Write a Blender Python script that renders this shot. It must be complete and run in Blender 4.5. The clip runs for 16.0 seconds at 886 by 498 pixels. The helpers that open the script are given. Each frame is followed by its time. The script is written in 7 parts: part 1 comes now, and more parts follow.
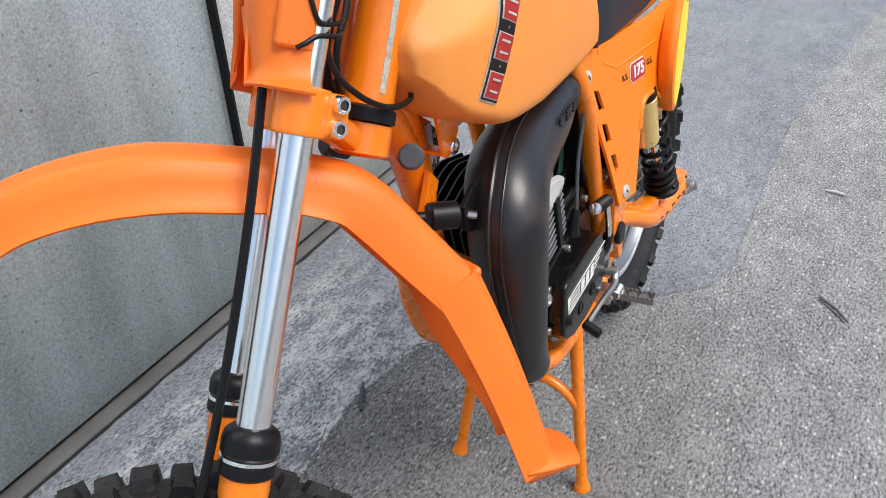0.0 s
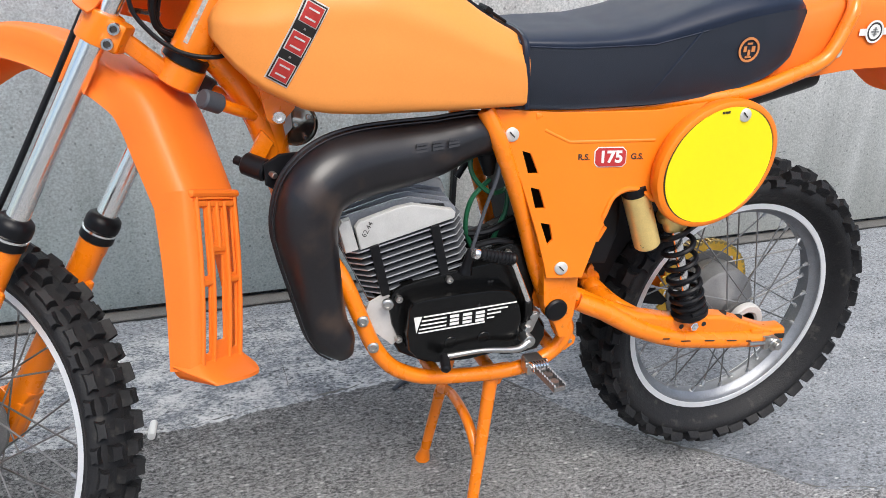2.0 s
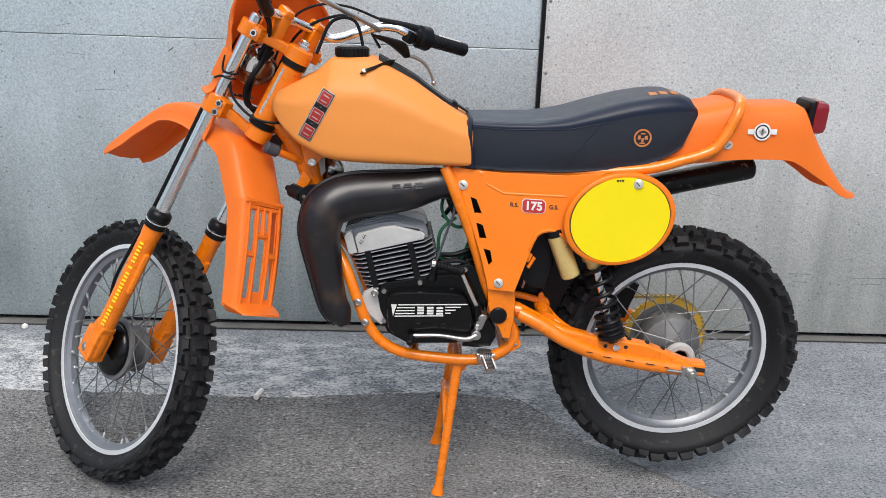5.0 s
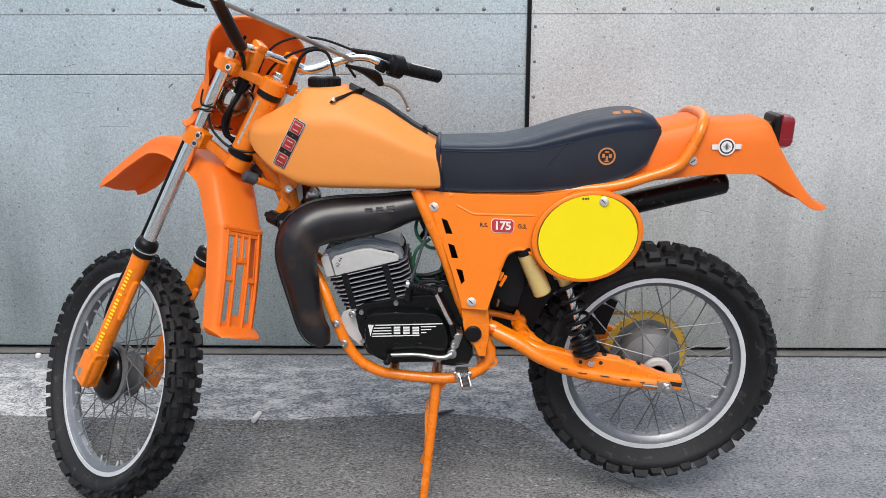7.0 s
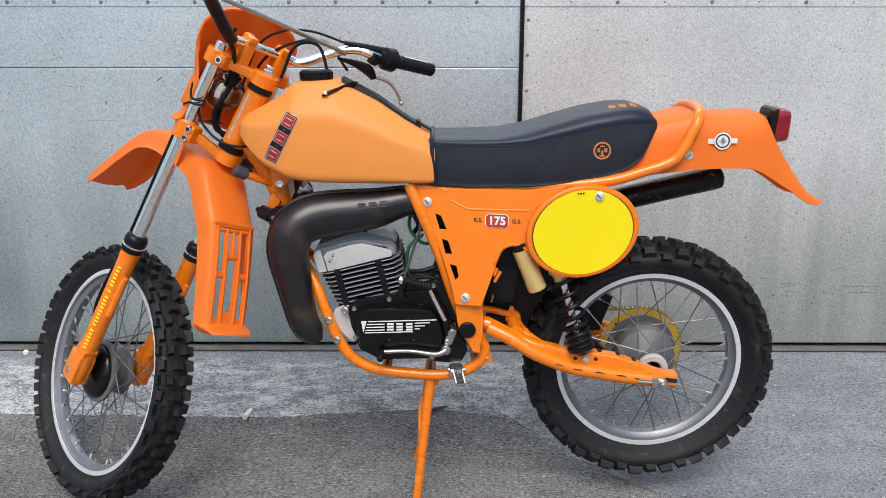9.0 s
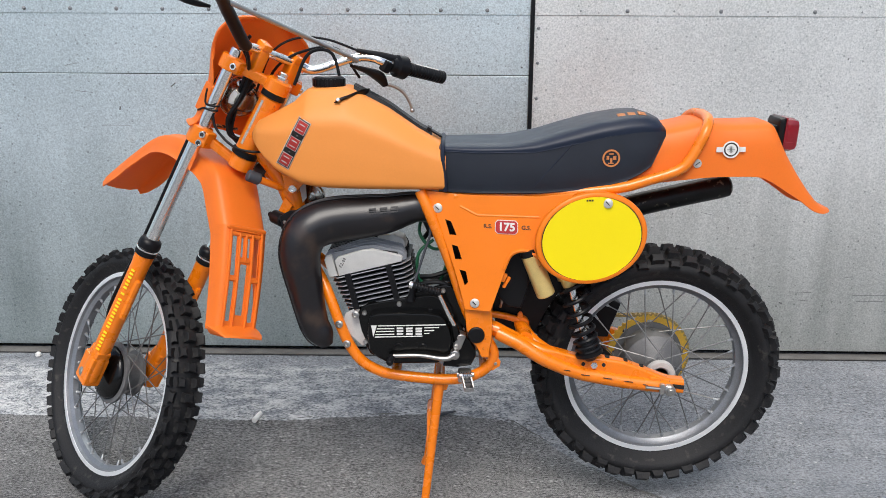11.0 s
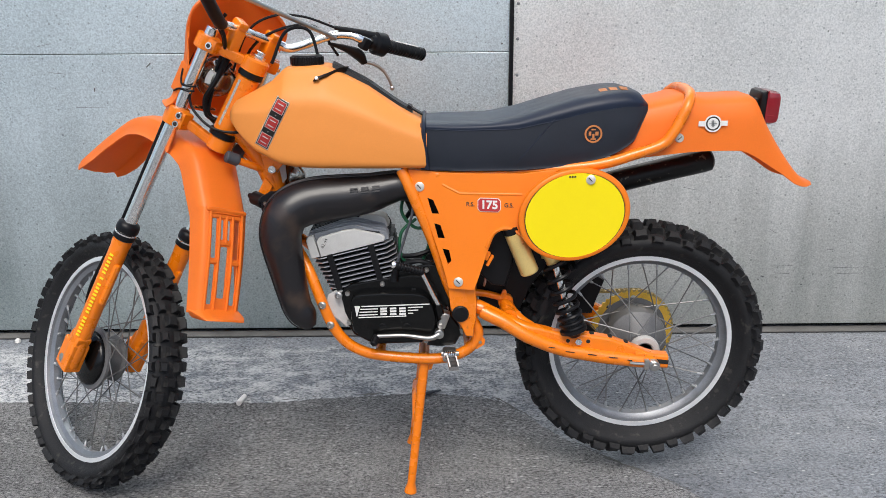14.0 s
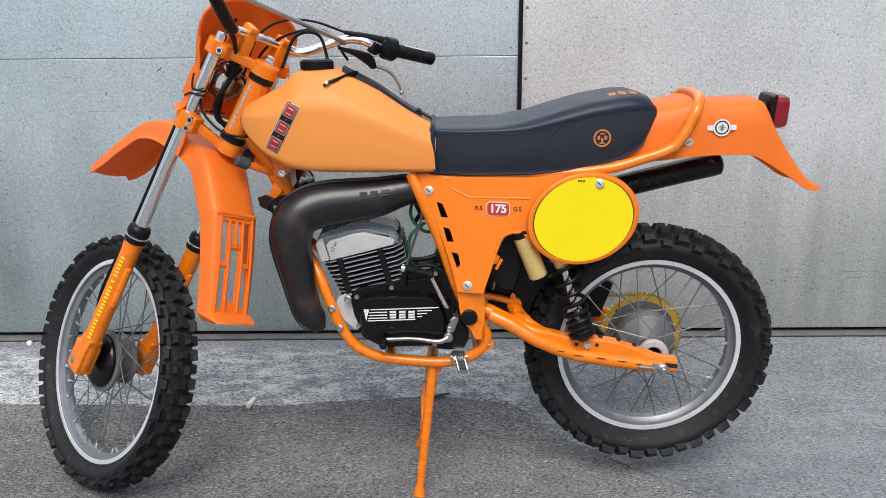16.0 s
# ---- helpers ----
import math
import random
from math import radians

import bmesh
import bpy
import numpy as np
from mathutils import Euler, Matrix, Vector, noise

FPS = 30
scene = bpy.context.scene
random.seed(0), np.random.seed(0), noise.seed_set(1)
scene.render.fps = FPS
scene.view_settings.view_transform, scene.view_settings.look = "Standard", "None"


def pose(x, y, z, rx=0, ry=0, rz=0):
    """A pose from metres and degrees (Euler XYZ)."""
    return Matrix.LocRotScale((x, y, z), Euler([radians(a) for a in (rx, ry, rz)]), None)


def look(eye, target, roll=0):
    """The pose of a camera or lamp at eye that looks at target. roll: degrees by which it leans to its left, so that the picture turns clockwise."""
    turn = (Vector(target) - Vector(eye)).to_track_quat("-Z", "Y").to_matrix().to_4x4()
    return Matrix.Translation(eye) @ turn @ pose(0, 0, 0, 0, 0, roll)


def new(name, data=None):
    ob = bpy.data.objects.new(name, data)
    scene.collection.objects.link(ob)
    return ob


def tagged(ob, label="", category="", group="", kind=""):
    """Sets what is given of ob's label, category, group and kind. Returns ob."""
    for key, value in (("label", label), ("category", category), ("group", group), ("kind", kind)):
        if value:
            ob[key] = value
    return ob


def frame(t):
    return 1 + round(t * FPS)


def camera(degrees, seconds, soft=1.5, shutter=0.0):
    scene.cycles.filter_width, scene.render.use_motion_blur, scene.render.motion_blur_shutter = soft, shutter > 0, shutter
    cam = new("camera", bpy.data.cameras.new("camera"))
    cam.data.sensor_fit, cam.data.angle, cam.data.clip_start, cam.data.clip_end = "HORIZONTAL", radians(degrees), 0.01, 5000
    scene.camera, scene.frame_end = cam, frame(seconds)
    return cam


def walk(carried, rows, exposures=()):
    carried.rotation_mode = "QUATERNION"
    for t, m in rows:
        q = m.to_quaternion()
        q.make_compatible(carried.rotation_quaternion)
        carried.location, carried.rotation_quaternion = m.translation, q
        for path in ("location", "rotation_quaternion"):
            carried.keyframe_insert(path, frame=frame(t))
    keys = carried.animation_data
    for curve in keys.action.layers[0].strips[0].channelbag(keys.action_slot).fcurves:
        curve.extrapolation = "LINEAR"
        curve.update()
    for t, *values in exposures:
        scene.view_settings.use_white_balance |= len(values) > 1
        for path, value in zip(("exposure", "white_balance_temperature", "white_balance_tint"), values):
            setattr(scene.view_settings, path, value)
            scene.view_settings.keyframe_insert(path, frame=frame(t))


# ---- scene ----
cam = camera(54.6, 16.0, soft=0.65)
PATH = [
    (0, (-0.8, -0.467, 1.259), (0.709, 0.355, 0.236), -4.0),
    (0.5, (-0.676, -0.697, 1.252), (0.674, 0.449, 0.323), -1.6),
    (1, (-0.57, -0.959, 1.242), (0.551, 0.445, 0.363), 0.9),
    (1.5, (-0.371, -1.065, 1.228), (0.545, 0.487, 0.36), 1.9),
    (2, (-0.186, -1.259, 1.216), (0.477, 0.425, 0.366), 3.1),
    (2.5, (-0.007, -1.356, 1.218), (0.51, 0.396, 0.404), 3.2),
    (3, (0.133, -1.515, 1.23), (0.45, 0.301, 0.454), 3.3),
    (3.5, (0.187, -1.646, 1.256), (0.363, 0.222, 0.563), 2.0),
    (4, (0.19, -1.784, 1.269), (0.317, 0.096, 0.6), 1.3),
    (4.2, (0.188, -1.857, 1.26), (0.318, 0.03, 0.609), 2.0),
    (6.3, (0.439, -2.099, 1.257), (0.421, -0.174, 0.713), 0.4),
    (6.5, (0.436, -2.099, 1.26), (0.418, -0.173, 0.72), 0.2),
    (7, (0.434, -2.097, 1.259), (0.404, -0.168, 0.729), -0.1),
    (7.5, (0.433, -2.089, 1.258), (0.395, -0.161, 0.727), -0.0),
    (8, (0.433, -2.079, 1.256), (0.404, -0.155, 0.714), -0.2),
    (8.5, (0.428, -2.073, 1.255), (0.423, -0.148, 0.711), -0.0),
    (11, (0.419, -2.096, 1.258), (0.395, -0.167, 0.731), 0.3),
    (11.5, (0.414, -2.1, 1.258), (0.392, -0.17, 0.733), 0.5),
    (12, (0.414, -2.101, 1.258), (0.401, -0.169, 0.739), 0.6),
    (12.5, (0.413, -2.095, 1.256), (0.426, -0.171, 0.709), 0.4),
    (13, (0.413, -2.089, 1.256), (0.434, -0.173, 0.685), 0.1),
    (13.5, (0.416, -2.085, 1.255), (0.436, -0.17, 0.677), -0.2),
    (14, (0.418, -2.082, 1.255), (0.435, -0.167, 0.68), -0.3),
    (14.5, (0.417, -2.082, 1.254), (0.431, -0.168, 0.676), -0.3),
    (15, (0.418, -2.084, 1.254), (0.429, -0.169, 0.677), -0.2),
    (15.5, (0.416, -2.087, 1.258), (0.411, -0.172, 0.68), -0.3),
    (16, (0.417, -2.088, 1.259), (0.414, -0.17, 0.69), -0.4),
]
EXPOSURES = [(0.0, 0.5), (1.0, 0.52), (1.5, 0.52), (2.5, 0.5), (3.5, 0.34), (6.0, 0.18), (16.0, 0.18)]
walk(cam, [(t, look(eye, target, roll)) for t, eye, target, roll in PATH], EXPOSURES)

# ---- light ----
world = bpy.data.worlds.new("sky")
world.use_nodes = True
scene.world = world
sky = world.node_tree.nodes.new("ShaderNodeTexSky")
sky.sky_type, sky.sun_disc = "NISHITA", False
SUN_ELEVATION, SUN_AZIMUTH = 55.0, 182.0
sky.sun_elevation, sky.sun_rotation = radians(SUN_ELEVATION), radians(SUN_AZIMUTH)
sky.air_density, sky.dust_density, sky.ozone_density = 1.0, 2.5, 1.0
background = world.node_tree.nodes["Background"]
background.inputs["Strength"].default_value = 0.135
world.node_tree.links.new(sky.outputs[0], background.inputs[0])
sun = new("sun", bpy.data.lights.new("sun", "SUN"))
sun.data.energy, sun.data.angle, sun.data.color = 2.25, radians(32), (1.0, 0.97, 0.92)
reach = Vector((math.sin(radians(SUN_AZIMUTH)) * math.cos(radians(SUN_ELEVATION)), math.cos(radians(SUN_AZIMUTH)) * math.cos(radians(SUN_ELEVATION)), math.sin(radians(SUN_ELEVATION))))
sun.matrix_world = look(reach * 20, (0, 0, 0))


# ---- materials ----
def mat(name, color, rough=0.5, metal=0.0, vary=0.08, scale=30.0, bump=0.05, fine=400.0, coat=0.0, spots=None, gloss=0.5, see_through=0.0):
    """A painted, moulded or cast surface with variation at two sizes."""
    m = bpy.data.materials.new(name)
    m.use_nodes = True
    nt = m.node_tree
    b = nt.nodes["Principled BSDF"]
    tc = nt.nodes.new("ShaderNodeTexCoord")

    def noisy(s, detail=4.0):
        n = nt.nodes.new("ShaderNodeTexNoise")
        n.inputs["Scale"].default_value, n.inputs["Detail"].default_value = s, detail
        nt.links.new(tc.outputs["Object"], n.inputs["Vector"])
        return n

    n1, n2 = noisy(scale), noisy(fine, 2.0)
    add = nt.nodes.new("ShaderNodeMath")
    add.operation = "ADD"
    nt.links.new(n1.outputs["Fac"], add.inputs[0])
    nt.links.new(n2.outputs["Fac"], add.inputs[1])
    half = nt.nodes.new("ShaderNodeMapRange")
    half.inputs["From Min"].default_value, half.inputs["From Max"].default_value = 0.6, 1.4
    nt.links.new(add.outputs[0], half.inputs["Value"])
    mix = nt.nodes.new("ShaderNodeMix")
    mix.data_type = "RGBA"
    mix.inputs["A"].default_value = (*[max(0.0, c * (1 - vary)) for c in color], 1)
    mix.inputs["B"].default_value = (*[min(1.0, c * (1 + vary)) for c in color], 1)
    nt.links.new(half.outputs[0], mix.inputs["Factor"])
    out = mix.outputs["Result"]
    if spots:
        dirt, amount, size = spots
        n3 = noisy(size, 8.0)
        ramp = nt.nodes.new("ShaderNodeMapRange")
        ramp.inputs["From Min"].default_value, ramp.inputs["From Max"].default_value = 0.62 - amount, 0.72 - amount * 0.5
        nt.links.new(n3.outputs["Fac"], ramp.inputs["Value"])
        mix2 = nt.nodes.new("ShaderNodeMix")
        mix2.data_type = "RGBA"
        mix2.inputs["B"].default_value = (*dirt, 1)
        nt.links.new(out, mix2.inputs["A"])
        nt.links.new(ramp.outputs[0], mix2.inputs["Factor"])
        out = mix2.outputs["Result"]
    nt.links.new(out, b.inputs["Base Color"])
    rr = nt.nodes.new("ShaderNodeMapRange")
    rr.inputs["To Min"].default_value, rr.inputs["To Max"].default_value = rough * 0.8, min(1.0, rough * 1.2)
    nt.links.new(n1.outputs["Fac"], rr.inputs["Value"])
    nt.links.new(rr.outputs[0], b.inputs["Roughness"])
    b.inputs["Metallic"].default_value = metal
    b.inputs["Specular IOR Level"].default_value = gloss
    b.inputs["Coat Weight"].default_value = coat
    b.inputs["Coat Roughness"].default_value = 0.15
    if bump:
        bp = nt.nodes.new("ShaderNodeBump")
        bp.inputs["Strength"].default_value, bp.inputs["Distance"].default_value = bump, 0.002
        nt.links.new(add.outputs[0], bp.inputs["Height"])
        nt.links.new(bp.outputs[0], b.inputs["Normal"])
    if see_through:
        thin = nt.nodes.new("ShaderNodeBsdfTranslucent")
        thin.inputs["Color"].default_value = (*[min(1.0, c * 1.15) for c in color], 1)
        blend = nt.nodes.new("ShaderNodeMixShader")
        blend.inputs[0].default_value = see_through
        nt.links.new(b.outputs[0], blend.inputs[1])
        nt.links.new(thin.outputs[0], blend.inputs[2])
        nt.links.new(blend.outputs[0], nt.nodes["Material Output"].inputs["Surface"])
    return m


FENDER = mat("fender_plastic", (0.95, 0.222, 0.024), 0.42, gloss=0.4, see_through=0.25, vary=0.06, scale=12, bump=0.06)
PAINT = mat("frame_paint", (0.87, 0.206, 0.004), 0.28, vary=0.05, scale=25, bump=0.03, coat=0.3, spots=((0.35, 0.08, 0.02), -0.06, 60))
PANEL = mat("panel_plastic", (0.87, 0.203, 0.006), 0.38, vary=0.04, scale=10, bump=0.03)
TANK = mat("tank_plastic", (0.78, 0.272, 0.050), 0.5, vary=0.05, scale=6, bump=0.04)
YELLOW = mat("plate_yellow", (0.93, 0.74, 0.0), 0.4, vary=0.02, scale=10, bump=0.01)
RUBBER = mat("tyre_rubber", (0.012, 0.012, 0.013), 0.62, gloss=0.3, vary=0.4, scale=60, bump=0.5, fine=300, spots=((0.045, 0.042, 0.038), 0.02, 45))
BLACK = mat("black_plastic", (0.006, 0.006, 0.007), 0.4, gloss=0.24, vary=0.2, scale=40, bump=0.08)
CASE = mat("black_case_paint", (0.004, 0.004, 0.004), 0.22, gloss=0.3, vary=0.25, scale=50, bump=0.06, spots=((0.05, 0.05, 0.05), -0.06, 40))
PIPE = mat("pipe_black", (0.0085, 0.0072, 0.0085), 0.38, coat=0.12, vary=0.4, scale=14, bump=0.05, gloss=0.5, spots=((0.042, 0.027, 0.020), 0.045, 10))
SILENCER = mat("silencer_black", (0.008, 0.0075, 0.0065), 0.42, gloss=0.3, vary=0.35, scale=18, bump=0.08, spots=((0.20, 0.18, 0.13), -0.004, 55))
CHROME = mat("chrome", (0.96, 0.945, 0.915), 0.2, 1.0, vary=0.03, scale=30, bump=0.0)
STEEL = mat("zinc_steel", (0.50, 0.485, 0.46), 0.36, 1.0, vary=0.12, scale=60, bump=0.05)
RIM = mat("rim_aluminium", (0.88, 0.89, 0.90), 0.36, 0.55, vary=0.06, scale=30, bump=0.04)
CAST = mat("cast_aluminium", (0.58, 0.57, 0.545), 0.6, 0.35, vary=0.12, scale=40, bump=0.2, fine=900)
HUB = mat("dull_hub", (0.16, 0.16, 0.162), 0.6, 0.4, vary=0.2, scale=40, bump=0.1)
SPOKE = mat("spoke_steel", (0.22, 0.216, 0.21), 0.4, 0.8, vary=0.2, scale=60, bump=0.0)
FIN = mat("fin_aluminium", (0.33, 0.345, 0.375), 0.5, 0.6, vary=0.15, scale=40, bump=0.15)
FIN_EDGE = mat("bright_fin_edge", (0.46, 0.47, 0.49), 0.4, 0.5, vary=0.15, scale=60, bump=0.05)
FIN_BARREL = mat("barrel_fin_aluminium", (0.105, 0.11, 0.122), 0.55, 0.4, vary=0.25, scale=40, bump=0.15)
RIM_WELL = mat("dull_rim_well", (0.25, 0.262, 0.28), 0.42, 0.6, vary=0.2, scale=40, bump=0.05)
FINBLACK = mat("fin_black", (0.012, 0.012, 0.013), 0.5, 0.3, vary=0.2, scale=40, bump=0.15)
SEAT_TOP = mat("seat_vinyl_top", (0.009, 0.015, 0.032), 0.44, gloss=0.36, vary=0.2, scale=20, bump=0.12, fine=700)
SEAT_SIDE = mat("seat_vinyl_side", (0.011, 0.0145, 0.023), 0.5, gloss=0.42, vary=0.2, scale=20, bump=0.2, fine=700)
GOLD = mat("gold_anodised", (0.90, 0.66, 0.25), 0.3, 0.55, vary=0.1, scale=40, bump=0.06)
CHAIN = mat("brassy_chain", (0.42, 0.31, 0.12), 0.42, 0.7, vary=0.3, scale=200, bump=0.0)
SPROCKET = mat("gold_sprocket", (0.78, 0.48, 0.07), 0.42, 0.6, vary=0.15, scale=40, bump=0.08)
RED = mat("red_lens", (0.22, 0.006, 0.012), 0.2, vary=0.1, scale=60, bump=0.05, coat=0.5)
WHITE = mat("white_paint", (0.75, 0.74, 0.70), 0.45, vary=0.05, scale=60, bump=0.02)
BADGE_RED = mat("badge_red", (0.45, 0.03, 0.03), 0.4, vary=0.1, scale=60, bump=0.02)
PRINT = mat("dark_print", (0.03, 0.025, 0.022), 0.5, vary=0.1, scale=60, bump=0.02)
TANK_RED = mat("tank_badge_red", (0.66, 0.06, 0.05), 0.4, vary=0.1, scale=60, bump=0.02)
EMBLEM = mat("emblem_orange", (0.55, 0.2, 0.06), 0.5, vary=0.1, scale=80, bump=0.02)
DECAL = mat("decal_yellow", (0.9, 0.72, 0.02), 0.4, vary=0.03, scale=60, bump=0.01)
GREEN = mat("green_hose", (0.01, 0.09, 0.04), 0.35, vary=0.1, scale=60, bump=0.02)
GREYRUB = mat("grey_rubber", (0.05, 0.055, 0.065), 0.6, vary=0.1, scale=60, bump=0.1)
HORN = mat("horn_metal", (0.34, 0.32, 0.28), 0.22, 0.95, vary=0.3, scale=50, bump=0.05)
PEG = mat("peg_steel", (0.30, 0.29, 0.28), 0.4, 0.8, vary=0.3, scale=90, bump=0.1)
NIPPLE = mat("bright_nipple", (0.42, 0.425, 0.43), 0.35, 0.7, vary=0.1, scale=60, bump=0.0)
SCREW = mat("zinc_screw", (0.58, 0.57, 0.54), 0.42, 0.35, vary=0.08, scale=120, bump=0.05)
STRIP = mat("worn_sticker", (0.5, 0.47, 0.42), 0.4, 0.3, vary=0.4, scale=160, bump=0.1, spots=((0.75, 0.25, 0.05), 0.05, 120))


def ground_mat(name, dark, light, contrast, crumbs, pits, crumb_color, stain, rough, relief, scraped=None, side_tone=None):
    """Grainy ground with loose crumbs, pits and broad stains; scraped: pale scrape marks along x; the last colour
    darkens low x and high y.
    """
    m = bpy.data.materials.new(name)
    m.use_nodes = True
    nt, b = m.node_tree, m.node_tree.nodes["Principled BSDF"]
    tc = nt.nodes.new("ShaderNodeTexCoord")
    drawn = nt.nodes.new("ShaderNodeMapping")
    drawn.inputs["Scale"].default_value = (0.62, 1.15, 1.0)
    nt.links.new(tc.outputs["Object"], drawn.inputs["Vector"])

    def node(kind, vector=None, **values):
        n = nt.nodes.new(kind)
        for key, value in values.items():
            n.inputs[key].default_value = value
        if kind.startswith("ShaderNodeTex"):
            nt.links.new(vector or drawn.outputs[0], n.inputs["Vector"])
        return n

    def calc(op, a, c, e=None):
        n = nt.nodes.new("ShaderNodeMath")
        n.operation = op
        for slot, v in ((0, a), (1, c), (2, e)):
            if isinstance(v, float):
                n.inputs[slot].default_value = v
            elif v is not None:
                nt.links.new(v, n.inputs[slot])
        return n.outputs[0]

    def ramp(value, low, high):
        n = node("ShaderNodeMapRange", **{"From Min": low, "From Max": high})
        nt.links.new(value, n.inputs["Value"])
        return n.outputs[0]

    def mix(a, c, factor, blend="MIX"):
        n = nt.nodes.new("ShaderNodeMix")
        n.data_type, n.blend_type, n.clamp_factor = "RGBA", blend, True
        for slot, v in (("A", a), ("B", c)):
            if isinstance(v, tuple):
                n.inputs[slot].default_value = (*v, 1)
            else:
                nt.links.new(v, n.inputs[slot])
        nt.links.new(factor, n.inputs["Factor"])
        return n.outputs["Result"]

    grain = node("ShaderNodeTexNoise", Scale=150.0, Detail=5.0, Roughness=0.8).outputs["Fac"]
    grit = node("ShaderNodeTexNoise", Scale=520.0, Detail=3.0, Roughness=0.7).outputs["Fac"]
    mid = node("ShaderNodeTexNoise", Scale=11.0, Detail=9.0, Roughness=0.7).outputs["Fac"]
    broad = node("ShaderNodeTexNoise", Scale=2.2, Detail=6.0, Roughness=0.65).outputs["Fac"]
    tone = calc("MULTIPLY_ADD", calc("SUBTRACT", grain, 0.5), contrast, 0.45)
    tone = calc("ADD", tone, calc("MULTIPLY", calc("SUBTRACT", grit, 0.5), contrast * 0.8))
    tone = calc("ADD", tone, calc("MULTIPLY", calc("SUBTRACT", mid, 0.5), 0.8))
    color = mix(dark, light, tone)

    def dots(scale, share, size):
        v = node("ShaderNodeTexVoronoi", Scale=scale, Randomness=1.0)
        s = node("ShaderNodeSeparateColor")
        nt.links.new(v.outputs["Color"], s.inputs[0])
        return calc("MULTIPLY", calc("GREATER_THAN", s.outputs[0], 1.0 - share), ramp(v.outputs["Distance"], size, size * 0.6))

    pale, holes = dots(120.0, crumbs, 0.48), dots(100.0, pits, 0.34)
    color = mix(color, crumb_color, pale)
    if scraped:
        sep = node("ShaderNodeSeparateXYZ")
        nt.links.new(tc.outputs["Object"], sep.inputs[0])
        stretch = node("ShaderNodeMapping")
        stretch.inputs["Scale"].default_value = (9.0, 17.0, 1.0)
        nt.links.new(tc.outputs["Object"], stretch.inputs["Vector"])
        long = node("ShaderNodeTexNoise", stretch.outputs[0], Scale=1.0, Detail=9.0, Roughness=0.75).outputs["Fac"]
        reach = calc("MULTIPLY", ramp(sep.outputs[0], 0.95, 0.55), ramp(calc("ADD", sep.outputs[1], calc("MULTIPLY", mid, 0.12)), 0.86, 0.78))
        worn = calc("MULTIPLY", ramp(calc("ADD", long, calc("MULTIPLY", calc("SUBTRACT", grain, 0.5), 0.8)), 0.42, 0.63), calc("MULTIPLY_ADD", reach, 0.85, 0.10))
        color = mix(color, scraped, worn)
    color = mix(color, (0.05, 0.05, 0.05), calc("MULTIPLY", holes, 0.8))
    color = mix(color, stain, ramp(broad, 0.38, 0.68), "MULTIPLY")
    # multiplied darker towards low x and high y, with a ragged boundary
    if side_tone:
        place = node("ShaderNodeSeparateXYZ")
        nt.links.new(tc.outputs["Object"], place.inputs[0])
        color = mix(color, side_tone, calc("MULTIPLY", ramp(calc("ADD", place.outputs[0], calc("MULTIPLY", calc("SUBTRACT", broad, 0.5), 2.0)), 1.4, 0.4), ramp(calc("ADD", place.outputs[1], calc("MULTIPLY", calc("SUBTRACT", broad, 0.5), 0.5)), -0.42, -0.08)), "MULTIPLY")
    nt.links.new(color, b.inputs["Base Color"])
    b.inputs["Roughness"].default_value = rough
    bp = node("ShaderNodeBump", Strength=relief, Distance=0.004)
    nt.links.new(calc("ADD", calc("ADD", grain, calc("MULTIPLY", pale, 0.5)), calc("MULTIPLY", holes, -0.8)), bp.inputs["Height"])
    nt.links.new(bp.outputs[0], b.inputs["Normal"])
    return m


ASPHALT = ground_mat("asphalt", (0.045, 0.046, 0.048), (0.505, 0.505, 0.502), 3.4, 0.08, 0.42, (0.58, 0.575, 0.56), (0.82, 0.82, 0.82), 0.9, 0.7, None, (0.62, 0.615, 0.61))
CONCRETE = ground_mat("old_concrete", (0.090, 0.098, 0.108), (0.315, 0.333, 0.356), 3.4, 0.012, 0.34, (0.50, 0.50, 0.49), (0.80, 0.81, 0.83), 0.85, 0.5, (0.62, 0.62, 0.61))


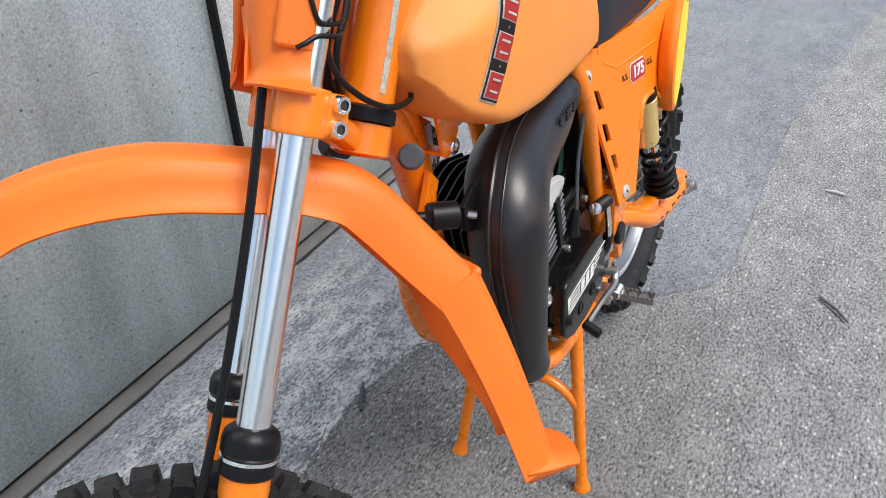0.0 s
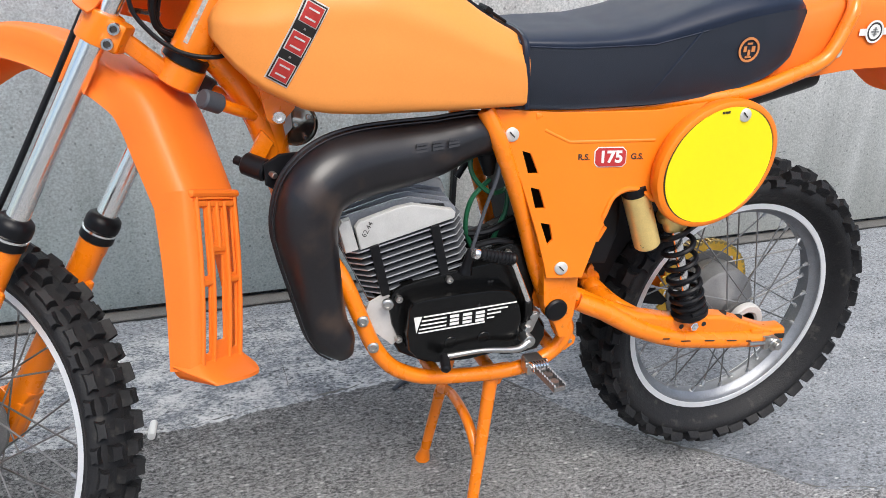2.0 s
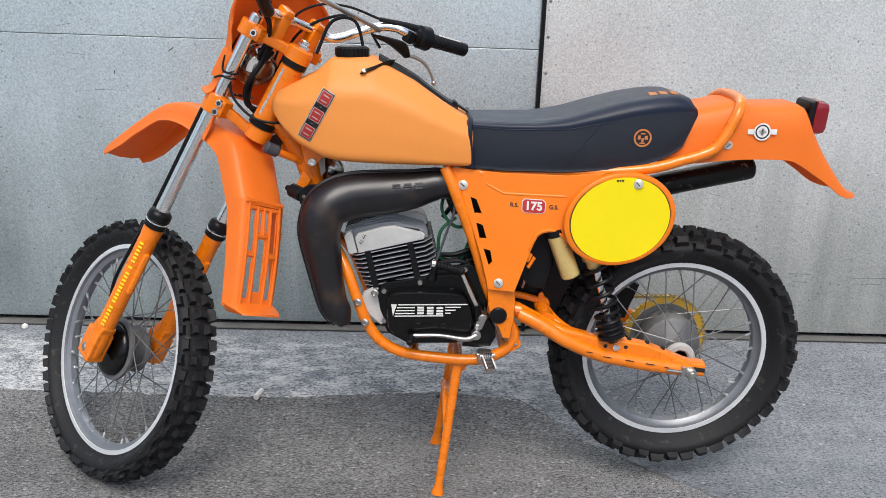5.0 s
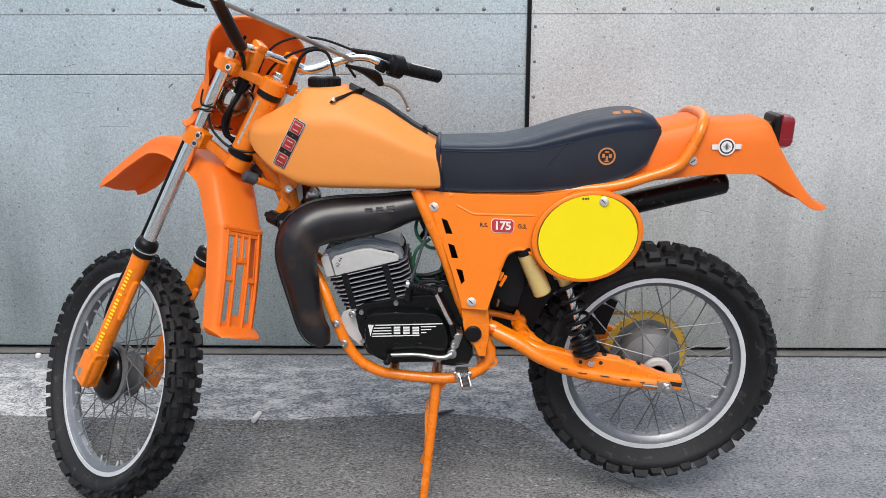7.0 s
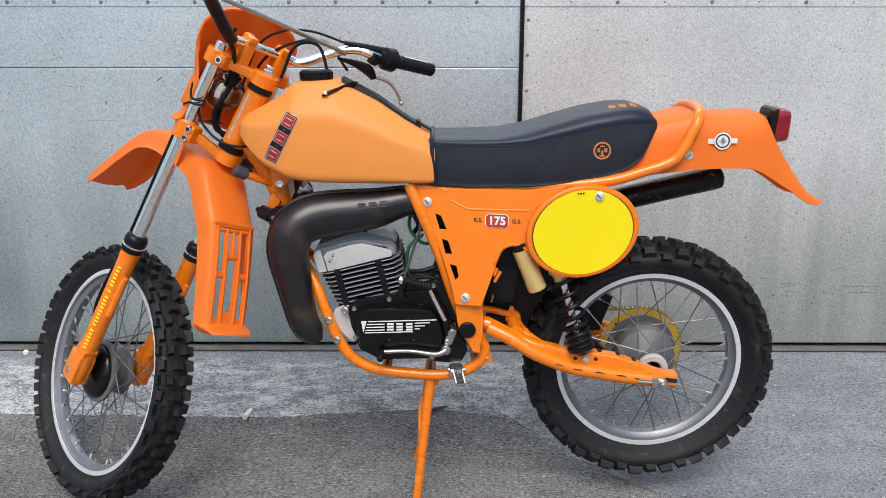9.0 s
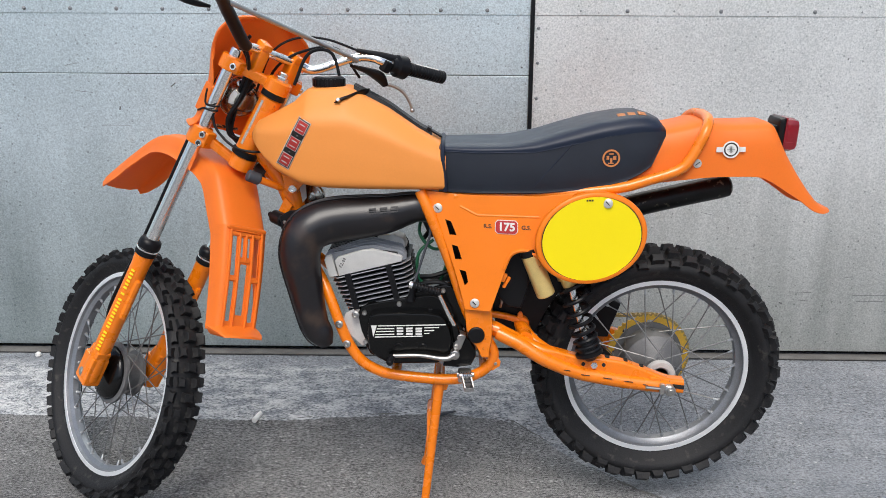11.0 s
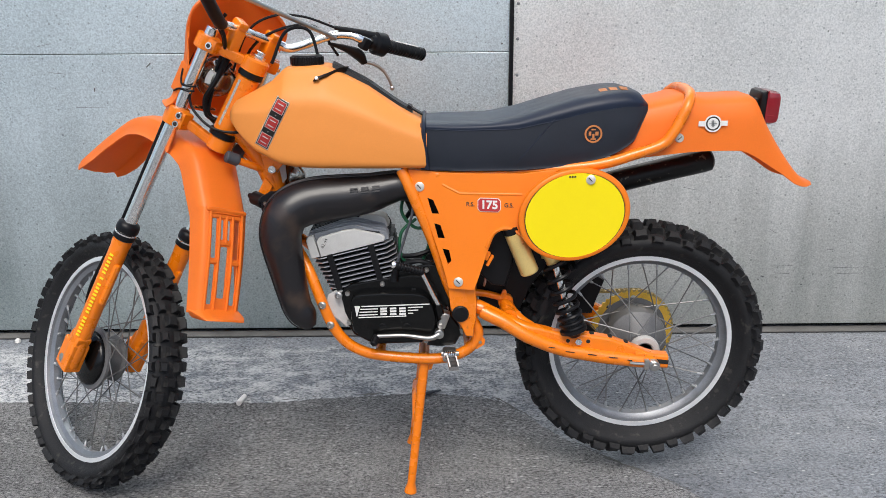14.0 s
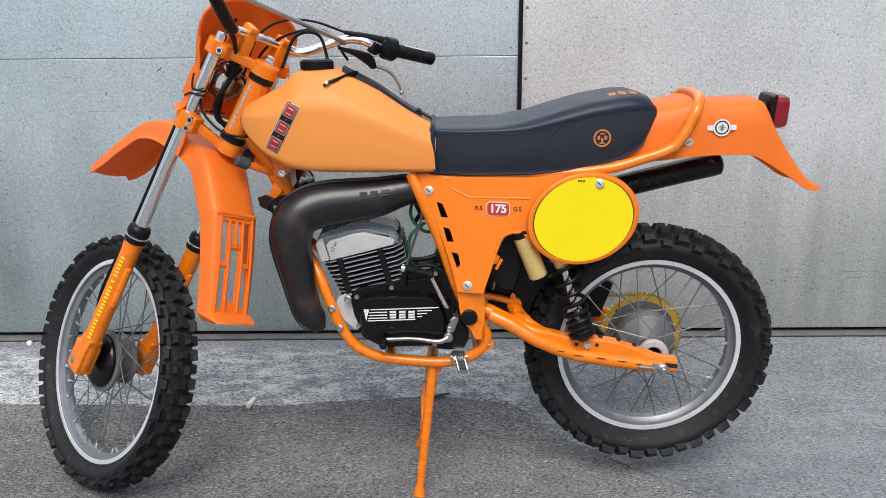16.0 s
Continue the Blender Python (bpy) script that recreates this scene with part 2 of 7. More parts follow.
def galvanised(name, dull, bright, metal=0.85):
    """Zinc-coated sheet with fine spangle, soft blotches, grime and painted shade towards its foot."""
    m = bpy.data.materials.new(name)
    m.use_nodes = True
    nt, b = m.node_tree, m.node_tree.nodes["Principled BSDF"]
    tc = nt.nodes.new("ShaderNodeTexCoord")
    vor = nt.nodes.new("ShaderNodeTexVoronoi")
    vor.inputs["Scale"].default_value = 230.0
    n1 = nt.nodes.new("ShaderNodeTexNoise")
    n1.inputs["Scale"].default_value, n1.inputs["Detail"].default_value = 3.0, 8.0
    n2 = nt.nodes.new("ShaderNodeTexNoise")
    n2.inputs["Scale"].default_value, n2.inputs["Detail"].default_value = 175.0, 2.5
    stretch = nt.nodes.new("ShaderNodeMapping")
    stretch.inputs["Scale"].default_value = (9.0, 9.0, 0.8)
    n3 = nt.nodes.new("ShaderNodeTexNoise")
    n3.inputs["Scale"].default_value, n3.inputs["Detail"].default_value = 1.0, 6.0
    for n in (vor, n1, n2, stretch):
        nt.links.new(tc.outputs["Object"], n.inputs["Vector"])
    nt.links.new(stretch.outputs[0], n3.inputs["Vector"])
    sep = nt.nodes.new("ShaderNodeSeparateColor")
    nt.links.new(vor.outputs["Color"], sep.inputs[0])
    total = None
    for socket, weight in ((sep.outputs[0], 0.24), (n1.outputs["Fac"], 0.62), (n2.outputs["Fac"], 1.45), (n3.outputs["Fac"], 0.26)):
        k = nt.nodes.new("ShaderNodeMath")
        k.operation = "MULTIPLY_ADD"
        k.inputs[1].default_value = weight
        nt.links.new(socket, k.inputs[0])
        if total:
            nt.links.new(total, k.inputs[2])
        else:
            k.inputs[2].default_value = 0.0
        total = k.outputs[0]
    rng = nt.nodes.new("ShaderNodeMapRange")
    rng.inputs["From Min"].default_value, rng.inputs["From Max"].default_value = 0.95, 1.60
    nt.links.new(total, rng.inputs["Value"])
    mix = nt.nodes.new("ShaderNodeMix")
    mix.data_type = "RGBA"
    mix.inputs["A"].default_value, mix.inputs["B"].default_value = (*dull, 1), (*bright, 1)
    nt.links.new(rng.outputs[0], mix.inputs["Factor"])
    # streaked grime plus painted shade, ragged and darker towards the wall's foot
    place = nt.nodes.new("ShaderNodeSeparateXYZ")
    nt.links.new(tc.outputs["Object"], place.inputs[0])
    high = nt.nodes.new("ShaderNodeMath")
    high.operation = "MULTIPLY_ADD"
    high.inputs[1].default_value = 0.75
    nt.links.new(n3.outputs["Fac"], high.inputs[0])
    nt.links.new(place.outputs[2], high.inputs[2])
    low_mask = nt.nodes.new("ShaderNodeMapRange")
    low_mask.inputs["From Min"].default_value, low_mask.inputs["From Max"].default_value = 1.22, 0.48
    nt.links.new(high.outputs[0], low_mask.inputs["Value"])
    grime_shade = nt.nodes.new("ShaderNodeMix")
    grime_shade.data_type, grime_shade.blend_type = "RGBA", "MULTIPLY"
    grime_shade.inputs["B"].default_value = (0.55, 0.565, 0.55, 1)
    nt.links.new(low_mask.outputs[0], grime_shade.inputs["Factor"])
    nt.links.new(mix.outputs["Result"], grime_shade.inputs["A"])
    # scattered dark specks
    dots = nt.nodes.new("ShaderNodeTexVoronoi")
    dots.voronoi_dimensions = "2D"
    dots.inputs["Scale"].default_value = 30.0
    flat = nt.nodes.new("ShaderNodeCombineXYZ")
    nt.links.new(place.outputs[0], flat.inputs[0])
    nt.links.new(place.outputs[2], flat.inputs[1])
    nt.links.new(flat.outputs[0], dots.inputs["Vector"])
    lot = nt.nodes.new("ShaderNodeSeparateColor")
    nt.links.new(dots.outputs["Color"], lot.inputs[0])
    radius = nt.nodes.new("ShaderNodeMapRange")
    radius.inputs["From Min"].default_value, radius.inputs["From Max"].default_value = 0.35, 1.0
    radius.inputs["To Max"].default_value = 0.11
    nt.links.new(lot.outputs[0], radius.inputs["Value"])
    inside = nt.nodes.new("ShaderNodeMath")
    inside.operation = "LESS_THAN"
    nt.links.new(dots.outputs["Distance"], inside.inputs[0])
    nt.links.new(radius.outputs[0], inside.inputs[1])
    speck = nt.nodes.new("ShaderNodeMix")
    speck.data_type, speck.blend_type = "RGBA", "MULTIPLY"
    speck.inputs["B"].default_value = (0.62, 0.63, 0.63, 1)
    nt.links.new(inside.outputs[0], speck.inputs["Factor"])
    nt.links.new(grime_shade.outputs["Result"], speck.inputs["A"])
    nt.links.new(speck.outputs["Result"], b.inputs["Base Color"])
    rr = nt.nodes.new("ShaderNodeMapRange")
    rr.inputs["To Min"].default_value, rr.inputs["To Max"].default_value = 0.34, 0.48
    nt.links.new(sep.outputs[1], rr.inputs["Value"])
    nt.links.new(rr.outputs[0], b.inputs["Roughness"])
    b.inputs["Metallic"].default_value = metal
    bp = nt.nodes.new("ShaderNodeBump")
    bp.inputs["Strength"].default_value, bp.inputs["Distance"].default_value = 0.12, 0.001
    nt.links.new(n2.outputs["Fac"], bp.inputs["Height"])
    nt.links.new(bp.outputs[0], b.inputs["Normal"])
    return m


# one sheet, two copies: each door's reflected tint and brightness put into its colour
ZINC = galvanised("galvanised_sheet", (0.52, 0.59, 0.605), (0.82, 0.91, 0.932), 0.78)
ZINC_LIT = galvanised("lit_galvanised_sheet", (0.60, 0.605, 0.58), (0.94, 0.935, 0.905), 0.64)
RIVET = mat("rivet_steel", (0.24, 0.245, 0.25), 0.5, 0.5, vary=0.3, scale=200, bump=0.05)
SCRATCH = mat("scratch_grey", (0.12, 0.12, 0.12), 0.6, vary=0.4, scale=200, bump=0.0)
GROOVE = mat("dark_groove", (0.01, 0.01, 0.01), 0.8, vary=0.2, scale=30, bump=0.1)
RENDER_COAT = mat("render_coat", (0.58, 0.57, 0.55), 0.9, vary=0.15, scale=3, bump=0.2, fine=80)
SILL = mat("door_sill", (0.12, 0.117, 0.11), 0.8, vary=0.45, scale=12, bump=0.3)


# ---- shapes ----
def spline(pts, n=8):
    """A smooth line through points of any dimension."""
    p = [np.array(q, float) for q in pts]
    p = [2 * p[0] - p[1], *p, 2 * p[-1] - p[-2]]
    out = []
    for i in range(1, len(p) - 2):
        a, b, c, d = p[i - 1 : i + 3]
        for k in range(n):
            t = k / n
            out.append(0.5 * (2 * b + (c - a) * t + (2 * a - 5 * b + 4 * c - d) * t * t + (3 * b - a - 3 * c + d) * t**3))
    out.append(p[-2])
    return out


def loft(bm, rings, caps=True, closed=True):
    vs = [[bm.verts.new(tuple(p)) for p in ring] for ring in rings]
    n = len(vs[0])
    for a, b in zip(vs, vs[1:]):
        for i in range(n if closed else n - 1):
            j = (i + 1) % n
            bm.faces.new((a[i], a[j], b[j], b[i]))
    if caps and closed:
        bm.faces.new(vs[0][::-1])
        bm.faces.new(vs[-1])
    return bm


def shell(bm, rings, thick):
    """An open sheet through the rings, with a thickness."""
    n, k = len(rings), len(rings[0])
    g = np.array([[tuple(p) for p in ring] for ring in rings], float)
    du, dv = np.gradient(g, axis=0), np.gradient(g, axis=1)
    nor = np.cross(du, dv)
    nor /= np.maximum(np.linalg.norm(nor, axis=-1, keepdims=True), 1e-9)
    top = [[bm.verts.new(p) for p in row] for row in g.tolist()]
    low = [[bm.verts.new(p) for p in row] for row in (g + nor * thick).tolist()]
    for i in range(n - 1):
        for j in range(k - 1):
            bm.faces.new((top[i][j], top[i][j + 1], top[i + 1][j + 1], top[i + 1][j]))
            bm.faces.new((low[i][j], low[i + 1][j], low[i + 1][j + 1], low[i][j + 1]))
    border = [(0, j) for j in range(k)] + [(i, k - 1) for i in range(1, n)] + [(n - 1, j) for j in range(k - 2, -1, -1)] + [(i, 0) for i in range(n - 2, 0, -1)]
    for p, q in zip(border, border[1:] + border[:1]):
        bm.faces.new((top[p[0]][p[1]], low[p[0]][p[1]], low[q[0]][q[1]], top[q[0]][q[1]]))
    return bm


def tube(bm, pts, r, seg=12, n=0, squash=1.0):
    """A round bar along points; r one radius or one for each point; n: smoothing steps."""
    rs = [r] * len(pts) if isinstance(r, (int, float)) else list(r)
    line = [np.array((*p, q), float) for p, q in zip(pts, rs)]
    if n:
        line = spline(line, n)
    c = [Vector(q[:3]) for q in line]
    up = None
    rings = []
    for i, q in enumerate(line):
        way = (c[min(i + 1, len(c) - 1)] - c[max(i - 1, 0)]).normalized()
        if up is None:
            up = way.orthogonal().normalized()
        up = (up - way * up.dot(way)).normalized()
        side = way.cross(up)
        rings.append([c[i] + float(q[3]) * (math.cos(a) * up + squash * math.sin(a) * side) for a in (2 * math.pi * k / seg for k in range(seg))])
    return loft(bm, rings)


def lathe(bm, prof, m, seg=24):
    """Turns (radius, height) about the local z of m."""
    rings = [[m @ Vector((r * math.cos(a), r * math.sin(a), h)) for a in (2 * math.pi * k / seg for k in range(seg))] for r, h in prof]
    return loft(bm, rings)


def axis_to(a, b):
    """A pose at a whose z looks to b."""
    a, b = Vector(a), Vector(b)
    return Matrix.Translation(a) @ (b - a).to_track_quat("Z", "Y").to_matrix().to_4x4()


def rod(bm, a, b, r, seg=16, chamfer=0.0):
    h = (Vector(b) - Vector(a)).length
    c = min(chamfer, r * 0.5)
    prof = [(r - c, 0), (r, c), (r, h - c), (r - c, h)] if c else [(r, 0), (r, h)]
    return lathe(bm, prof, axis_to(a, b), seg)


def box(bm, size, m, bevel=0.0):
    made = bmesh.ops.create_cube(bm, size=1.0, matrix=m @ Matrix.Diagonal((*size, 1)))
    if bevel:
        edges = list({e for v in made["verts"] for e in v.link_edges})
        bmesh.ops.bevel(bm, geom=edges, offset=bevel, segments=2, affect="EDGES", profile=0.5)
    return bm


def prism(bm, outline, y0, y1, bevel=0.0, place=None):
    """A plate in x and z from y0 to y1; place: moves each corner."""
    low = [bm.verts.new((x, y0, z)) for x, z in outline]
    high = [bm.verts.new((x, y1, z)) for x, z in outline]
    faces = [bm.faces.new(low), bm.faces.new(high[::-1])]
    n = len(outline)
    for i in range(n):
        faces.append(bm.faces.new((low[i], high[i], high[(i + 1) % n], low[(i + 1) % n])))
    bmesh.ops.recalc_face_normals(bm, faces=faces)
    if bevel:
        edges = [e for f in faces[:2] for e in f.edges]
        bmesh.ops.bevel(bm, geom=edges, offset=bevel, segments=2, affect="EDGES", profile=0.5)
    if place:
        for v in bm.verts:
            v.co = place(v.co)
    return bm


def cut_plate(outlines, depth, bevel=0.0):
    """A plate in local x and y with holes, as thick as depth, its back at z = 0."""
    curve = bpy.data.curves.new("outline", "CURVE")
    curve.dimensions, curve.fill_mode, curve.extrude, curve.bevel_depth, curve.bevel_resolution = "2D", "BOTH", depth / 2 - bevel, bevel, 1
    for pts in outlines:
        s = curve.splines.new("POLY")
        s.points.add(len(pts) - 1)
        for q, (x, y) in zip(s.points, pts):
            q.co = (x, y, 0, 1)
        s.use_cyclic_u = True
    ob = bpy.data.objects.new("outline", curve)
    me = bpy.data.meshes.new_from_object(ob)
    bm = bmesh.new()
    bm.from_mesh(me)
    bmesh.ops.remove_doubles(bm, verts=bm.verts, dist=1e-6)
    bmesh.ops.translate(bm, verts=bm.verts, vec=(0, 0, depth / 2))
    bpy.data.objects.remove(ob)
    bpy.data.curves.remove(curve)
    bpy.data.meshes.remove(me)
    return bm


def lettering(text, size, depth=0.0006, bold=0.0):
    curve = bpy.data.curves.new("text", "FONT")
    curve.body, curve.size, curve.extrude, curve.align_x, curve.align_y, curve.offset = text, size, depth, "CENTER", "CENTER", bold
    ob = bpy.data.objects.new("text", curve)
    me = bpy.data.meshes.new_from_object(ob)
    bm = bmesh.new()
    bm.from_mesh(me)
    bpy.data.objects.remove(ob)
    bpy.data.curves.remove(curve)
    bpy.data.meshes.remove(me)
    return bm


def ellipse(cx, cy, rx, ry, n=48, tilt=0.0):
    c, s = math.cos(radians(tilt)), math.sin(radians(tilt))
    return [(cx + c * rx * math.cos(a) - s * ry * math.sin(a), cy + s * rx * math.cos(a) + c * ry * math.sin(a)) for a in (2 * math.pi * k / n for k in range(n))]


def moved(bm, m):
    bmesh.ops.transform(bm, matrix=m, verts=bm.verts)
    return bm


BASE = Vector((0.35, 0.01, 0.0))


def weigh_normals(me, least):
    """Corner normals weighted by face size, so that flat faces beside a bevel stay flat."""
    n = len(me.polygons)
    nor, area = np.zeros(n * 3), np.zeros(n)
    me.polygons.foreach_get("normal", nor)
    me.polygons.foreach_get("area", area)
    nor = nor.reshape(-1, 3)
    heavy = nor * area[:, None]
    at = [[] for _ in me.vertices]
    for p in me.polygons:
        for v in p.vertices:
            at[v].append(p.index)
    out = []
    for p in me.polygons:
        own = nor[p.index]
        for v in p.vertices:
            near = at[v]
            close = nor[near] @ own >= least
            total = heavy[near][close].sum(axis=0)
            out.append(total / max(float(np.linalg.norm(total)), 1e-12) if total.any() else own)
    me.normals_split_custom_set([tuple(q) for q in out])


def finish(name, bm, material, smooth=38):
    bmesh.ops.recalc_face_normals(bm, faces=bm.faces)
    me = bpy.data.meshes.new(name)
    bm.to_mesh(me)
    bm.free()
    me.polygons.foreach_set("use_smooth", [True] * len(me.polygons))
    me.set_sharp_from_angle(angle=radians(smooth))
    weigh_normals(me, math.cos(radians(smooth)))
    me.materials.append(material)
    return me


def part(name, bm, material, parent=None, label="", m=None, smooth=38):
    """One mesh under a thing or part; m: its pose within the parent."""
    ob = new(name, finish(name, bm, material, smooth) if not isinstance(bm, bpy.types.Mesh) else bm)
    if m is not None:
        ob.matrix_basis = m
    if parent is not None:
        ob.parent = parent
        if parent.parent is None and parent.get("category"):
            ob.matrix_parent_inverse = parent.matrix_basis.inverted()
    return tagged(ob, label)


def group_part(name, parent, m, label=""):
    ob = new(name)
    ob.empty_display_size = 0.05
    ob.matrix_basis = m
    ob.parent = parent
    ob.matrix_parent_inverse = parent.matrix_basis.inverted()
    return tagged(ob, label)


def new_bm():
    return bmesh.new()


# ---- ground and wall ----
def ground_height(x, y):
    """A dip under the front wheel and a gentle rise towards the wall."""
    s, w = min(1.0, max(0.0, (0.25 - x) / 0.75)), min(1.0, max(0.0, (y - 0.15) / 0.5))
    w = w * w * (3 - 2 * w)
    return -0.020 * s * s * (3 - 2 * s) * (1 - w) + 0.035 * w


def edge_line(x):
    """The ragged edge of the asphalt against the concrete."""
    keys = ((-30, 0.43), (-1.0, 0.425), (-0.4, 0.412), (-0.1, 0.402), (0.06, 0.415), (0.224, 0.428), (0.361, 0.442), (0.518, 0.422), (0.617, 0.39), (0.687, 0.307), (0.80, 0.158), (0.93, 0.02), (1.03, -0.06), (1.13, -0.18), (1.25, -0.22), (2.2, -0.223), (2.57, -0.257), (3.03, -0.332), (4.0, -0.45), (40, -0.5))
    return float(np.interp(x, [k[0] for k in keys], [k[1] for k in keys]))


def build_ground():
    xs = sorted({*np.linspace(-2, 4, 61).round(3).tolist(), *[-600, -200, -60, -20, -8, -4, 6, 10, 20, 60, 200, 600]})
    ys = sorted({*np.linspace(-2.4, 1.2, 73).round(3).tolist(), *[-600, -200, -60, -20, -8, -4, 3, 20, 200, 600]})
    bm = new_bm()
    vs = [[bm.verts.new((x, y, ground_height(x, y))) for x in xs] for y in ys]
    for a, b in zip(vs, vs[1:]):
        for i in range(len(xs) - 1):
            bm.faces.new((a[i], a[i + 1], b[i + 1], b[i]))
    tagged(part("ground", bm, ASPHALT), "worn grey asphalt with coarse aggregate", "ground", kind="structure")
    bm = new_bm()
    rng = random.Random(4)
    n = 1500
    rows = [[] for _ in range(8)]
    for i in range(n + 1):
        x = -9 + 19 * i / n
        y = edge_line(x) + 0.006 * noise.noise((x * 9, 0, 3)) + 0.006 * noise.noise((x * 40, 1, 3)) + 0.003 * rng.uniform(-1, 1)
        rows[0].append(bm.verts.new((x, y - 0.016, ground_height(x, y) - 0.002)))
        for k in range(7):
            v = y + (0.93 - y) * k / 6
            rows[k + 1].append(bm.verts.new((x, v, ground_height(x, v) + (0.003 if k == 0 else 0.006))))
    for line, other in zip(rows, rows[1:]):
        for i in range(n):
            bm.faces.new((line[i], line[i + 1], other[i + 1], other[i]))
    pavement = part("pavement", bm, CONCRETE)
    tagged(pavement, "pale weathered concrete apron with a ragged edge", "pavement", kind="structure")
    # dirt-filled crack where the two surfaces meet
    bm = new_bm()
    rows = []
    for i in range(301):
        x = -0.3 + 2.9 * i / 300
        y = edge_line(x) + 0.006 * noise.noise((x * 9, 0, 3)) + 0.006 * noise.noise((x * 40, 1, 3)) - 0.004
        w = max(0.0004, -0.001 + 0.013 * noise.noise((x * 7, 5, 1)) + 0.008 * noise.noise((x * 45, 2, 1)))
        rows.append([(x, y + 0.002, ground_height(x, y) + 0.0022), (x, y - w, ground_height(x, y - w) + 0.0022), (x, y - w - 0.002, ground_height(x, y - w) - 0.003), (x, y + 0.002, ground_height(x, y) - 0.003)])
    loft(bm, rows)
    part("crack_filling", bm, SILL, pavement, "dark dirt in the crack along the edge")
    bm = new_bm()
    rows = []
    for i in range(61):
        y = 0.40 + 0.44 * i / 60
        x = 0.125 - 0.10 * (y - 0.40) + 0.014 * noise.noise((y * 14, 3, 8)) + 0.005 * noise.noise((y * 60, 3, 8))
        w = max(0.0002, 0.0006 + 0.0016 * noise.noise((y * 22, 6, 2)))
        z = ground_height(x, y) + 0.0068
        rows.append([(x - w, y, z), (x + w, y, z)])
    loft(bm, rows, closed=False)
    part("crack", bm, SILL, pavement, "hairline crack across the concrete")


WALL_Y, GAP_X = 0.89, 0.678


def build_wall():
    bm = new_bm()
    box(bm, (26, 0.2, 4.2), Matrix.Translation((5, WALL_Y + 0.14, 2.1)))
    wall = tagged(part("wall_north", bm, GROOVE), "wall clad in galvanised steel door sheets", "wall", kind="structure")

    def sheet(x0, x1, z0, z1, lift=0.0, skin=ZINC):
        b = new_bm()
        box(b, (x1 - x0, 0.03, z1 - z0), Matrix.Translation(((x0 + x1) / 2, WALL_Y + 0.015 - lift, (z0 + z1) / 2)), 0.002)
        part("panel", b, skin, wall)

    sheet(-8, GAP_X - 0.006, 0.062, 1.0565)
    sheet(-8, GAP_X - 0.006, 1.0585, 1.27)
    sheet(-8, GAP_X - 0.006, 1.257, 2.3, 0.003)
    sheet(GAP_X + 0.006, 2.70, 0.062, 1.27, skin=ZINC_LIT)
    sheet(GAP_X + 0.006, 2.70, 1.257, 2.3, 0.003, skin=ZINC_LIT)
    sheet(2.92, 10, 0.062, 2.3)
    sheet(-8, 10, 2.304, 4.1)
    b = new_bm()
    lathe(b, [(0.0, 0.004), (0.003, 0.0035), (0.0055, 0.0)], Matrix.Translation((0, 0, 0)) @ pose(0, 0, 0, 90, 0, 0), 10)
    rivet = finish("rivet", b, RIVET)
    x, k = -1.97, 0
    while x < 2.6:
        if abs(x - GAP_X) > 0.02:
            small = x > GAP_X and k % 2 == 0
            part("rivet", rivet, None, wall, m=Matrix.Translation((x, WALL_Y - 0.003, 1.272)) @ Matrix.Scale(0.6 if small else 1.25, 4))
        x += 0.156
        k += 1
    for z in (1.215, 1.10, 0.98):
        part("rivet", rivet, None, wall, m=Matrix.Translation((GAP_X + 0.022, WALL_Y, z)))
    rng = random.Random(11)
    marks = [(-0.894, 1.088, 0.05, 12), (-0.741, 0.939, 0.012, 80), (-0.86, 0.995, 0.06, -6), (-0.76, 0.88, 0.10, 0), (-0.62, 0.83, 0.03, 4), (1.749, 1.12, 0.007, 85), (1.636, 0.42, 0.03, -30), (1.936, 0.281, 0.13, 1), (1.937, 0.258, 0.10, 1), (1.68, 0.291, 0.08, -2), (1.685, 0.260, 0.055, -3), (1.16, 0.70, 0.02, 60), (-0.55, 1.02, 0.02, 40), (1.32, 0.58, 0.05, -12)]
    for _ in range(14):
        marks.append((rng.uniform(-1.4, 2.4), rng.uniform(0.15, 1.2), rng.choice((0.006, 0.008, 0.012, 0.03)), rng.uniform(-25, 25)))
    for x, z, size, tilt in marks:
        b = new_bm()
        box(b, (size, 0.0008, 0.0011 if size > 0.02 else 0.004), Matrix.Translation((x, WALL_Y - 0.0004, z)) @ Matrix.Rotation(radians(-tilt), 4, "Y"))
        part("scratch", b, SCRATCH, wall)
    b = new_bm()
    box(b, (0.014, 0.03, 2.2), Matrix.Translation((GAP_X, WALL_Y - 0.004, 1.15)), 0.003)
    part("door_seal", b, BLACK, wall, "black rubber seal between the doors")
    b = new_bm()
    box(b, (0.2, 0.06, 2.3), Matrix.Translation((2.81, WALL_Y + 0.01, 1.15)), 0.004)
    part("door_post", b, BLACK, wall, "dark steel door post")
    b = new_bm()
    box(b, (18, 0.050, 0.050), Matrix.Translation((1, WALL_Y - 0.008, 0.022)), 0.005)
    part("sill", b, SILL, wall, "worn grey door sill")
    b = new_bm()
    n = 400
    rows = []
    for i in range(n + 1):
        x = -3 + 10 * i / n
        w = 0.006 + 0.005 * noise.noise((x * 14, 2, 5)) + 0.003 * noise.noise((x * 60, 2, 5))
        z = ground_height(x, 0.85) + 0.0075
        rows.append([(x, WALL_Y - 0.036 - w, z), (x, WALL_Y - 0.030, z)])
    loft(b, rows, closed=False)
    part("joint", b, GROOVE, wall, "dirt-filled joint before the sill")


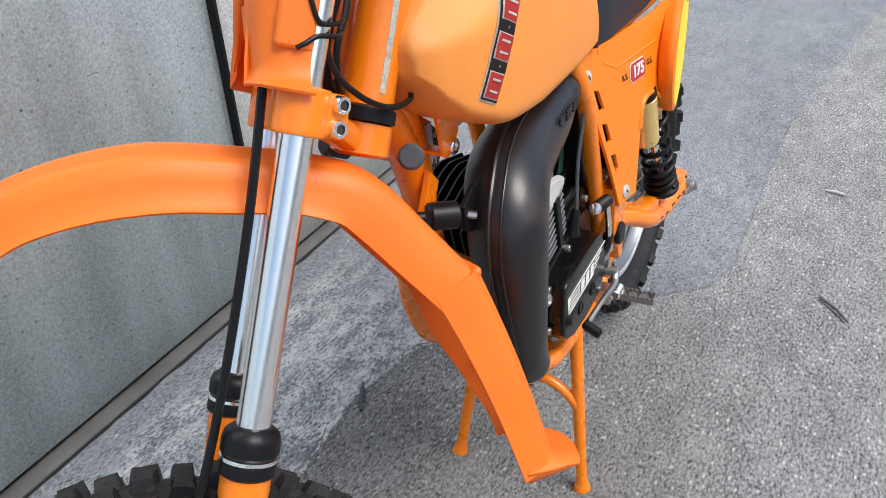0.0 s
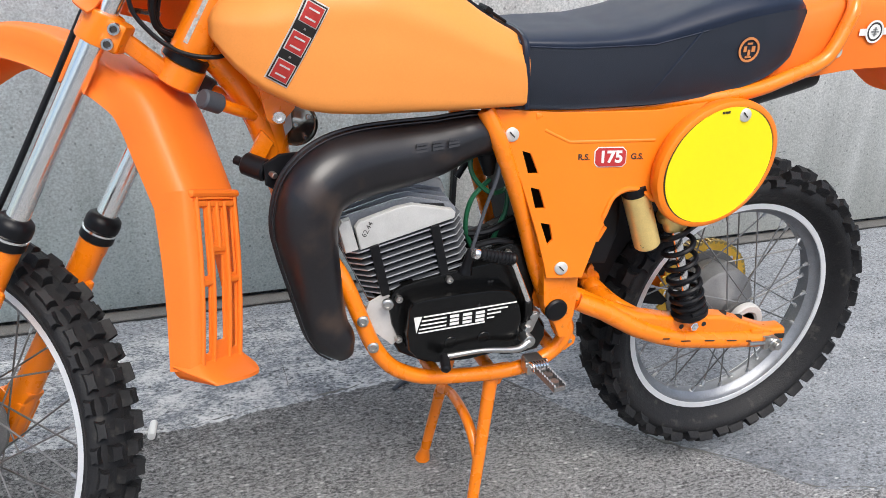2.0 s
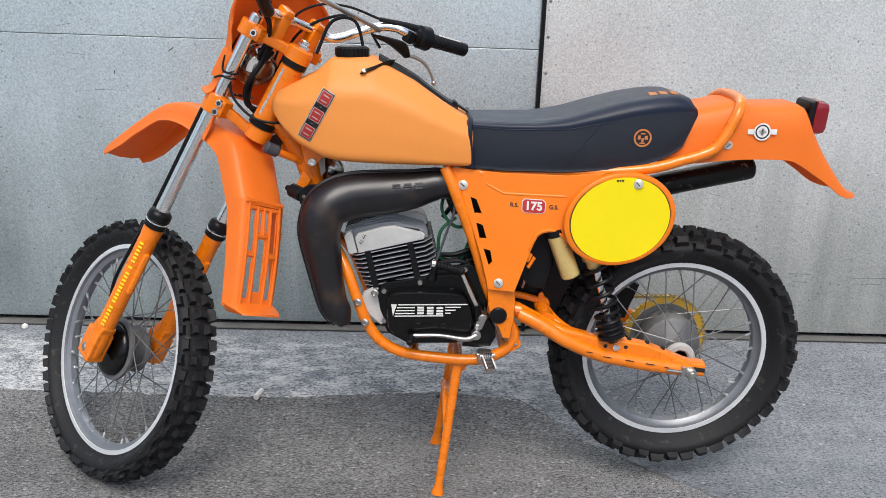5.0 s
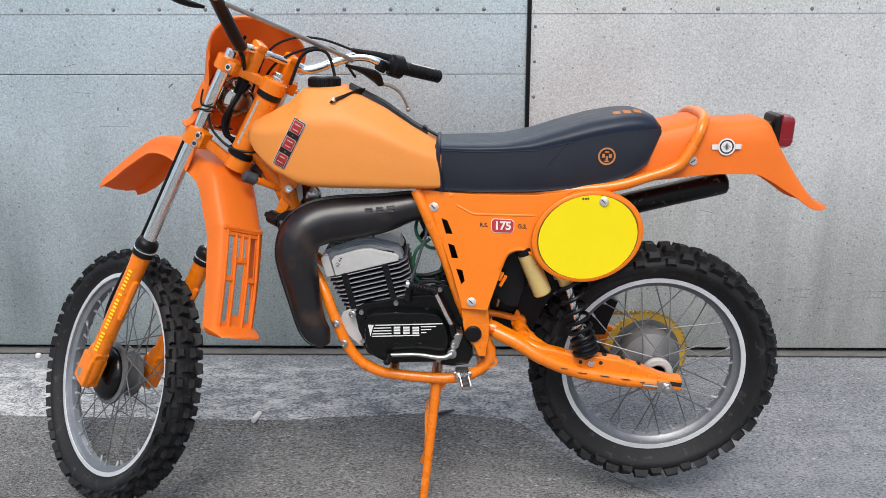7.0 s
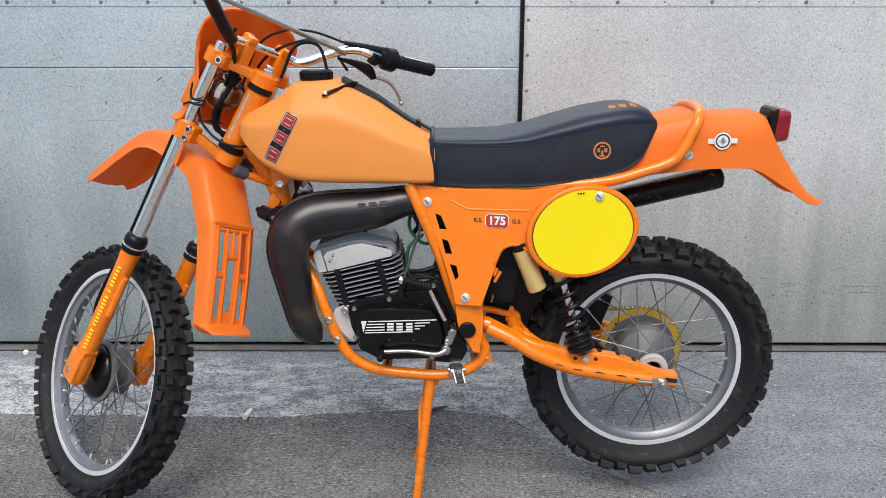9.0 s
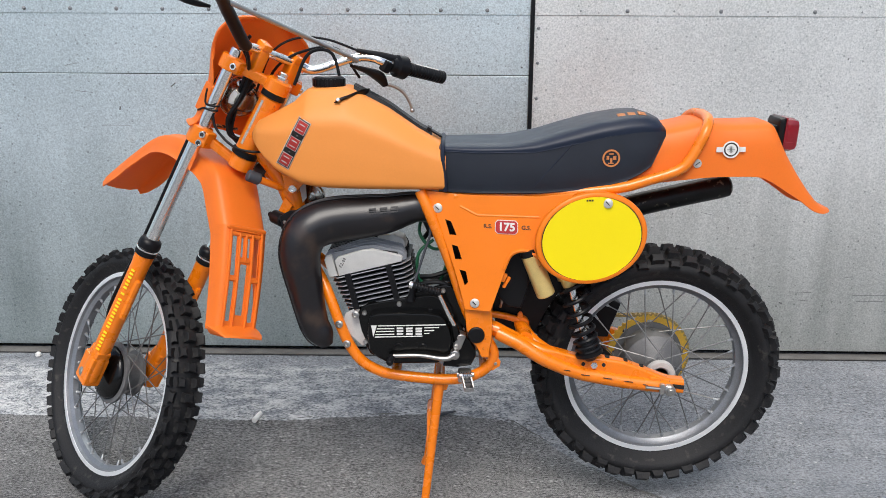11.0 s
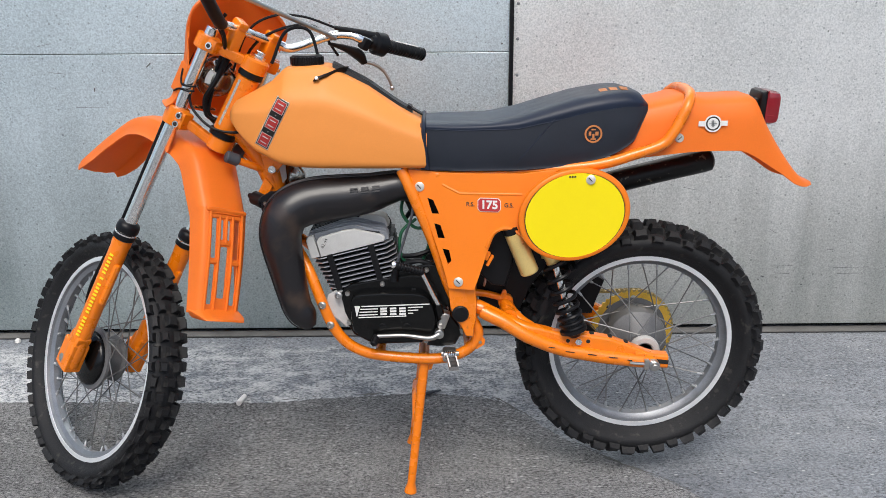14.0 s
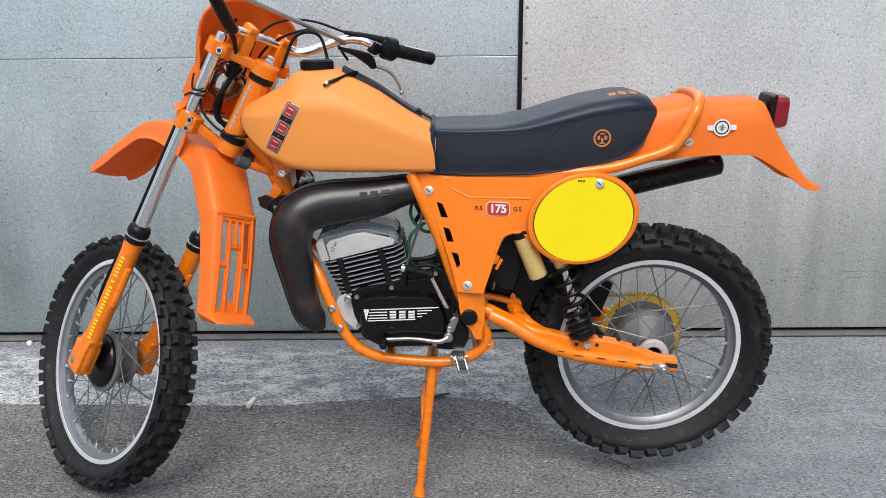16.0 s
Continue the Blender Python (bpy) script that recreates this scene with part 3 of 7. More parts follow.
def build_unseen_wall():
    """An unseen wall, added behind the camera to block low sky and feed reflections."""
    b = new_bm()
    box(b, (60, 0.4, 2.6), Matrix.Translation((2, -14.0, 1.3)))
    tagged(part("added_wall_south", b, RENDER_COAT), "unseen plain grey wall added behind the camera", "wall", kind="structure")


build_ground()
build_wall()
build_unseen_wall()

# ---- the motorcycle ----
bike = new("motorcycle")
bike.matrix_basis = Matrix.Translation(BASE)
tagged(bike, "orange vintage enduro motorcycle standing on its centre stand", "motorcycle")
YC = 0.01


def both(y):
    """The left and the right of the centre plane."""
    return (YC - y, YC + y)


# -- wheels: axle along local y, left is -y --
def block(bm, m, length, width, height, rng):
    """A worn tread block with hollow flanks, narrower at its top."""
    ring = [(-1, -1), (0, -0.84), (1, -1), (0.84, 0), (1, 1), (0, 0.84), (-1, 1), (-0.84, 0)]
    wear = [rng.uniform(0.9, 1.06) for _ in ring]
    rows = []
    for z, k in ((-0.007, 1.12), (height * 0.55, 0.95), (height * 0.94, 0.86), (height, 0.74)):
        rows.append([m @ Vector((x * length / 2 * k * q, y * width / 2 * k * q, z * (1.0 if z < 0 else rng.uniform(0.93, 1.04)))) for (x, y), q in zip(ring, wear)])
    loft(bm, rows)


def build_wheel(name, m, radius, width, rim_r, knob, count, label, seed):
    wheel = group_part(name, bike, m, label)
    rng = random.Random(seed)
    bm = new_bm()
    half, crown = width / 2, radius - knob
    deep = crown - rim_r
    prof = [(rim_r - 0.004, -half * 0.50), (rim_r + deep * 0.12, -half * 0.62), (rim_r + deep * 0.42, -half * 0.93), (rim_r + deep * 0.68, -half * 0.95), (rim_r + deep * 0.88, -half * 0.72), (crown, -half * 0.32), (crown + 0.002, 0)]
    prof = spline(prof, 4)
    prof = [(p[0], p[1]) for p in prof] + [(p[0], -p[1]) for p in prof[-2::-1]]
    lathe_open = [[Vector((r * math.cos(a), y, r * math.sin(a))) for a in (2 * math.pi * k / 96 for k in range(96))] for r, y in prof]
    loft(bm, lathe_open, caps=False)
    part("tyre", bm, RUBBER, wheel, "black knobbly off-road tyre")
    pitch = 2 * math.pi * radius / count
    kinds = {}
    for kind, length, wide, high in (("mid", 0.66, 0.62, knob), ("pair", 0.68, 0.44, knob), ("shoulder", 0.80, 0.36, knob), ("edge", 0.66, 0.30, knob * 0.85)):
        kinds[kind] = []
        for _ in range(4):
            b = new_bm()
            block(b, Matrix.Identity(4), pitch * length, half * wide, high, rng)
            kinds[kind].append(finish("tread_block", b, RUBBER))
    for k in range(count):
        spin = Matrix.Rotation(-2 * math.pi * k / count, 4, "Y")

        def put(kind, y, tilt, r):
            g = spin @ Matrix.Translation((r + rng.uniform(-0.0008, 0.0005), y, 0)) @ Matrix.Rotation(radians(tilt), 4, "Z") @ Matrix.Rotation(radians(90), 4, "Y") @ Matrix.Rotation(radians(rng.uniform(-5, 5)), 4, "Z")
            part("tread_block", rng.choice(kinds[kind]), None, wheel, m=g)

        if k % 2 == 0:
            put("mid", 0, 0, crown)
            for s in (-1, 1):
                put("shoulder", s * half * 0.74, s * 42, rim_r + deep * 0.86)
        else:
            for s in (-1, 1):
                put("pair", s * half * 0.40, s * 17, crown - 0.003)
                put("edge", s * half * 0.88, s * 62, rim_r + deep * 0.74)
    bm = new_bm()
    w = half * 0.52
    prof = [(rim_r, -w), (rim_r + 0.003, -w + 0.004), (rim_r - 0.004, -w + 0.007), (rim_r - 0.010, -w * 0.55), (rim_r - 0.021, -w * 0.3), (rim_r - 0.021, w * 0.3), (rim_r - 0.010, w * 0.55), (rim_r - 0.004, w - 0.007), (rim_r + 0.003, w - 0.004), (rim_r, w), (rim_r - 0.013, w), (rim_r - 0.016, w * 0.62), (rim_r - 0.027, w * 0.36), (rim_r - 0.028, 0), (rim_r - 0.027, -w * 0.36), (rim_r - 0.016, -w * 0.62), (rim_r - 0.013, -w)]
    loft(bm, [[Vector((r * math.cos(a), y, r * math.sin(a))) for r, y in prof] for a in (2 * math.pi * k / 96 for k in range(97))], caps=False)
    bmesh.ops.remove_doubles(bm, verts=bm.verts, dist=1e-5)
    part("rim", bm, RIM, wheel, "polished aluminium rim")
    bm = new_bm()
    prof = [(-0.0145, 0.93), (-0.0170, 0.63), (-0.0281, 0.36), (-0.0292, 0.0), (-0.0281, -0.36), (-0.0170, -0.63), (-0.0145, -0.93), (-0.0125, -0.93), (-0.0155, -0.6), (-0.0265, -0.33), (-0.0275, 0.0), (-0.0265, 0.33), (-0.0155, 0.6), (-0.0125, 0.93)]
    loft(bm, [[Vector(((rim_r + r) * math.cos(a), w * y, (rim_r + r) * math.sin(a))) for r, y in prof] for a in (2 * math.pi * k / 96 for k in range(97))], caps=False)
    bmesh.ops.remove_doubles(bm, verts=bm.verts, dist=1e-5)
    part("rim_well", bm, RIM_WELL, wheel, "dull grey inside of the rim")
    return wheel


def add_spokes(wheel, rim_r, flanges, count=36):
    """Crossed spokes from two flanges (radius, y) to the rim, with nipples."""
    b = new_bm()
    rod(b, (0, 0, 0), (0, 0, 1), 0.0017, 6)
    spoke = finish("spoke", b, SPOKE)
    b = new_bm()
    lathe(b, [(0.0075, -0.002), (0.0062, 0.001), (0.0036, 0.003), (0.0034, 0.011), (0.0022, 0.016)], Matrix.Identity(4), 8)
    nipple = finish("nipple", b, NIPPLE)
    for k in range(count):
        a = 2 * math.pi * k / count
        r, y = flanges[k % 2]
        lead = (1 if (k // 2) % 2 else -1) * radians(56)
        inner = Vector((r * math.cos(a + lead), y, r * math.sin(a + lead)))
        outer = Vector(((rim_r - 0.027) * math.cos(a), 0.12 * y, (rim_r - 0.027) * math.sin(a)))
        g = axis_to(inner, outer)
        part("spoke", spoke, None, wheel, m=g @ Matrix.Diagonal((1, 1, (outer - inner).length, 1)))
        part("nipple", nipple, None, wheel, m=axis_to(outer, inner))


# -- steering: local x back, y right, z up along the steering axis --
HEAD, RAKE, STEER = Vector((-0.0203, -0.003, 1.0653)), 28.7, 46.5
FORK_RAKE, FORK_LEAN = 27.66, 0.88
fork_m = Matrix.Translation(HEAD) @ Matrix.Rotation(radians(FORK_LEAN), 4, "X") @ Matrix.Rotation(radians(FORK_RAKE), 4, "Y") @ Matrix.Rotation(radians(-STEER), 4, "Z")
LEG_X, LEG_Y = -0.0812, 0.0892


def build_fork():
    fork = group_part("front_fork", bike, fork_m, "telescopic fork turned to its right lock")
    for s in (-1, 1):
        y = s * LEG_Y
        bm = new_bm()
        lathe(bm, [(0.011, 0.066), (0.015, 0.064), (0.0165, 0.06), (0.0165, -0.52)], Matrix.Translation((LEG_X, y, 0)), 32)
        part("fork_tube", bm, CHROME, fork, "polished chrome stanchion")
        bm = new_bm()
        lathe(bm, [(0.0168, -0.466), (0.0205, -0.468), (0.0265, -0.473), (0.0285, -0.480), (0.0285, -0.492), (0.0265, -0.4945), (0.0265, -0.500), (0.028, -0.502), (0.028, -0.513), (0.024, -0.516)], Matrix.Translation((LEG_X, y, 0)), 32)
        part("dust_seal", bm, BLACK, fork, "black rubber dust seal")
        bm = new_bm()
        lathe(bm, [(0.0262, -0.4945), (0.0282, -0.496), (0.0282, -0.4995), (0.0262, -0.501)], Matrix.Translation((LEG_X, y, 0)), 32)
        part("seal_clip", bm, CHROME, fork)
        bm = new_bm()
        lathe(bm, [(0.0215, -0.512), (0.0245, -0.514), (0.0245, -0.535), (0.0234, -0.54), (0.0234, -0.82), (0.0255, -0.85), (0.025, -0.90), (0.021, -0.912)], Matrix.Translation((LEG_X, y, 0)), 28)
        part("fork_slider", bm, PAINT, fork, "orange painted fork slider")
        bm = new_bm()
        box(bm, (0.060, 0.046, 0.085), Matrix.Translation((LEG_X - 0.008, y, -0.876)), 0.006)
        part("axle_clamp", bm, PAINT, fork, "orange axle clamp")
        bm = new_bm()
        box(bm, (0.050, 0.040, 0.05), Matrix.Translation((LEG_X - 0.004, y, -0.83)) @ Matrix.Rotation(radians(14), 4, "Y"), 0.008)
        part("clamp_neck", bm, PAINT, fork)
        bm = new_bm()
        box(bm, (0.03, 0.018, 0.12), Matrix.Translation((LEG_X + 0.018, y, -0.64)), 0.008)
        part("slider_web", bm, PAINT, fork)
        for dx in (-0.035, 0.012):
            bm = new_bm()
            rod(bm, (LEG_X + dx, y, -0.925), (LEG_X + dx, y, -0.912), 0.006, 6, 0.001)
            part("bolt", bm, STEEL, fork)
    # yellow lettering down the left slider, shown as bars
    rng = random.Random(3)
    r, a0 = 0.0234, radians(302)

    def on_leg(z, a, size, lift):
        c = Vector((LEG_X + (r + lift) * math.cos(a), -LEG_Y + (r + lift) * math.sin(a), z))
        return Matrix.Translation(c) @ Matrix.Rotation(a, 4, "Z") @ Matrix.Diagonal((*size, 1))

    z = -0.556
    while z > -0.805:
        bm = new_bm()
        bmesh.ops.create_cube(bm, size=1.0, matrix=on_leg(z - 0.0034, a0, (0.0012, 0.0105, 0.0052), 0.0016))
        part("decal_bar", bm, DECAL, fork, "yellow bar of the decal down the slider")
        z -= 0.0105 if rng.random() > 0.16 else 0.018
    # clamps
    for name, z0, z1 in (("lower_clamp", -0.190, -0.144), ("upper_clamp", 0.008, 0.044)):
        bm = new_bm()
        h, mid = z1 - z0, (z0 + z1) / 2
        lathe(bm, [(0.022, z0 - (0.011 if z0 < 0 else -0.002)), (0.031, z0 - (0.007 if z0 < 0 else -0.004)), (0.031, z1 - (0.022 if z0 < 0 else 0.004)), (0.026, z1 - (0.020 if z0 < 0 else 0))], Matrix.Identity(4), 28)
        part(name, bm, PAINT, fork, "orange painted fork yoke")
        for s in (-1, 1):
            bm = new_bm()
            lathe(bm, [(0.0168, z0), (0.026, z0 + 0.001), (0.0275, z0 + 0.004), (0.0275, z1 - 0.004), (0.026, z1 - 0.001), (0.0168, z1)], Matrix.Translation((LEG_X, s * LEG_Y, 0)), 28)
            part("clamp_ring", bm, PAINT, fork)
            bm = new_bm()
            box(bm, (0.030, 0.036, h * 0.92), Matrix.Translation((LEG_X + 0.026, s * (LEG_Y - 0.006), mid)) @ Matrix.Rotation(radians(-s * 20), 4, "Z"), 0.006)
            part("clamp_lug", bm, PAINT, fork)
            bm = new_bm()
            p, q = Vector((LEG_X + 0.022, s * LEG_Y * 0.86, mid)), Vector((-0.006, s * 0.008, mid - (0.022 if z0 < 0 else 0)))
            box(bm, ((q - p).length, 0.024, h * (0.52 if z0 < 0 else 0.7)), Matrix.Translation((p + q) / 2) @ (q - p).to_track_quat("X", "Z").to_matrix().to_4x4(), 0.006)
            part("clamp_arm", bm, PAINT, fork)
        for s in (-1, 1):
            for z in ((mid - 0.011, mid + 0.011) if z0 < 0 else (mid,)):
                bm = new_bm()
                c = Vector((LEG_X + 0.034, s * (LEG_Y + 0.012), z))
                lathe(bm, [(0.0088, -0.004), (0.0088, 0.004), (0.0078, 0.0055), (0.0052, 0.0055), (0.0048, 0.0)], axis_to(c, c + Vector((0.5, s * 0.85, 0))), 20)
                part("clamp_bolt", bm, CHROME, fork)
                # dark disc in the bolt head: the socket's inner shade put into colour
                bm = new_bm()
                way = Vector((0.5, s * 0.85, 0)).normalized()
                rod(bm, c + way * 0.001, c + way * 0.0042, 0.0046, 6)
                part("socket_shade", bm, PRINT, fork)
    # stem nut
    bm = new_bm()
    lathe(bm, [(0.017, 0.04), (0.018, 0.045), (0.018, 0.052), (0.012, 0.054), (0.012, 0.062), (0.009, 0.064)], Matrix.Identity(4), 6)
    part("stem_nut", bm, CHROME, fork)
    return fork


def build_bars():
    bars = group_part("handlebar", bike, fork_m, "chrome motocross handlebar with crossbar")
    for s in (-1, 1):
        bm = new_bm()
        box(bm, (0.036, 0.030, 0.062), Matrix.Translation((-0.046, s * 0.048, 0.06)), 0.008)
        box(bm, (0.040, 0.028, 0.020), Matrix.Translation((-0.046, s * 0.048, 0.098)) @ Matrix.Rotation(radians(6), 4, "Y"), 0.007)
        part("riser", bm, PAINT, bars, "orange handlebar riser")
    bm = new_bm()
    right = [(-0.045, 0.0, 0.086), (-0.043, 0.07, 0.086), (-0.026, 0.10, 0.092), (0.004, 0.165, 0.158), (0.030, 0.20, 0.182), (0.055, 0.24, 0.188), (0.071, 0.41, 0.213)]
    left = [(0.071, -0.455, 0.222), (0.050, -0.30, 0.196), (0.025, -0.25, 0.178), (-0.002, -0.20, 0.148), (-0.026, -0.118, 0.092), (-0.043, -0.07, 0.086)]
    tube(bm, left + right, 0.011, 16, 5)
    part("bar", bm, CHROME, bars, "bright chrome bar")
    bm = new_bm()
    tube(bm, [(0.004, -0.222, 0.166), (0.016, -0.19, 0.170), (0.018, 0.145, 0.161), (0.012, 0.16, 0.157)], 0.0058, 12, 4)
    part("crossbar", bm, STEEL, bars)
    bm = new_bm()
    tube(bm, left[1:5] + [(-0.034, -0.098, 0.086)], [0.0135, 0.014, 0.015, 0.0145, 0.012], 14, 5)
    part("bar_sleeve", bm, BLACK, bars, "black cable sleeve taped to the bar")
    for s in (-1, 1):
        rise = 0.0 if s > 0 else 0.04
        a, b = (Vector((0.0597, 0.29, 0.1954)), Vector((0.0714, 0.414, 0.2135))) if s > 0 else (Vector((0.053, -0.335, 0.202)), Vector((0.071, -0.459, 0.2225)))
        g, h = axis_to(a, b), (b - a).length
        bm = new_bm()
        prof = [(0.020, 0.0), (0.021, 0.003), (0.017, 0.006)]
        k = 0.010
        while k < h - 0.012:
            prof += [(0.0158, k), (0.0172, k + 0.002), (0.0172, k + 0.005), (0.0158, k + 0.007)]
            k += 0.009
        prof += [(0.0165, h - 0.008), (0.0175, h - 0.004), (0.014, h)]
        lathe(bm, prof, g, 20)
        part("grip", bm, BLACK, bars, "ribbed black rubber grip")
        bm = new_bm()
        for k in range(7):
            box(bm, (0.0014, 0.006, 0.009), g @ Matrix.Rotation(radians(96), 4, "Z") @ Matrix.Translation((0.0174, 0, 0.03 + 0.011 * k)), 0.0003)
        part("grip_mark", bm, WHITE, bars, "row of white marks on the grip")
        bm = new_bm()
        lathe(bm, [(0.012, -0.05), (0.018, -0.048), (0.020, -0.036), (0.028, -0.032), (0.030, -0.006), (0.022, 0.0)], g, 20)
        if s > 0:
            tube(bm, [(0.052, 0.25, 0.205), (0.035, 0.21, 0.196), (0.010, 0.16, 0.182)], [0.011, 0.009, 0.005], 10, 3)
        part("throttle_housing" if s > 0 else "switch_housing", bm, BLACK, bars, "black plastic control housing")
        bm = new_bm()
        box(bm, (0.024, 0.022, 0.03), Matrix.Translation((0.058, 0.228, 0.180) if s > 0 else (0.036, -0.272, 0.184)), 0.005)
        part("lever_clamp", bm, BLACK, bars)
        bm = new_bm()
        out = 0.0 if s > 0 else 0.085
        tube(bm, [(0.008, s * (0.165 + out), 0.140 + rise), (0.032, s * (0.20 + out), 0.148 + rise), (0.046, s * (0.232 + out), 0.148 + rise), (0.055, s * (0.258 + out), 0.134 + rise)], [0.005, 0.012, 0.019, 0.010], 12, 4, 0.6)
        part("lever_perch", bm, BLACK, bars, "black rubber lever cover")
        bm = new_bm()
        tube(bm, [(0.05, s * 0.258, 0.136 + rise), (0.065, s * 0.278, 0.142 + rise), (0.082, s * 0.300, 0.139 + rise * 1.3), (0.098, s * 0.320, 0.124 + rise * 1.5), (0.107, s * 0.331, 0.111 + rise * 1.7)], [0.006, 0.006, 0.0055, 0.005, 0.005], 10, 5, 0.7)
        lathe(bm, [(0.001, -0.007), (0.0055, -0.004), (0.0068, 0), (0.0055, 0.004), (0.001, 0.007)], Matrix.Translation((0.108, s * 0.332, 0.109 + rise * 1.7)), 12)
        part("lever", bm, STEEL, bars, "aluminium ball-end lever")
    bm = new_bm()
    tube(bm, [(0.040, -0.268, 0.150), (0.022, -0.288, 0.143), (0.004, -0.308, 0.139), (-0.012, -0.326, 0.137)], [0.004, 0.0085, 0.010, 0.008], 10, 4, 0.8)
    part("cable_boot", bm, BLACK, bars, "black rubber boot at the cable's end")
    # cables
    for pts, r in (
        ([(0.012, 0.163, 0.183), (-0.03, 0.09, 0.172), (-0.06, 0.03, 0.14), (-0.08, 0.0, 0.08), (-0.07, 0.0, -0.02)], 0.003),
        ([(-0.01, 0.225, 0.118), (-0.03, 0.14, 0.16), (-0.035, 0.06, 0.13), (-0.05, 0.01, 0.06), (-0.07, 0.02, -0.06)], 0.0035),
        ([(0.03, 0.02, 0.05), (0.015, 0.03, 0.13), (0.035, 0.075, 0.155), (0.075, 0.11, 0.10), (0.09, 0.12, 0.07)], 0.004),
        ([(0.0, -0.245, 0.185), (-0.018, -0.19, 0.145), (-0.036, -0.115, 0.085), (-0.045, -0.07, 0.045), (-0.066, -0.045, -0.03)], 0.005),
        ([(0.02, -0.25, 0.19), (-0.008, -0.20, 0.158), (-0.03, -0.125, 0.098), (-0.03, -0.085, 0.06), (-0.05, -0.05, 0.01)], 0.0042),
    ):
        bm = new_bm()
        tube(bm, pts, r, 8, 8)
        part("cable", bm, BLACK, bars, "black sheathed control cable")


FENDER_LINE = [(-0.481, -0.507), (-0.436, -0.434), (-0.390, -0.359), (-0.330, -0.285), (-0.228, -0.234), (-0.122, -0.218), (-0.043, -0.213), (0.011, -0.222), (0.075, -0.264), (0.138, -0.308)]
FLAP = Vector((0.132, 0, -0.303))


def build_front_fender():
    fender = group_part("front_fender", bike, fork_m, "orange plastic front mudguard with slotted rear flap")
    bm = new_bm()
    line = spline(FENDER_LINE, 6)
    n = len(line)
    rings = []
    for i, p in enumerate(line):
        way = line[min(i + 1, n - 1)] - line[max(i - 1, 0)]
        way /= np.hypot(*way)
        up = np.array([-way[1], way[0]])
        t = i / (n - 1)
        w = float(np.interp(t, [0, 0.04, 0.12, 0.22, 0.3, 0.38, 0.45, 0.6, 0.8, 1], [0.0563, 0.0625, 0.0601, 0.053, 0.0495, 0.054, 0.0605, 0.0655, 0.064, 0.062]))
        drop = float(np.interp(t, [0, 0.04, 0.12, 0.3, 0.45, 0.62, 0.8, 1], [0.018, 0.028, 0.040, 0.0465, 0.0535, 0.049, 0.056, 0.052]))
        rear = float(np.interp(t, [0.55, 0.8], [0, 1]))
        lip = float(np.interp(t, [0.05, 0.2], [0, 1]))
        front = [(1 + 0.15 * lip, -1.04), (1 - 0.005 * lip, -0.84), (0.97, -0.50), (0.94, -0.16), (0.80, -0.06), (0.60, -0.09), (0.44, 0.07), (0, 0.10)]
        back = [(1.0, -1.0), (1.01, -0.70), (0.99, -0.38), (0.93, -0.15), (0.80, -0.03), (0.55, 0.03), (0.25, 0.05), (0, 0.05)]
        half = [(a[0] * (1 - rear) + b[0] * rear, a[1] * (1 - rear) + b[1] * rear) for a, b in zip(front, back)]
        shape = [(-u, v) for u, v in half] + half[::-1][1:]
        nose = 0.024 * max(0.0, 1 - t / 0.07)
        rings.append([(p[0] + up[0] * drop * v - way[0] * nose * (1 - u * u), w * u, p[1] + up[1] * drop * v - way[1] * nose * (1 - u * u)) for u, v in shape])
    shell(bm, rings, 0.003)
    part("mudguard_blade", bm, FENDER, fender, "orange plastic mudguard blade", smooth=55)
    # flap: local u across, v up its length, n outward
    way = Vector((0.575, 0, -0.818))
    out = Vector((0.818, 0, 0.575))
    g = Matrix(((0, -way.x, out.x, FLAP.x), (1, 0, 0, 0), (0, -way.z, out.z, FLAP.z), (0, 0, 0, 1)))
    length = 0.240
    g_inv = g.inverted()

    def bent(b):
        for v in b.verts:
            q = g_inv @ v.co
            t = min(1.0, max(0.0, -q.y / length))
            q.z += 0.005 * math.sin(math.pi * t) - 0.002 - 0.010 * t
            v.co = g @ q
        return b

    def slot(u0, u1, v0, v1):
        r = 0.0025
        return [(u0 + r, -v0), (u0, -v0 - r), (u0, -v1 + r), (u0 + r, -v1), (u1 - r, -v1), (u1, -v1 + r), (u1, -v0 - r), (u1 - r, -v0)]

    outline = [(-0.050, 0.004), (-0.048, -length), (0.048, -length), (0.050, 0.004)]
    holes = [slot(-0.039, -0.024, 0.017, 0.113), slot(-0.039, -0.024, 0.126, 0.221), slot(0.024, 0.039, 0.017, 0.113), slot(0.024, 0.039, 0.126, 0.221), slot(-0.014, -0.005, 0.019, 0.068), slot(0.005, 0.014, 0.019, 0.068), slot(-0.0125, 0.0095, 0.083, 0.206)]
    bm = moved(cut_plate([outline, *holes], 0.004, 0.0008), g)
    part("mud_flap", bent(bm), FENDER, fender, "orange slotted mud flap")
    for u, v0, v1 in ((-0.0445, 0.0, 0.238), (-0.0185, 0.008, 0.234), (0.0, 0.01, 0.076), (0.0185, 0.008, 0.234), (0.0450, 0.0, 0.238)):
        b = new_bm()
        box(b, (0.0062, v1 - v0, 0.0075), g @ Matrix.Translation((u, -(v0 + v1) / 2, 0.0048)), 0.0025)
        bmesh.ops.subdivide_edges(b, edges=[e for e in b.edges if e.calc_length() > 0.05], cuts=5)
        part("flap_rib", bent(b), FENDER, fender)
    for u, wide, v in ((-0.0315, 0.024, 0.012), (-0.0315, 0.024, 0.121), (0.0315, 0.024, 0.012), (0.0315, 0.024, 0.121), (-0.0015, 0.03, 0.0755), (0.0, 0.034, 0.012)):
        b = new_bm()
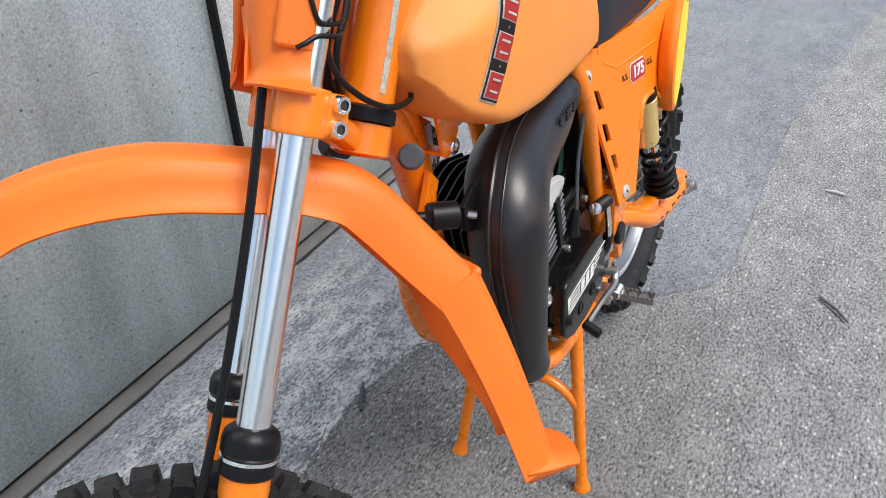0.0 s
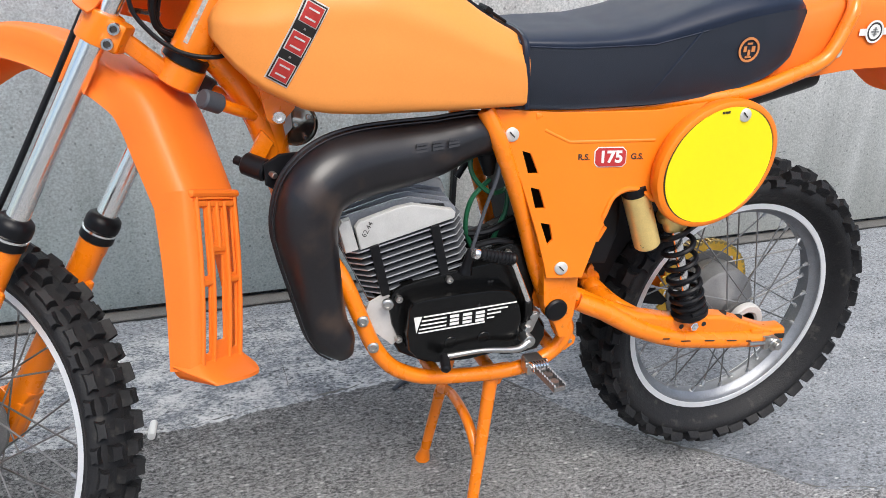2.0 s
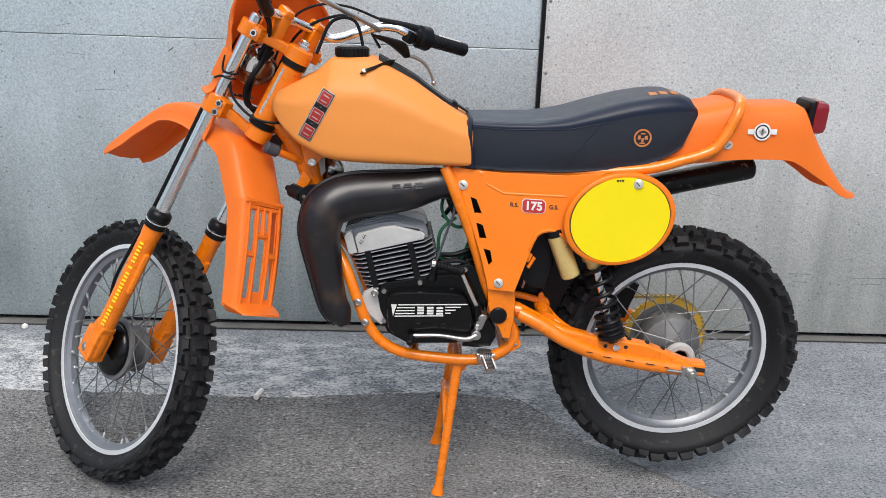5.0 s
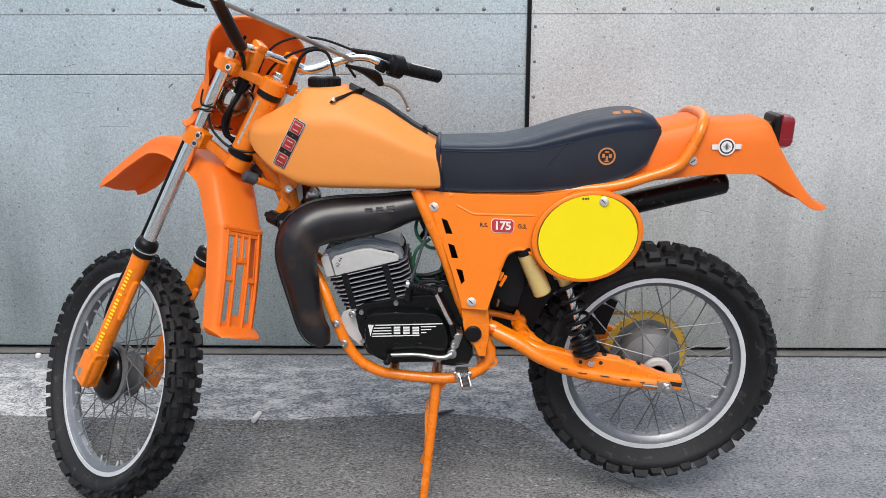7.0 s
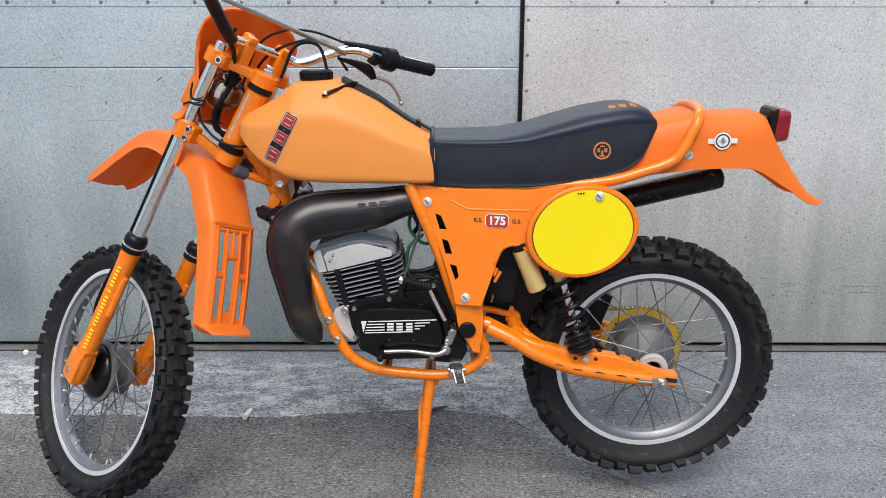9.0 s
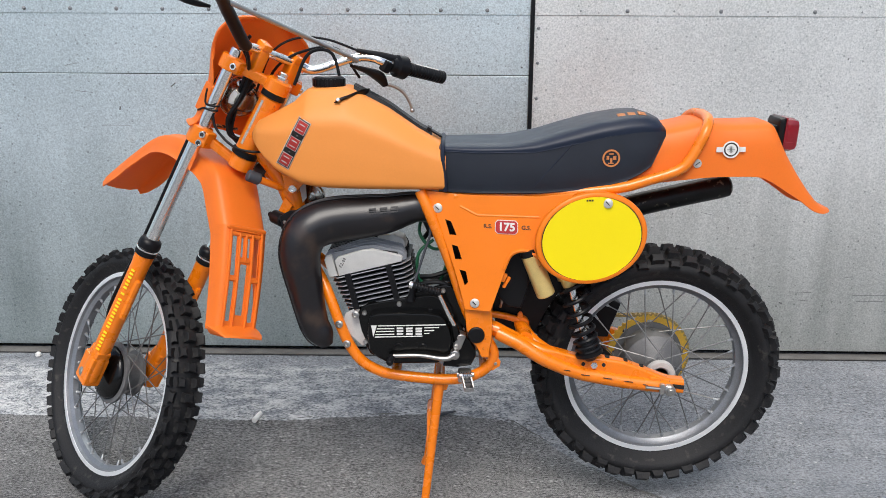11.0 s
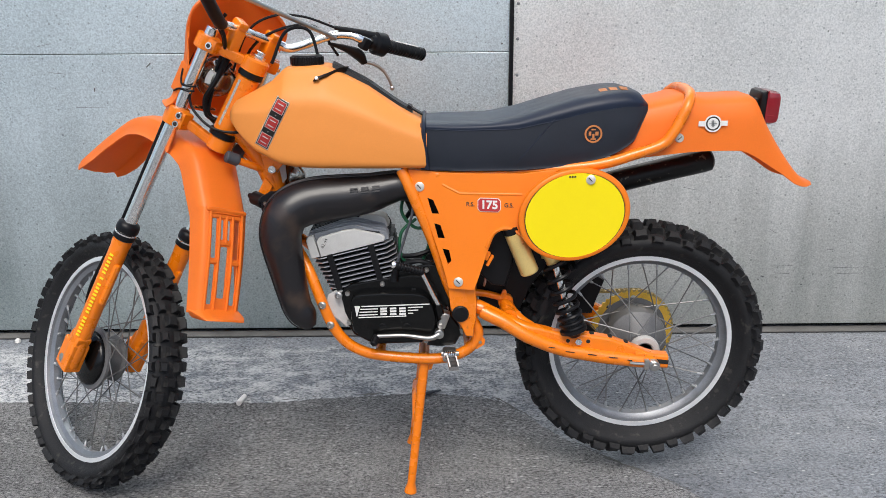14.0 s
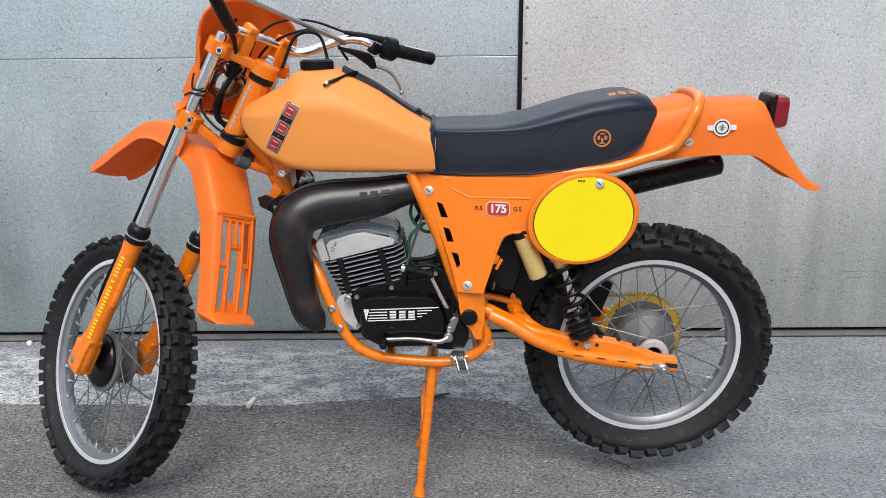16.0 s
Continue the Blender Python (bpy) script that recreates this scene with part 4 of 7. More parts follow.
        box(b, (wide, 0.009, 0.006), g @ Matrix.Translation((u, -v, 0.004)), 0.002)
        part("flap_rib", bent(b), FENDER, fender)
    b = new_bm()
    box(b, (0.112, 0.012, 0.015), g @ Matrix.Translation((0, 0.002, 0.001)), 0.0055)
    part("flap_lip", b, FENDER, fender)
    for s in (-1, 1):
        rows = []
        for k in range(13):
            t = k / 12
            v = 0.006 - (length + 0.006) * t
            w = 0.064 - 0.004 * t
            deep = 0.050 - (0.036 * max(0.0, t - 0.35) / 0.65 if s > 0 else 0.014 * t)
            rows.append([g @ Vector((s * q[0], v, q[1])) for q in ((0.047, 0.004), (w - 0.006, 0.002), (w - 0.001, -0.006), (w + 0.001, -0.02), (w + 0.002, -deep), (w - 0.001, -deep), (w - 0.002, -0.02), (w - 0.004, -0.008), (0.047, 0.0))])
        part("flap_side", bent(loft(new_bm(), rows)), FENDER, fender, smooth=60)
    rows = []
    for k in range(17):
        a = math.pi * k / 16
        u, c = -0.059 * math.cos(a), math.sin(a)
        d = -0.012 - 0.022 * max(0.0, -u / 0.059)
        k, v0 = min(1.0, 0.08 + 1.7 * c), 0.010 - length
        e = min(1.0, c * 2.2)
        rows.append([g @ Vector((q[0], v0 + (q[1] - v0) * k, q[2])) for q in ((u, -length + 0.010, d + (0.0025 - d) * e), (u * 1.04, -length - 0.004, d + 0.002 + (0.008 - d) * e + 0.012 * c), (u * 1.10, -length - 0.016, d + 0.004 + (0.008 - d) * e + 0.034 * c), (u * 1.10, -length - 0.021, d + 0.004 + (0.008 - d) * e + 0.034 * c), (u, -length - 0.012, d))])
    part("flap_foot", bent(loft(new_bm(), rows)), FENDER, fender, smooth=60)


def build_mask():
    mask = group_part("headlight_mask", bike, fork_m, "orange plastic headlight and number plate shroud")
    bm = new_bm()
    rows = []
    for z, w, x, back in ((-0.153, 0.125, -0.131, 0.056), (-0.146, 0.114, -0.128, 0.050), (-0.136, 0.107, -0.127, 0.047), (-0.12, 0.104, -0.130, 0.049), (-0.09, 0.104, -0.134, 0.053), (-0.05, 0.106, -0.138, 0.056), (-0.02, 0.112, -0.141, 0.050), (0.01, 0.120, -0.142, 0.036), (0.04, 0.129, -0.140, 0.026), (0.075, 0.134, -0.136, 0.022), (0.10, 0.129, -0.130, 0.020), (0.122, 0.112, -0.125, 0.016), (0.138, 0.082, -0.121, 0.012), (0.146, 0.045, -0.119, 0.006)):
        half = [(0.0, -0.012), (0.3, -0.011), (0.55, -0.006), (0.66, 0.0), (0.84, 0.006), (0.96, back * 0.45), (1.0, back * 0.66 + 0.01), (1.0, back)]

        def lift(u):
            return max(0.0, -0.03 - z) * max(0.0, 1 - (abs(u) / 0.62) ** 4)

        half = [tuple(q) for q in spline(half, 3)]
        rows.append([(x + d, -w * u, z + lift(u)) for u, d in half[::-1]] + [(x + d, w * u, z + lift(u)) for u, d in half[1:]])
    fine = [spline(line, 3) for line in zip(*rows)]
    shell(bm, list(zip(*fine)), 0.003)
    part("shroud", bm, FENDER, mask, "orange moulded shroud")
    bm = new_bm()
    rows = []
    for z, x in ((-0.150, -0.112), (-0.125, -0.122), (-0.10, -0.130), (-0.075, -0.136)):
        rows.append([(x + 0.02 * (abs(u) / 0.075) ** 2, u, z) for u in (-0.085, -0.06, -0.03, 0.0, 0.03, 0.06, 0.085)])
    shell(bm, rows, 0.003)
    part("lower_panel", bm, FENDER, mask, "orange panel under the headlight")
    lamp = Matrix.Translation((-0.088, -0.018, -0.052)) @ Matrix.Rotation(radians(-90), 4, "Y")
    bm = new_bm()
    lathe(bm, [(0.006, -0.034), (0.020, -0.032), (0.036, -0.022), (0.047, -0.004), (0.052, 0.018), (0.053, 0.036)], lamp, 32)
    part("headlight_bowl", bm, HORN, mask, "dark chromed headlight bowl")
    bm = new_bm()
    lathe(bm, [(0.050, 0.008), (0.0545, 0.010), (0.0545, 0.016), (0.050, 0.018)], lamp, 32)
    part("headlight_ring", bm, CHROME, mask, "bright ring round the headlight bowl")
    # white patch wrapped on the bowl's back
    bm = new_bm()
    rows = []
    for k in range(7):
        a = radians(-112 + 8 * k)
        rows.append([lamp @ Vector((r * math.cos(a), r * math.sin(a), h)) for r, h in ((0.033, -0.0255), (0.038, -0.0205), (0.042, -0.0145))])
    shell(bm, rows, 0.0012)
    part("headlight_patch", bm, WHITE, mask, "white patch on the bowl")
    bm = new_bm()
    box(bm, (0.004, 0.062, 0.008), Matrix.Translation((-0.070, -0.034, -0.128)) @ Matrix.Rotation(0.1, 4, "X"), 0.0015)
    part("bracket", bm, CHROME, mask, "chrome headlight bracket")
    bm = new_bm()
    rod(bm, (-0.074, -0.050, -0.012), (-0.066, -0.052, -0.010), 0.009, 16, 0.002)
    part("headlight_bolt", bm, CHROME, mask)
    bm = new_bm()
    box(bm, (0.036, 0.012, 0.074), Matrix.Translation((-0.098, -0.1045, -0.078)) @ Matrix.Rotation(radians(4), 4, "Z"), 0.0045)
    part("pad", bm, FENDER, mask, "raised pad on the shroud's wing", smooth=50)
    for z0, z1 in ((-0.056, -0.084), (-0.114, -0.096)):
        pts = [(-0.096, -0.1105, z0), (-0.088, -0.1115, (z0 + z1) / 2 - 0.003), (-0.078, -0.109, z1 - 0.004), (-0.060, -0.101, z1), (-0.054, -0.086, z1 + 0.006)]
        bm = new_bm()
        tube(bm, pts, 0.0024, 8, 6)
        part("strap", bm, BLACK, mask, "black rubber strap round the fork tube")
    for pts, r in (([(-0.06, -0.02, 0.0), (-0.065, -0.035, -0.06), (-0.05, -0.03, -0.13), (-0.03, -0.01, -0.15)], 0.004), ([(-0.06, -0.03, 0.04), (-0.055, -0.04, -0.03), (-0.06, -0.045, -0.10), (-0.045, -0.02, -0.14), (-0.03, 0.02, -0.13)], 0.006)):
        bm = new_bm()
        tube(bm, pts, r, 8, 8)
        part("cable", bm, BLACK, mask)
    bm = new_bm()
    tube(bm, [(-0.05, -0.05, 0.03), (-0.052, -0.046, -0.02), (-0.046, -0.052, -0.06), (-0.050, -0.056, -0.10), (-0.040, -0.040, -0.135), (-0.03, -0.012, -0.14)], [0.0045, 0.0048, 0.0042, 0.004, 0.004, 0.004], 10, 6, 0.8)
    part("wiring_loom", bm, BLACK, mask, "black taped wiring loom")
    # brake cable down in front of the left leg
    bm = new_bm()
    tube(bm, [(-0.10, -0.06, 0.10), (-0.125, -0.075, 0.0), (-0.118, -0.088, -0.14), (-0.113, -0.092, -0.30), (-0.118, -0.09, -0.5), (-0.14, -0.085, -0.70), (-0.145, -0.06, -0.80)], 0.0045, 8, 8)
    part("brake_cable", bm, BLACK, mask, "black front brake cable")


AXLE = Vector((-0.0938, 0.0, -0.8929))


def build_front_wheel():
    wheel = build_wheel("front_wheel", fork_m @ Matrix.Translation(AXLE), 0.345, 0.090, 0.2775, 0.0165, 56, "spoked front wheel with knobbly tyre", 1)
    bm = new_bm()
    g = pose(0, 0, 0, 90, 0, 0)
    lathe(bm, [(0.012, 0.052), (0.05, 0.05), (0.066, 0.044), (0.072, 0.036), (0.072, 0.026)], g, 40)
    part("brake_plate", bm, CASE, wheel, "black drum brake plate")
    bm = new_bm()
    lathe(bm, [(0.074, 0.030), (0.084, 0.028), (0.084, 0.020), (0.074, 0.017), (0.062, 0.010), (0.052, -0.012), (0.052, -0.03), (0.062, -0.034), (0.062, -0.040), (0.03, -0.046)], g, 40)
    part("hub", bm, HUB, wheel, "cast aluminium hub")
    bm = new_bm()
    rod(bm, (0, -0.115, 0), (0, 0.11, 0), 0.008, 14, 0.001)
    lathe(bm, [(0.014, 0.10), (0.014, 0.112), (0.01, 0.114)], g, 6)
    part("axle", bm, STEEL, wheel)
    add_spokes(wheel, 0.2775, ((0.080, -0.024), (0.059, 0.037)))


REAR_AXLE = Vector((0.947, YC, 0.376))


def build_rear_wheel():
    wheel = build_wheel("rear_wheel", Matrix.Translation(REAR_AXLE), 0.322, 0.125, 0.2395, 0.0195, 46, "spoked rear wheel with knobbly tyre", 2)
    g = pose(0, 0, 0, 90, 0, 0)
    bm = new_bm()
    lathe(bm, [(0.02, 0.062), (0.036, 0.062), (0.036, 0.056), (0.03, 0.05), (0.03, 0.036), (0.044, 0.026), (0.055, 0.012), (0.070, 0.006), (0.076, 0.0), (0.078, -0.02), (0.078, -0.058), (0.07, -0.064), (0.02, -0.066)], g, 44)
    part("hub", bm, HUB, wheel, "cast aluminium hub drum")
    bm = new_bm()
    lathe(bm, [(0.020, 0.080), (0.024, 0.084), (0.036, 0.084), (0.039, 0.080), (0.039, 0.070), (0.030, 0.066), (0.020, 0.066), (0.020, 0.080)], g, 36)
    part("bearing_ring", bm, CAST, wheel, "pale aluminium bearing ring")
    bm = new_bm()
    rod(bm, (0, -0.076, 0), (0, -0.066, 0), 0.021, 24)
    part("bearing", bm, GROOVE, wheel)
    bm = moved(cut_plate([ellipse(0, 0, 0.090, 0.090, 48), ellipse(0, 0, 0.070, 0.070, 48)], 0.006, 0.001), Matrix.Translation((0, 0.071, 0)) @ g)
    part("sprocket_carrier", bm, HUB, wheel, "grey sprocket carrier ring")
    bm = new_bm()
    teeth = 48
    outer = []
    for k in range(teeth * 4):
        a = 2 * math.pi * k / (teeth * 4)
        r = 0.1105 if k % 4 in (1, 2) else 0.1065
        outer.append((r * math.cos(a), r * math.sin(a)))
    holes = [ellipse(0, 0, 0.080, 0.080, 40)] + [ellipse(0.092 * math.cos(a), 0.092 * math.sin(a), 0.008, 0.005, 12, math.degrees(a) + 90) for a in (2 * math.pi * k / 8 for k in range(8))]
    bm = moved(cut_plate([outer, *holes], 0.005, 0.0005), Matrix.Translation((0, 0.074, 0)) @ g)
    part("sprocket", bm, SPROCKET, wheel, "gold drilled rear sprocket")
    bm = new_bm()
    rod(bm, (0, -0.162, 0), (0, 0.16, 0), 0.0085, 14, 0.001)
    part("axle", bm, STEEL, wheel)
    add_spokes(wheel, 0.2395, ((0.036, -0.059), (0.072, 0.04)))


def build_chain():
    link = new_bm()
    for y in (-0.006, 0.006):
        moved_link = [(x, z) for x, z in ellipse(0, 0, 0.0085, 0.0042, 10)]
        prism(link, moved_link, y - 0.001, y + 0.001)
    rod(link, (-0.0045, -0.008, 0), (-0.0045, 0.008, 0), 0.0035, 8)
    me = finish("link", link, CHAIN)
    chain = part("chain", finish("chain", rod(new_bm(), REAR_AXLE + Vector((0, 0.07, 0)), REAR_AXLE + Vector((0, 0.078, 0)), 0.02, 12), STEEL), None, bike, "oily steel drive chain")
    r, cx, cz = 0.109, REAR_AXLE.x, REAR_AXLE.z
    ex, ez, er = 0.50, 0.445, 0.03
    path = []
    for k in range(33):
        a = radians(98 - 190 * k / 32)
        path.append((cx + r * math.cos(a), cz + r * math.sin(a)))
    path = [(ex + er * math.cos(radians(98)), ez + er * math.sin(radians(98)))] + path + [(ex, ez - er + 0.02)]
    pts = [np.array(p) for p in path]
    acc, total = [0.0], 0.0
    for a, b in zip(pts, pts[1:]):
        total += float(np.hypot(*(b - a)))
        acc.append(total)
    k = 0.0
    while k < total:
        x, z = np.interp(k, acc, [p[0] for p in pts]), np.interp(k, acc, [p[1] for p in pts])
        x2, z2 = np.interp(k + 0.004, acc, [p[0] for p in pts]), np.interp(k + 0.004, acc, [p[1] for p in pts])
        part("link", me, None, chain, m=Matrix.Translation((x, YC + 0.0765, z)) @ Matrix.Rotation(-math.atan2(z2 - z, x2 - x), 4, "Y"))
        k += 0.0127


# -- tank, seat, panels --
def half_ring(pts, n=5):
    """A closed ring symmetric about the centre plane from (half width, z) points, bottom to top."""
    line = spline(pts, n)
    right = [(p[0], p[1]) for p in line]
    return [(-y, z) for y, z in right] + [(y, z) for y, z in right[::-1][1:-1]]


def tank_shape(x):
    low = np.interp(x, [-0.066, -0.055, -0.033, -0.007, 0.053, 0.095, 0.2, 0.40], [0.965, 0.945, 0.917, 0.894, 0.865, 0.858, 0.855, 0.851])
    high = np.interp(x, [-0.066, -0.056, 0.0, 0.036, 0.069, 0.16, 0.174, 0.262, 0.33, 0.37, 0.40], [0.985, 1.008, 1.036, 1.055, 1.086, 1.090, 1.086, 1.041, 0.995, 0.972, 0.958])
    wide = np.interp(x, [-0.066, -0.05, 0.0, 0.06, 0.15, 0.30, 0.40], [0.055, 0.075, 0.098, 0.113, 0.122, 0.118, 0.108])
    top = np.interp(x, [-0.066, -0.03, 0.05, 0.10, 0.20, 0.40], [0.045, 0.05, 0.055, 0.062, 0.066, 0.075])
    return float(low), float(high), float(wide), float(top)


def build_tank():
    xs = [-0.066, -0.06, -0.05, -0.035, -0.015, 0.0, 0.02, 0.036, 0.05, 0.062, 0.072, 0.09, 0.12, 0.15, 0.162, 0.176, 0.2, 0.23, 0.262, 0.30, 0.33, 0.36, 0.38, 0.394, 0.399]
    bm = new_bm()
    rings = []
    for x in xs:
        lo, hi, w, t = tank_shape(x)
        k = 0.985 if x > 0.395 else 1.0
        h = hi - lo
        ring = half_ring([(0.0, lo), (w * 0.6, lo), (w * 0.95, lo + min(0.008, h * 0.1)), (w, lo + h * 0.22), (w * 0.99, lo + h * 0.5), (w * 0.88 + t * 0.1, lo + h * 0.72), (t * 1.12, lo + h * 0.93), (t * 0.8, hi), (0.0, hi)])
        rings.append([(x, YC + y * k, z) for y, z in ring])
    loft(bm, rings)
    tank = part("fuel_tank", bm, TANK, bike, "pale orange plastic fuel tank", smooth=50)
    bm = new_bm()
    prof = [(0.036, 1.086), (0.038, 1.09), (0.038, 1.108), (0.034, 1.112), (0.02, 1.113), (0.006, 1.113)]
    lathe(bm, prof, Matrix.Translation((0.115, YC, 0)), 36)
    for k in range(24):
        a = 2 * math.pi * k / 24
        box(bm, (0.003, 0.005, 0.018), Matrix.Translation((0.115 + 0.0385 * math.cos(a), YC + 0.0385 * math.sin(a), 1.099)) @ Matrix.Rotation(a, 4, "Z"), 0.001)
    part("filler_cap", bm, BLACK, tank, "black ribbed filler cap")
    # strap over the tank
    bm = new_bm()
    strap = [(0.178, 1.090), (0.225, 1.066), (0.262, 1.046), (0.30, 1.019), (0.34, 0.992), (0.365, 0.98)]
    rows = []
    for x, z in spline(strap, 4):
        rows.append([(x, YC - 0.030, z - 0.006), (x, YC - 0.026, z + 0.005), (x, YC + 0.012, z + 0.007), (x, YC + 0.016, z - 0.006)])
    loft(bm, rows)
    part("tank_strap", bm, BLACK, tank, "black rubber tank strap")
    bm = new_bm()
    rows = []
    for x, y, z, w in ((0.212, -0.022, 1.079, 0.010), (0.200, -0.040, 1.080, 0.010), (0.186, -0.060, 1.077, 0.008), (0.168, -0.078, 1.071, 0.007), (0.148, -0.088, 1.064, 0.008), (0.141, -0.090, 1.062, 0.005)):
        rows.append([(x + w * 0.5, YC + y - 0.002, z + w * 0.75), (x, YC + y - 0.007, z), (x - w * 0.5, YC + y - 0.005, z - w * 0.75), (x, YC + y + 0.003, z - 0.002)])
    loft(bm, rows)
    part("strap_hook", bm, BLACK, tank, "flat black strap end on the tank's flank")
    bm = new_bm()
    rod(bm, (0.149, YC - 0.090, 1.064), (0.148, YC - 0.0985, 1.067), 0.0045, 12, 0.001)
    part("screw", bm, CHROME, tank)
    bm = new_bm()
    box(bm, (0.040, 0.030, 0.005), Matrix.Translation((0.372, YC - 0.012, 0.981)) @ Matrix.Rotation(radians(30), 4, "Y"), 0.002)
    box(bm, (0.012, 0.036, 0.009), Matrix.Translation((0.358, YC - 0.012, 0.990)) @ Matrix.Rotation(radians(30), 4, "Y"), 0.002)
    part("strap_buckle", bm, BLACK, tank, "black rubber buckle at the strap's end")
    # badge: black plate with a white edge and three red marks
    lo_c, hi_c = Vector((0.014, 0, 0.912)), Vector((0.0715, 0, 1.018))
    way = (hi_c - lo_c).normalized()
    ln = (hi_c - lo_c).length

    def tank_side(x, z):
        lo, hi, w, t = tank_shape(x)
        pts = spline([(0.0, lo), (w * 0.6, lo), (w * 0.95, lo + min(0.008, (hi - lo) * 0.1)), (w, lo + (hi - lo) * 0.22), (w * 0.99, lo + (hi - lo) * 0.5), (w * 0.88 + t * 0.1, lo + (hi - lo) * 0.72), (t * 1.12, lo + (hi - lo) * 0.93), (t * 0.8, hi), (0.0, hi)], 5)[10:]
        return YC - float(np.interp(z, [p[1] for p in pts], [p[0] for p in pts]))

    def stuck(name, quads, lift, material, label=""):
        """Strips laid on the tank's side; quads in lengths along and across the badge."""
        b = new_bm()
        for a0, a1, c0, c1 in quads:
            steps = max(2, int(abs(a1 - a0) / 0.008))
            rows = []
            for k in range(steps + 1):
                a = a0 + (a1 - a0) * k / steps
                row = []
                for c in (c0, (c0 + c1) / 2, c1):
                    q = lo_c + way * a + Vector((way.z, 0, -way.x)) * c
                    row.append((q.x, tank_side(q.x, q.z) - lift, q.z))
                rows.append(row)
            loft(b, rows, closed=False)
        bmesh.ops.solidify(b, geom=b.faces, thickness=0.0006)
        part(name, b, material, tank, label)

    stuck("badge_edge", [(-0.002, ln + 0.002, -0.0168, 0.0168)], 0.0012, WHITE)
    stuck("badge", [(0.0, ln, -0.0152, 0.0152)], 0.0022, PRINT, "black tank badge with red marks")
    for k in range(3):
        a0 = 0.0035 + k * (ln - 0.0345) / 2
        a1 = a0 + 0.0275
        stuck("badge_outline", [(a0 - 0.0013, a1 + 0.0013, -0.0132, 0.0132)], 0.0030, WHITE)
        stuck("badge_mark", [(a0, a1, -0.0118, 0.0118)], 0.0040, TANK_RED, "red block on the badge")
        stuck("badge_line", [(a0 + 0.006, a0 + 0.0085, -0.0075, 0.0075), (a1 - 0.0085, a1 - 0.006, -0.0075, 0.0075)], 0.0048, WHITE)
        if k < 2:
            gap = a1 + ((ln - 0.0345) / 2 - 0.0275) / 2
            stuck("badge_rivet", [(gap - 0.0015, gap + 0.0015, -0.0015, 0.0015)], 0.0040, STEEL)


def seat_line(x):
    low = np.interp(x, [0.39, 0.48, 0.62, 0.75, 0.84, 0.88, 0.915], [0.849, 0.847, 0.850, 0.862, 0.888, 0.912, 0.985])
    mid = np.interp(x, [0.38, 0.48, 0.61, 0.69, 0.78, 0.86, 0.91], [0.948, 0.945, 0.949, 0.966, 0.988, 0.998, 0.997])
    top = np.interp(x, [0.378, 0.48, 0.55, 0.62, 0.687, 0.755, 0.823, 0.863, 0.898, 0.916], [0.964, 0.966, 0.968, 0.982, 1.003, 1.022, 1.034, 1.036, 1.026, 1.003])
    wide = np.interp(x, [0.38, 0.45, 0.6, 0.8, 0.88, 0.916], [0.096, 0.108, 0.118, 0.122, 0.112, 0.095])
    return float(low), float(mid), float(top), float(wide)


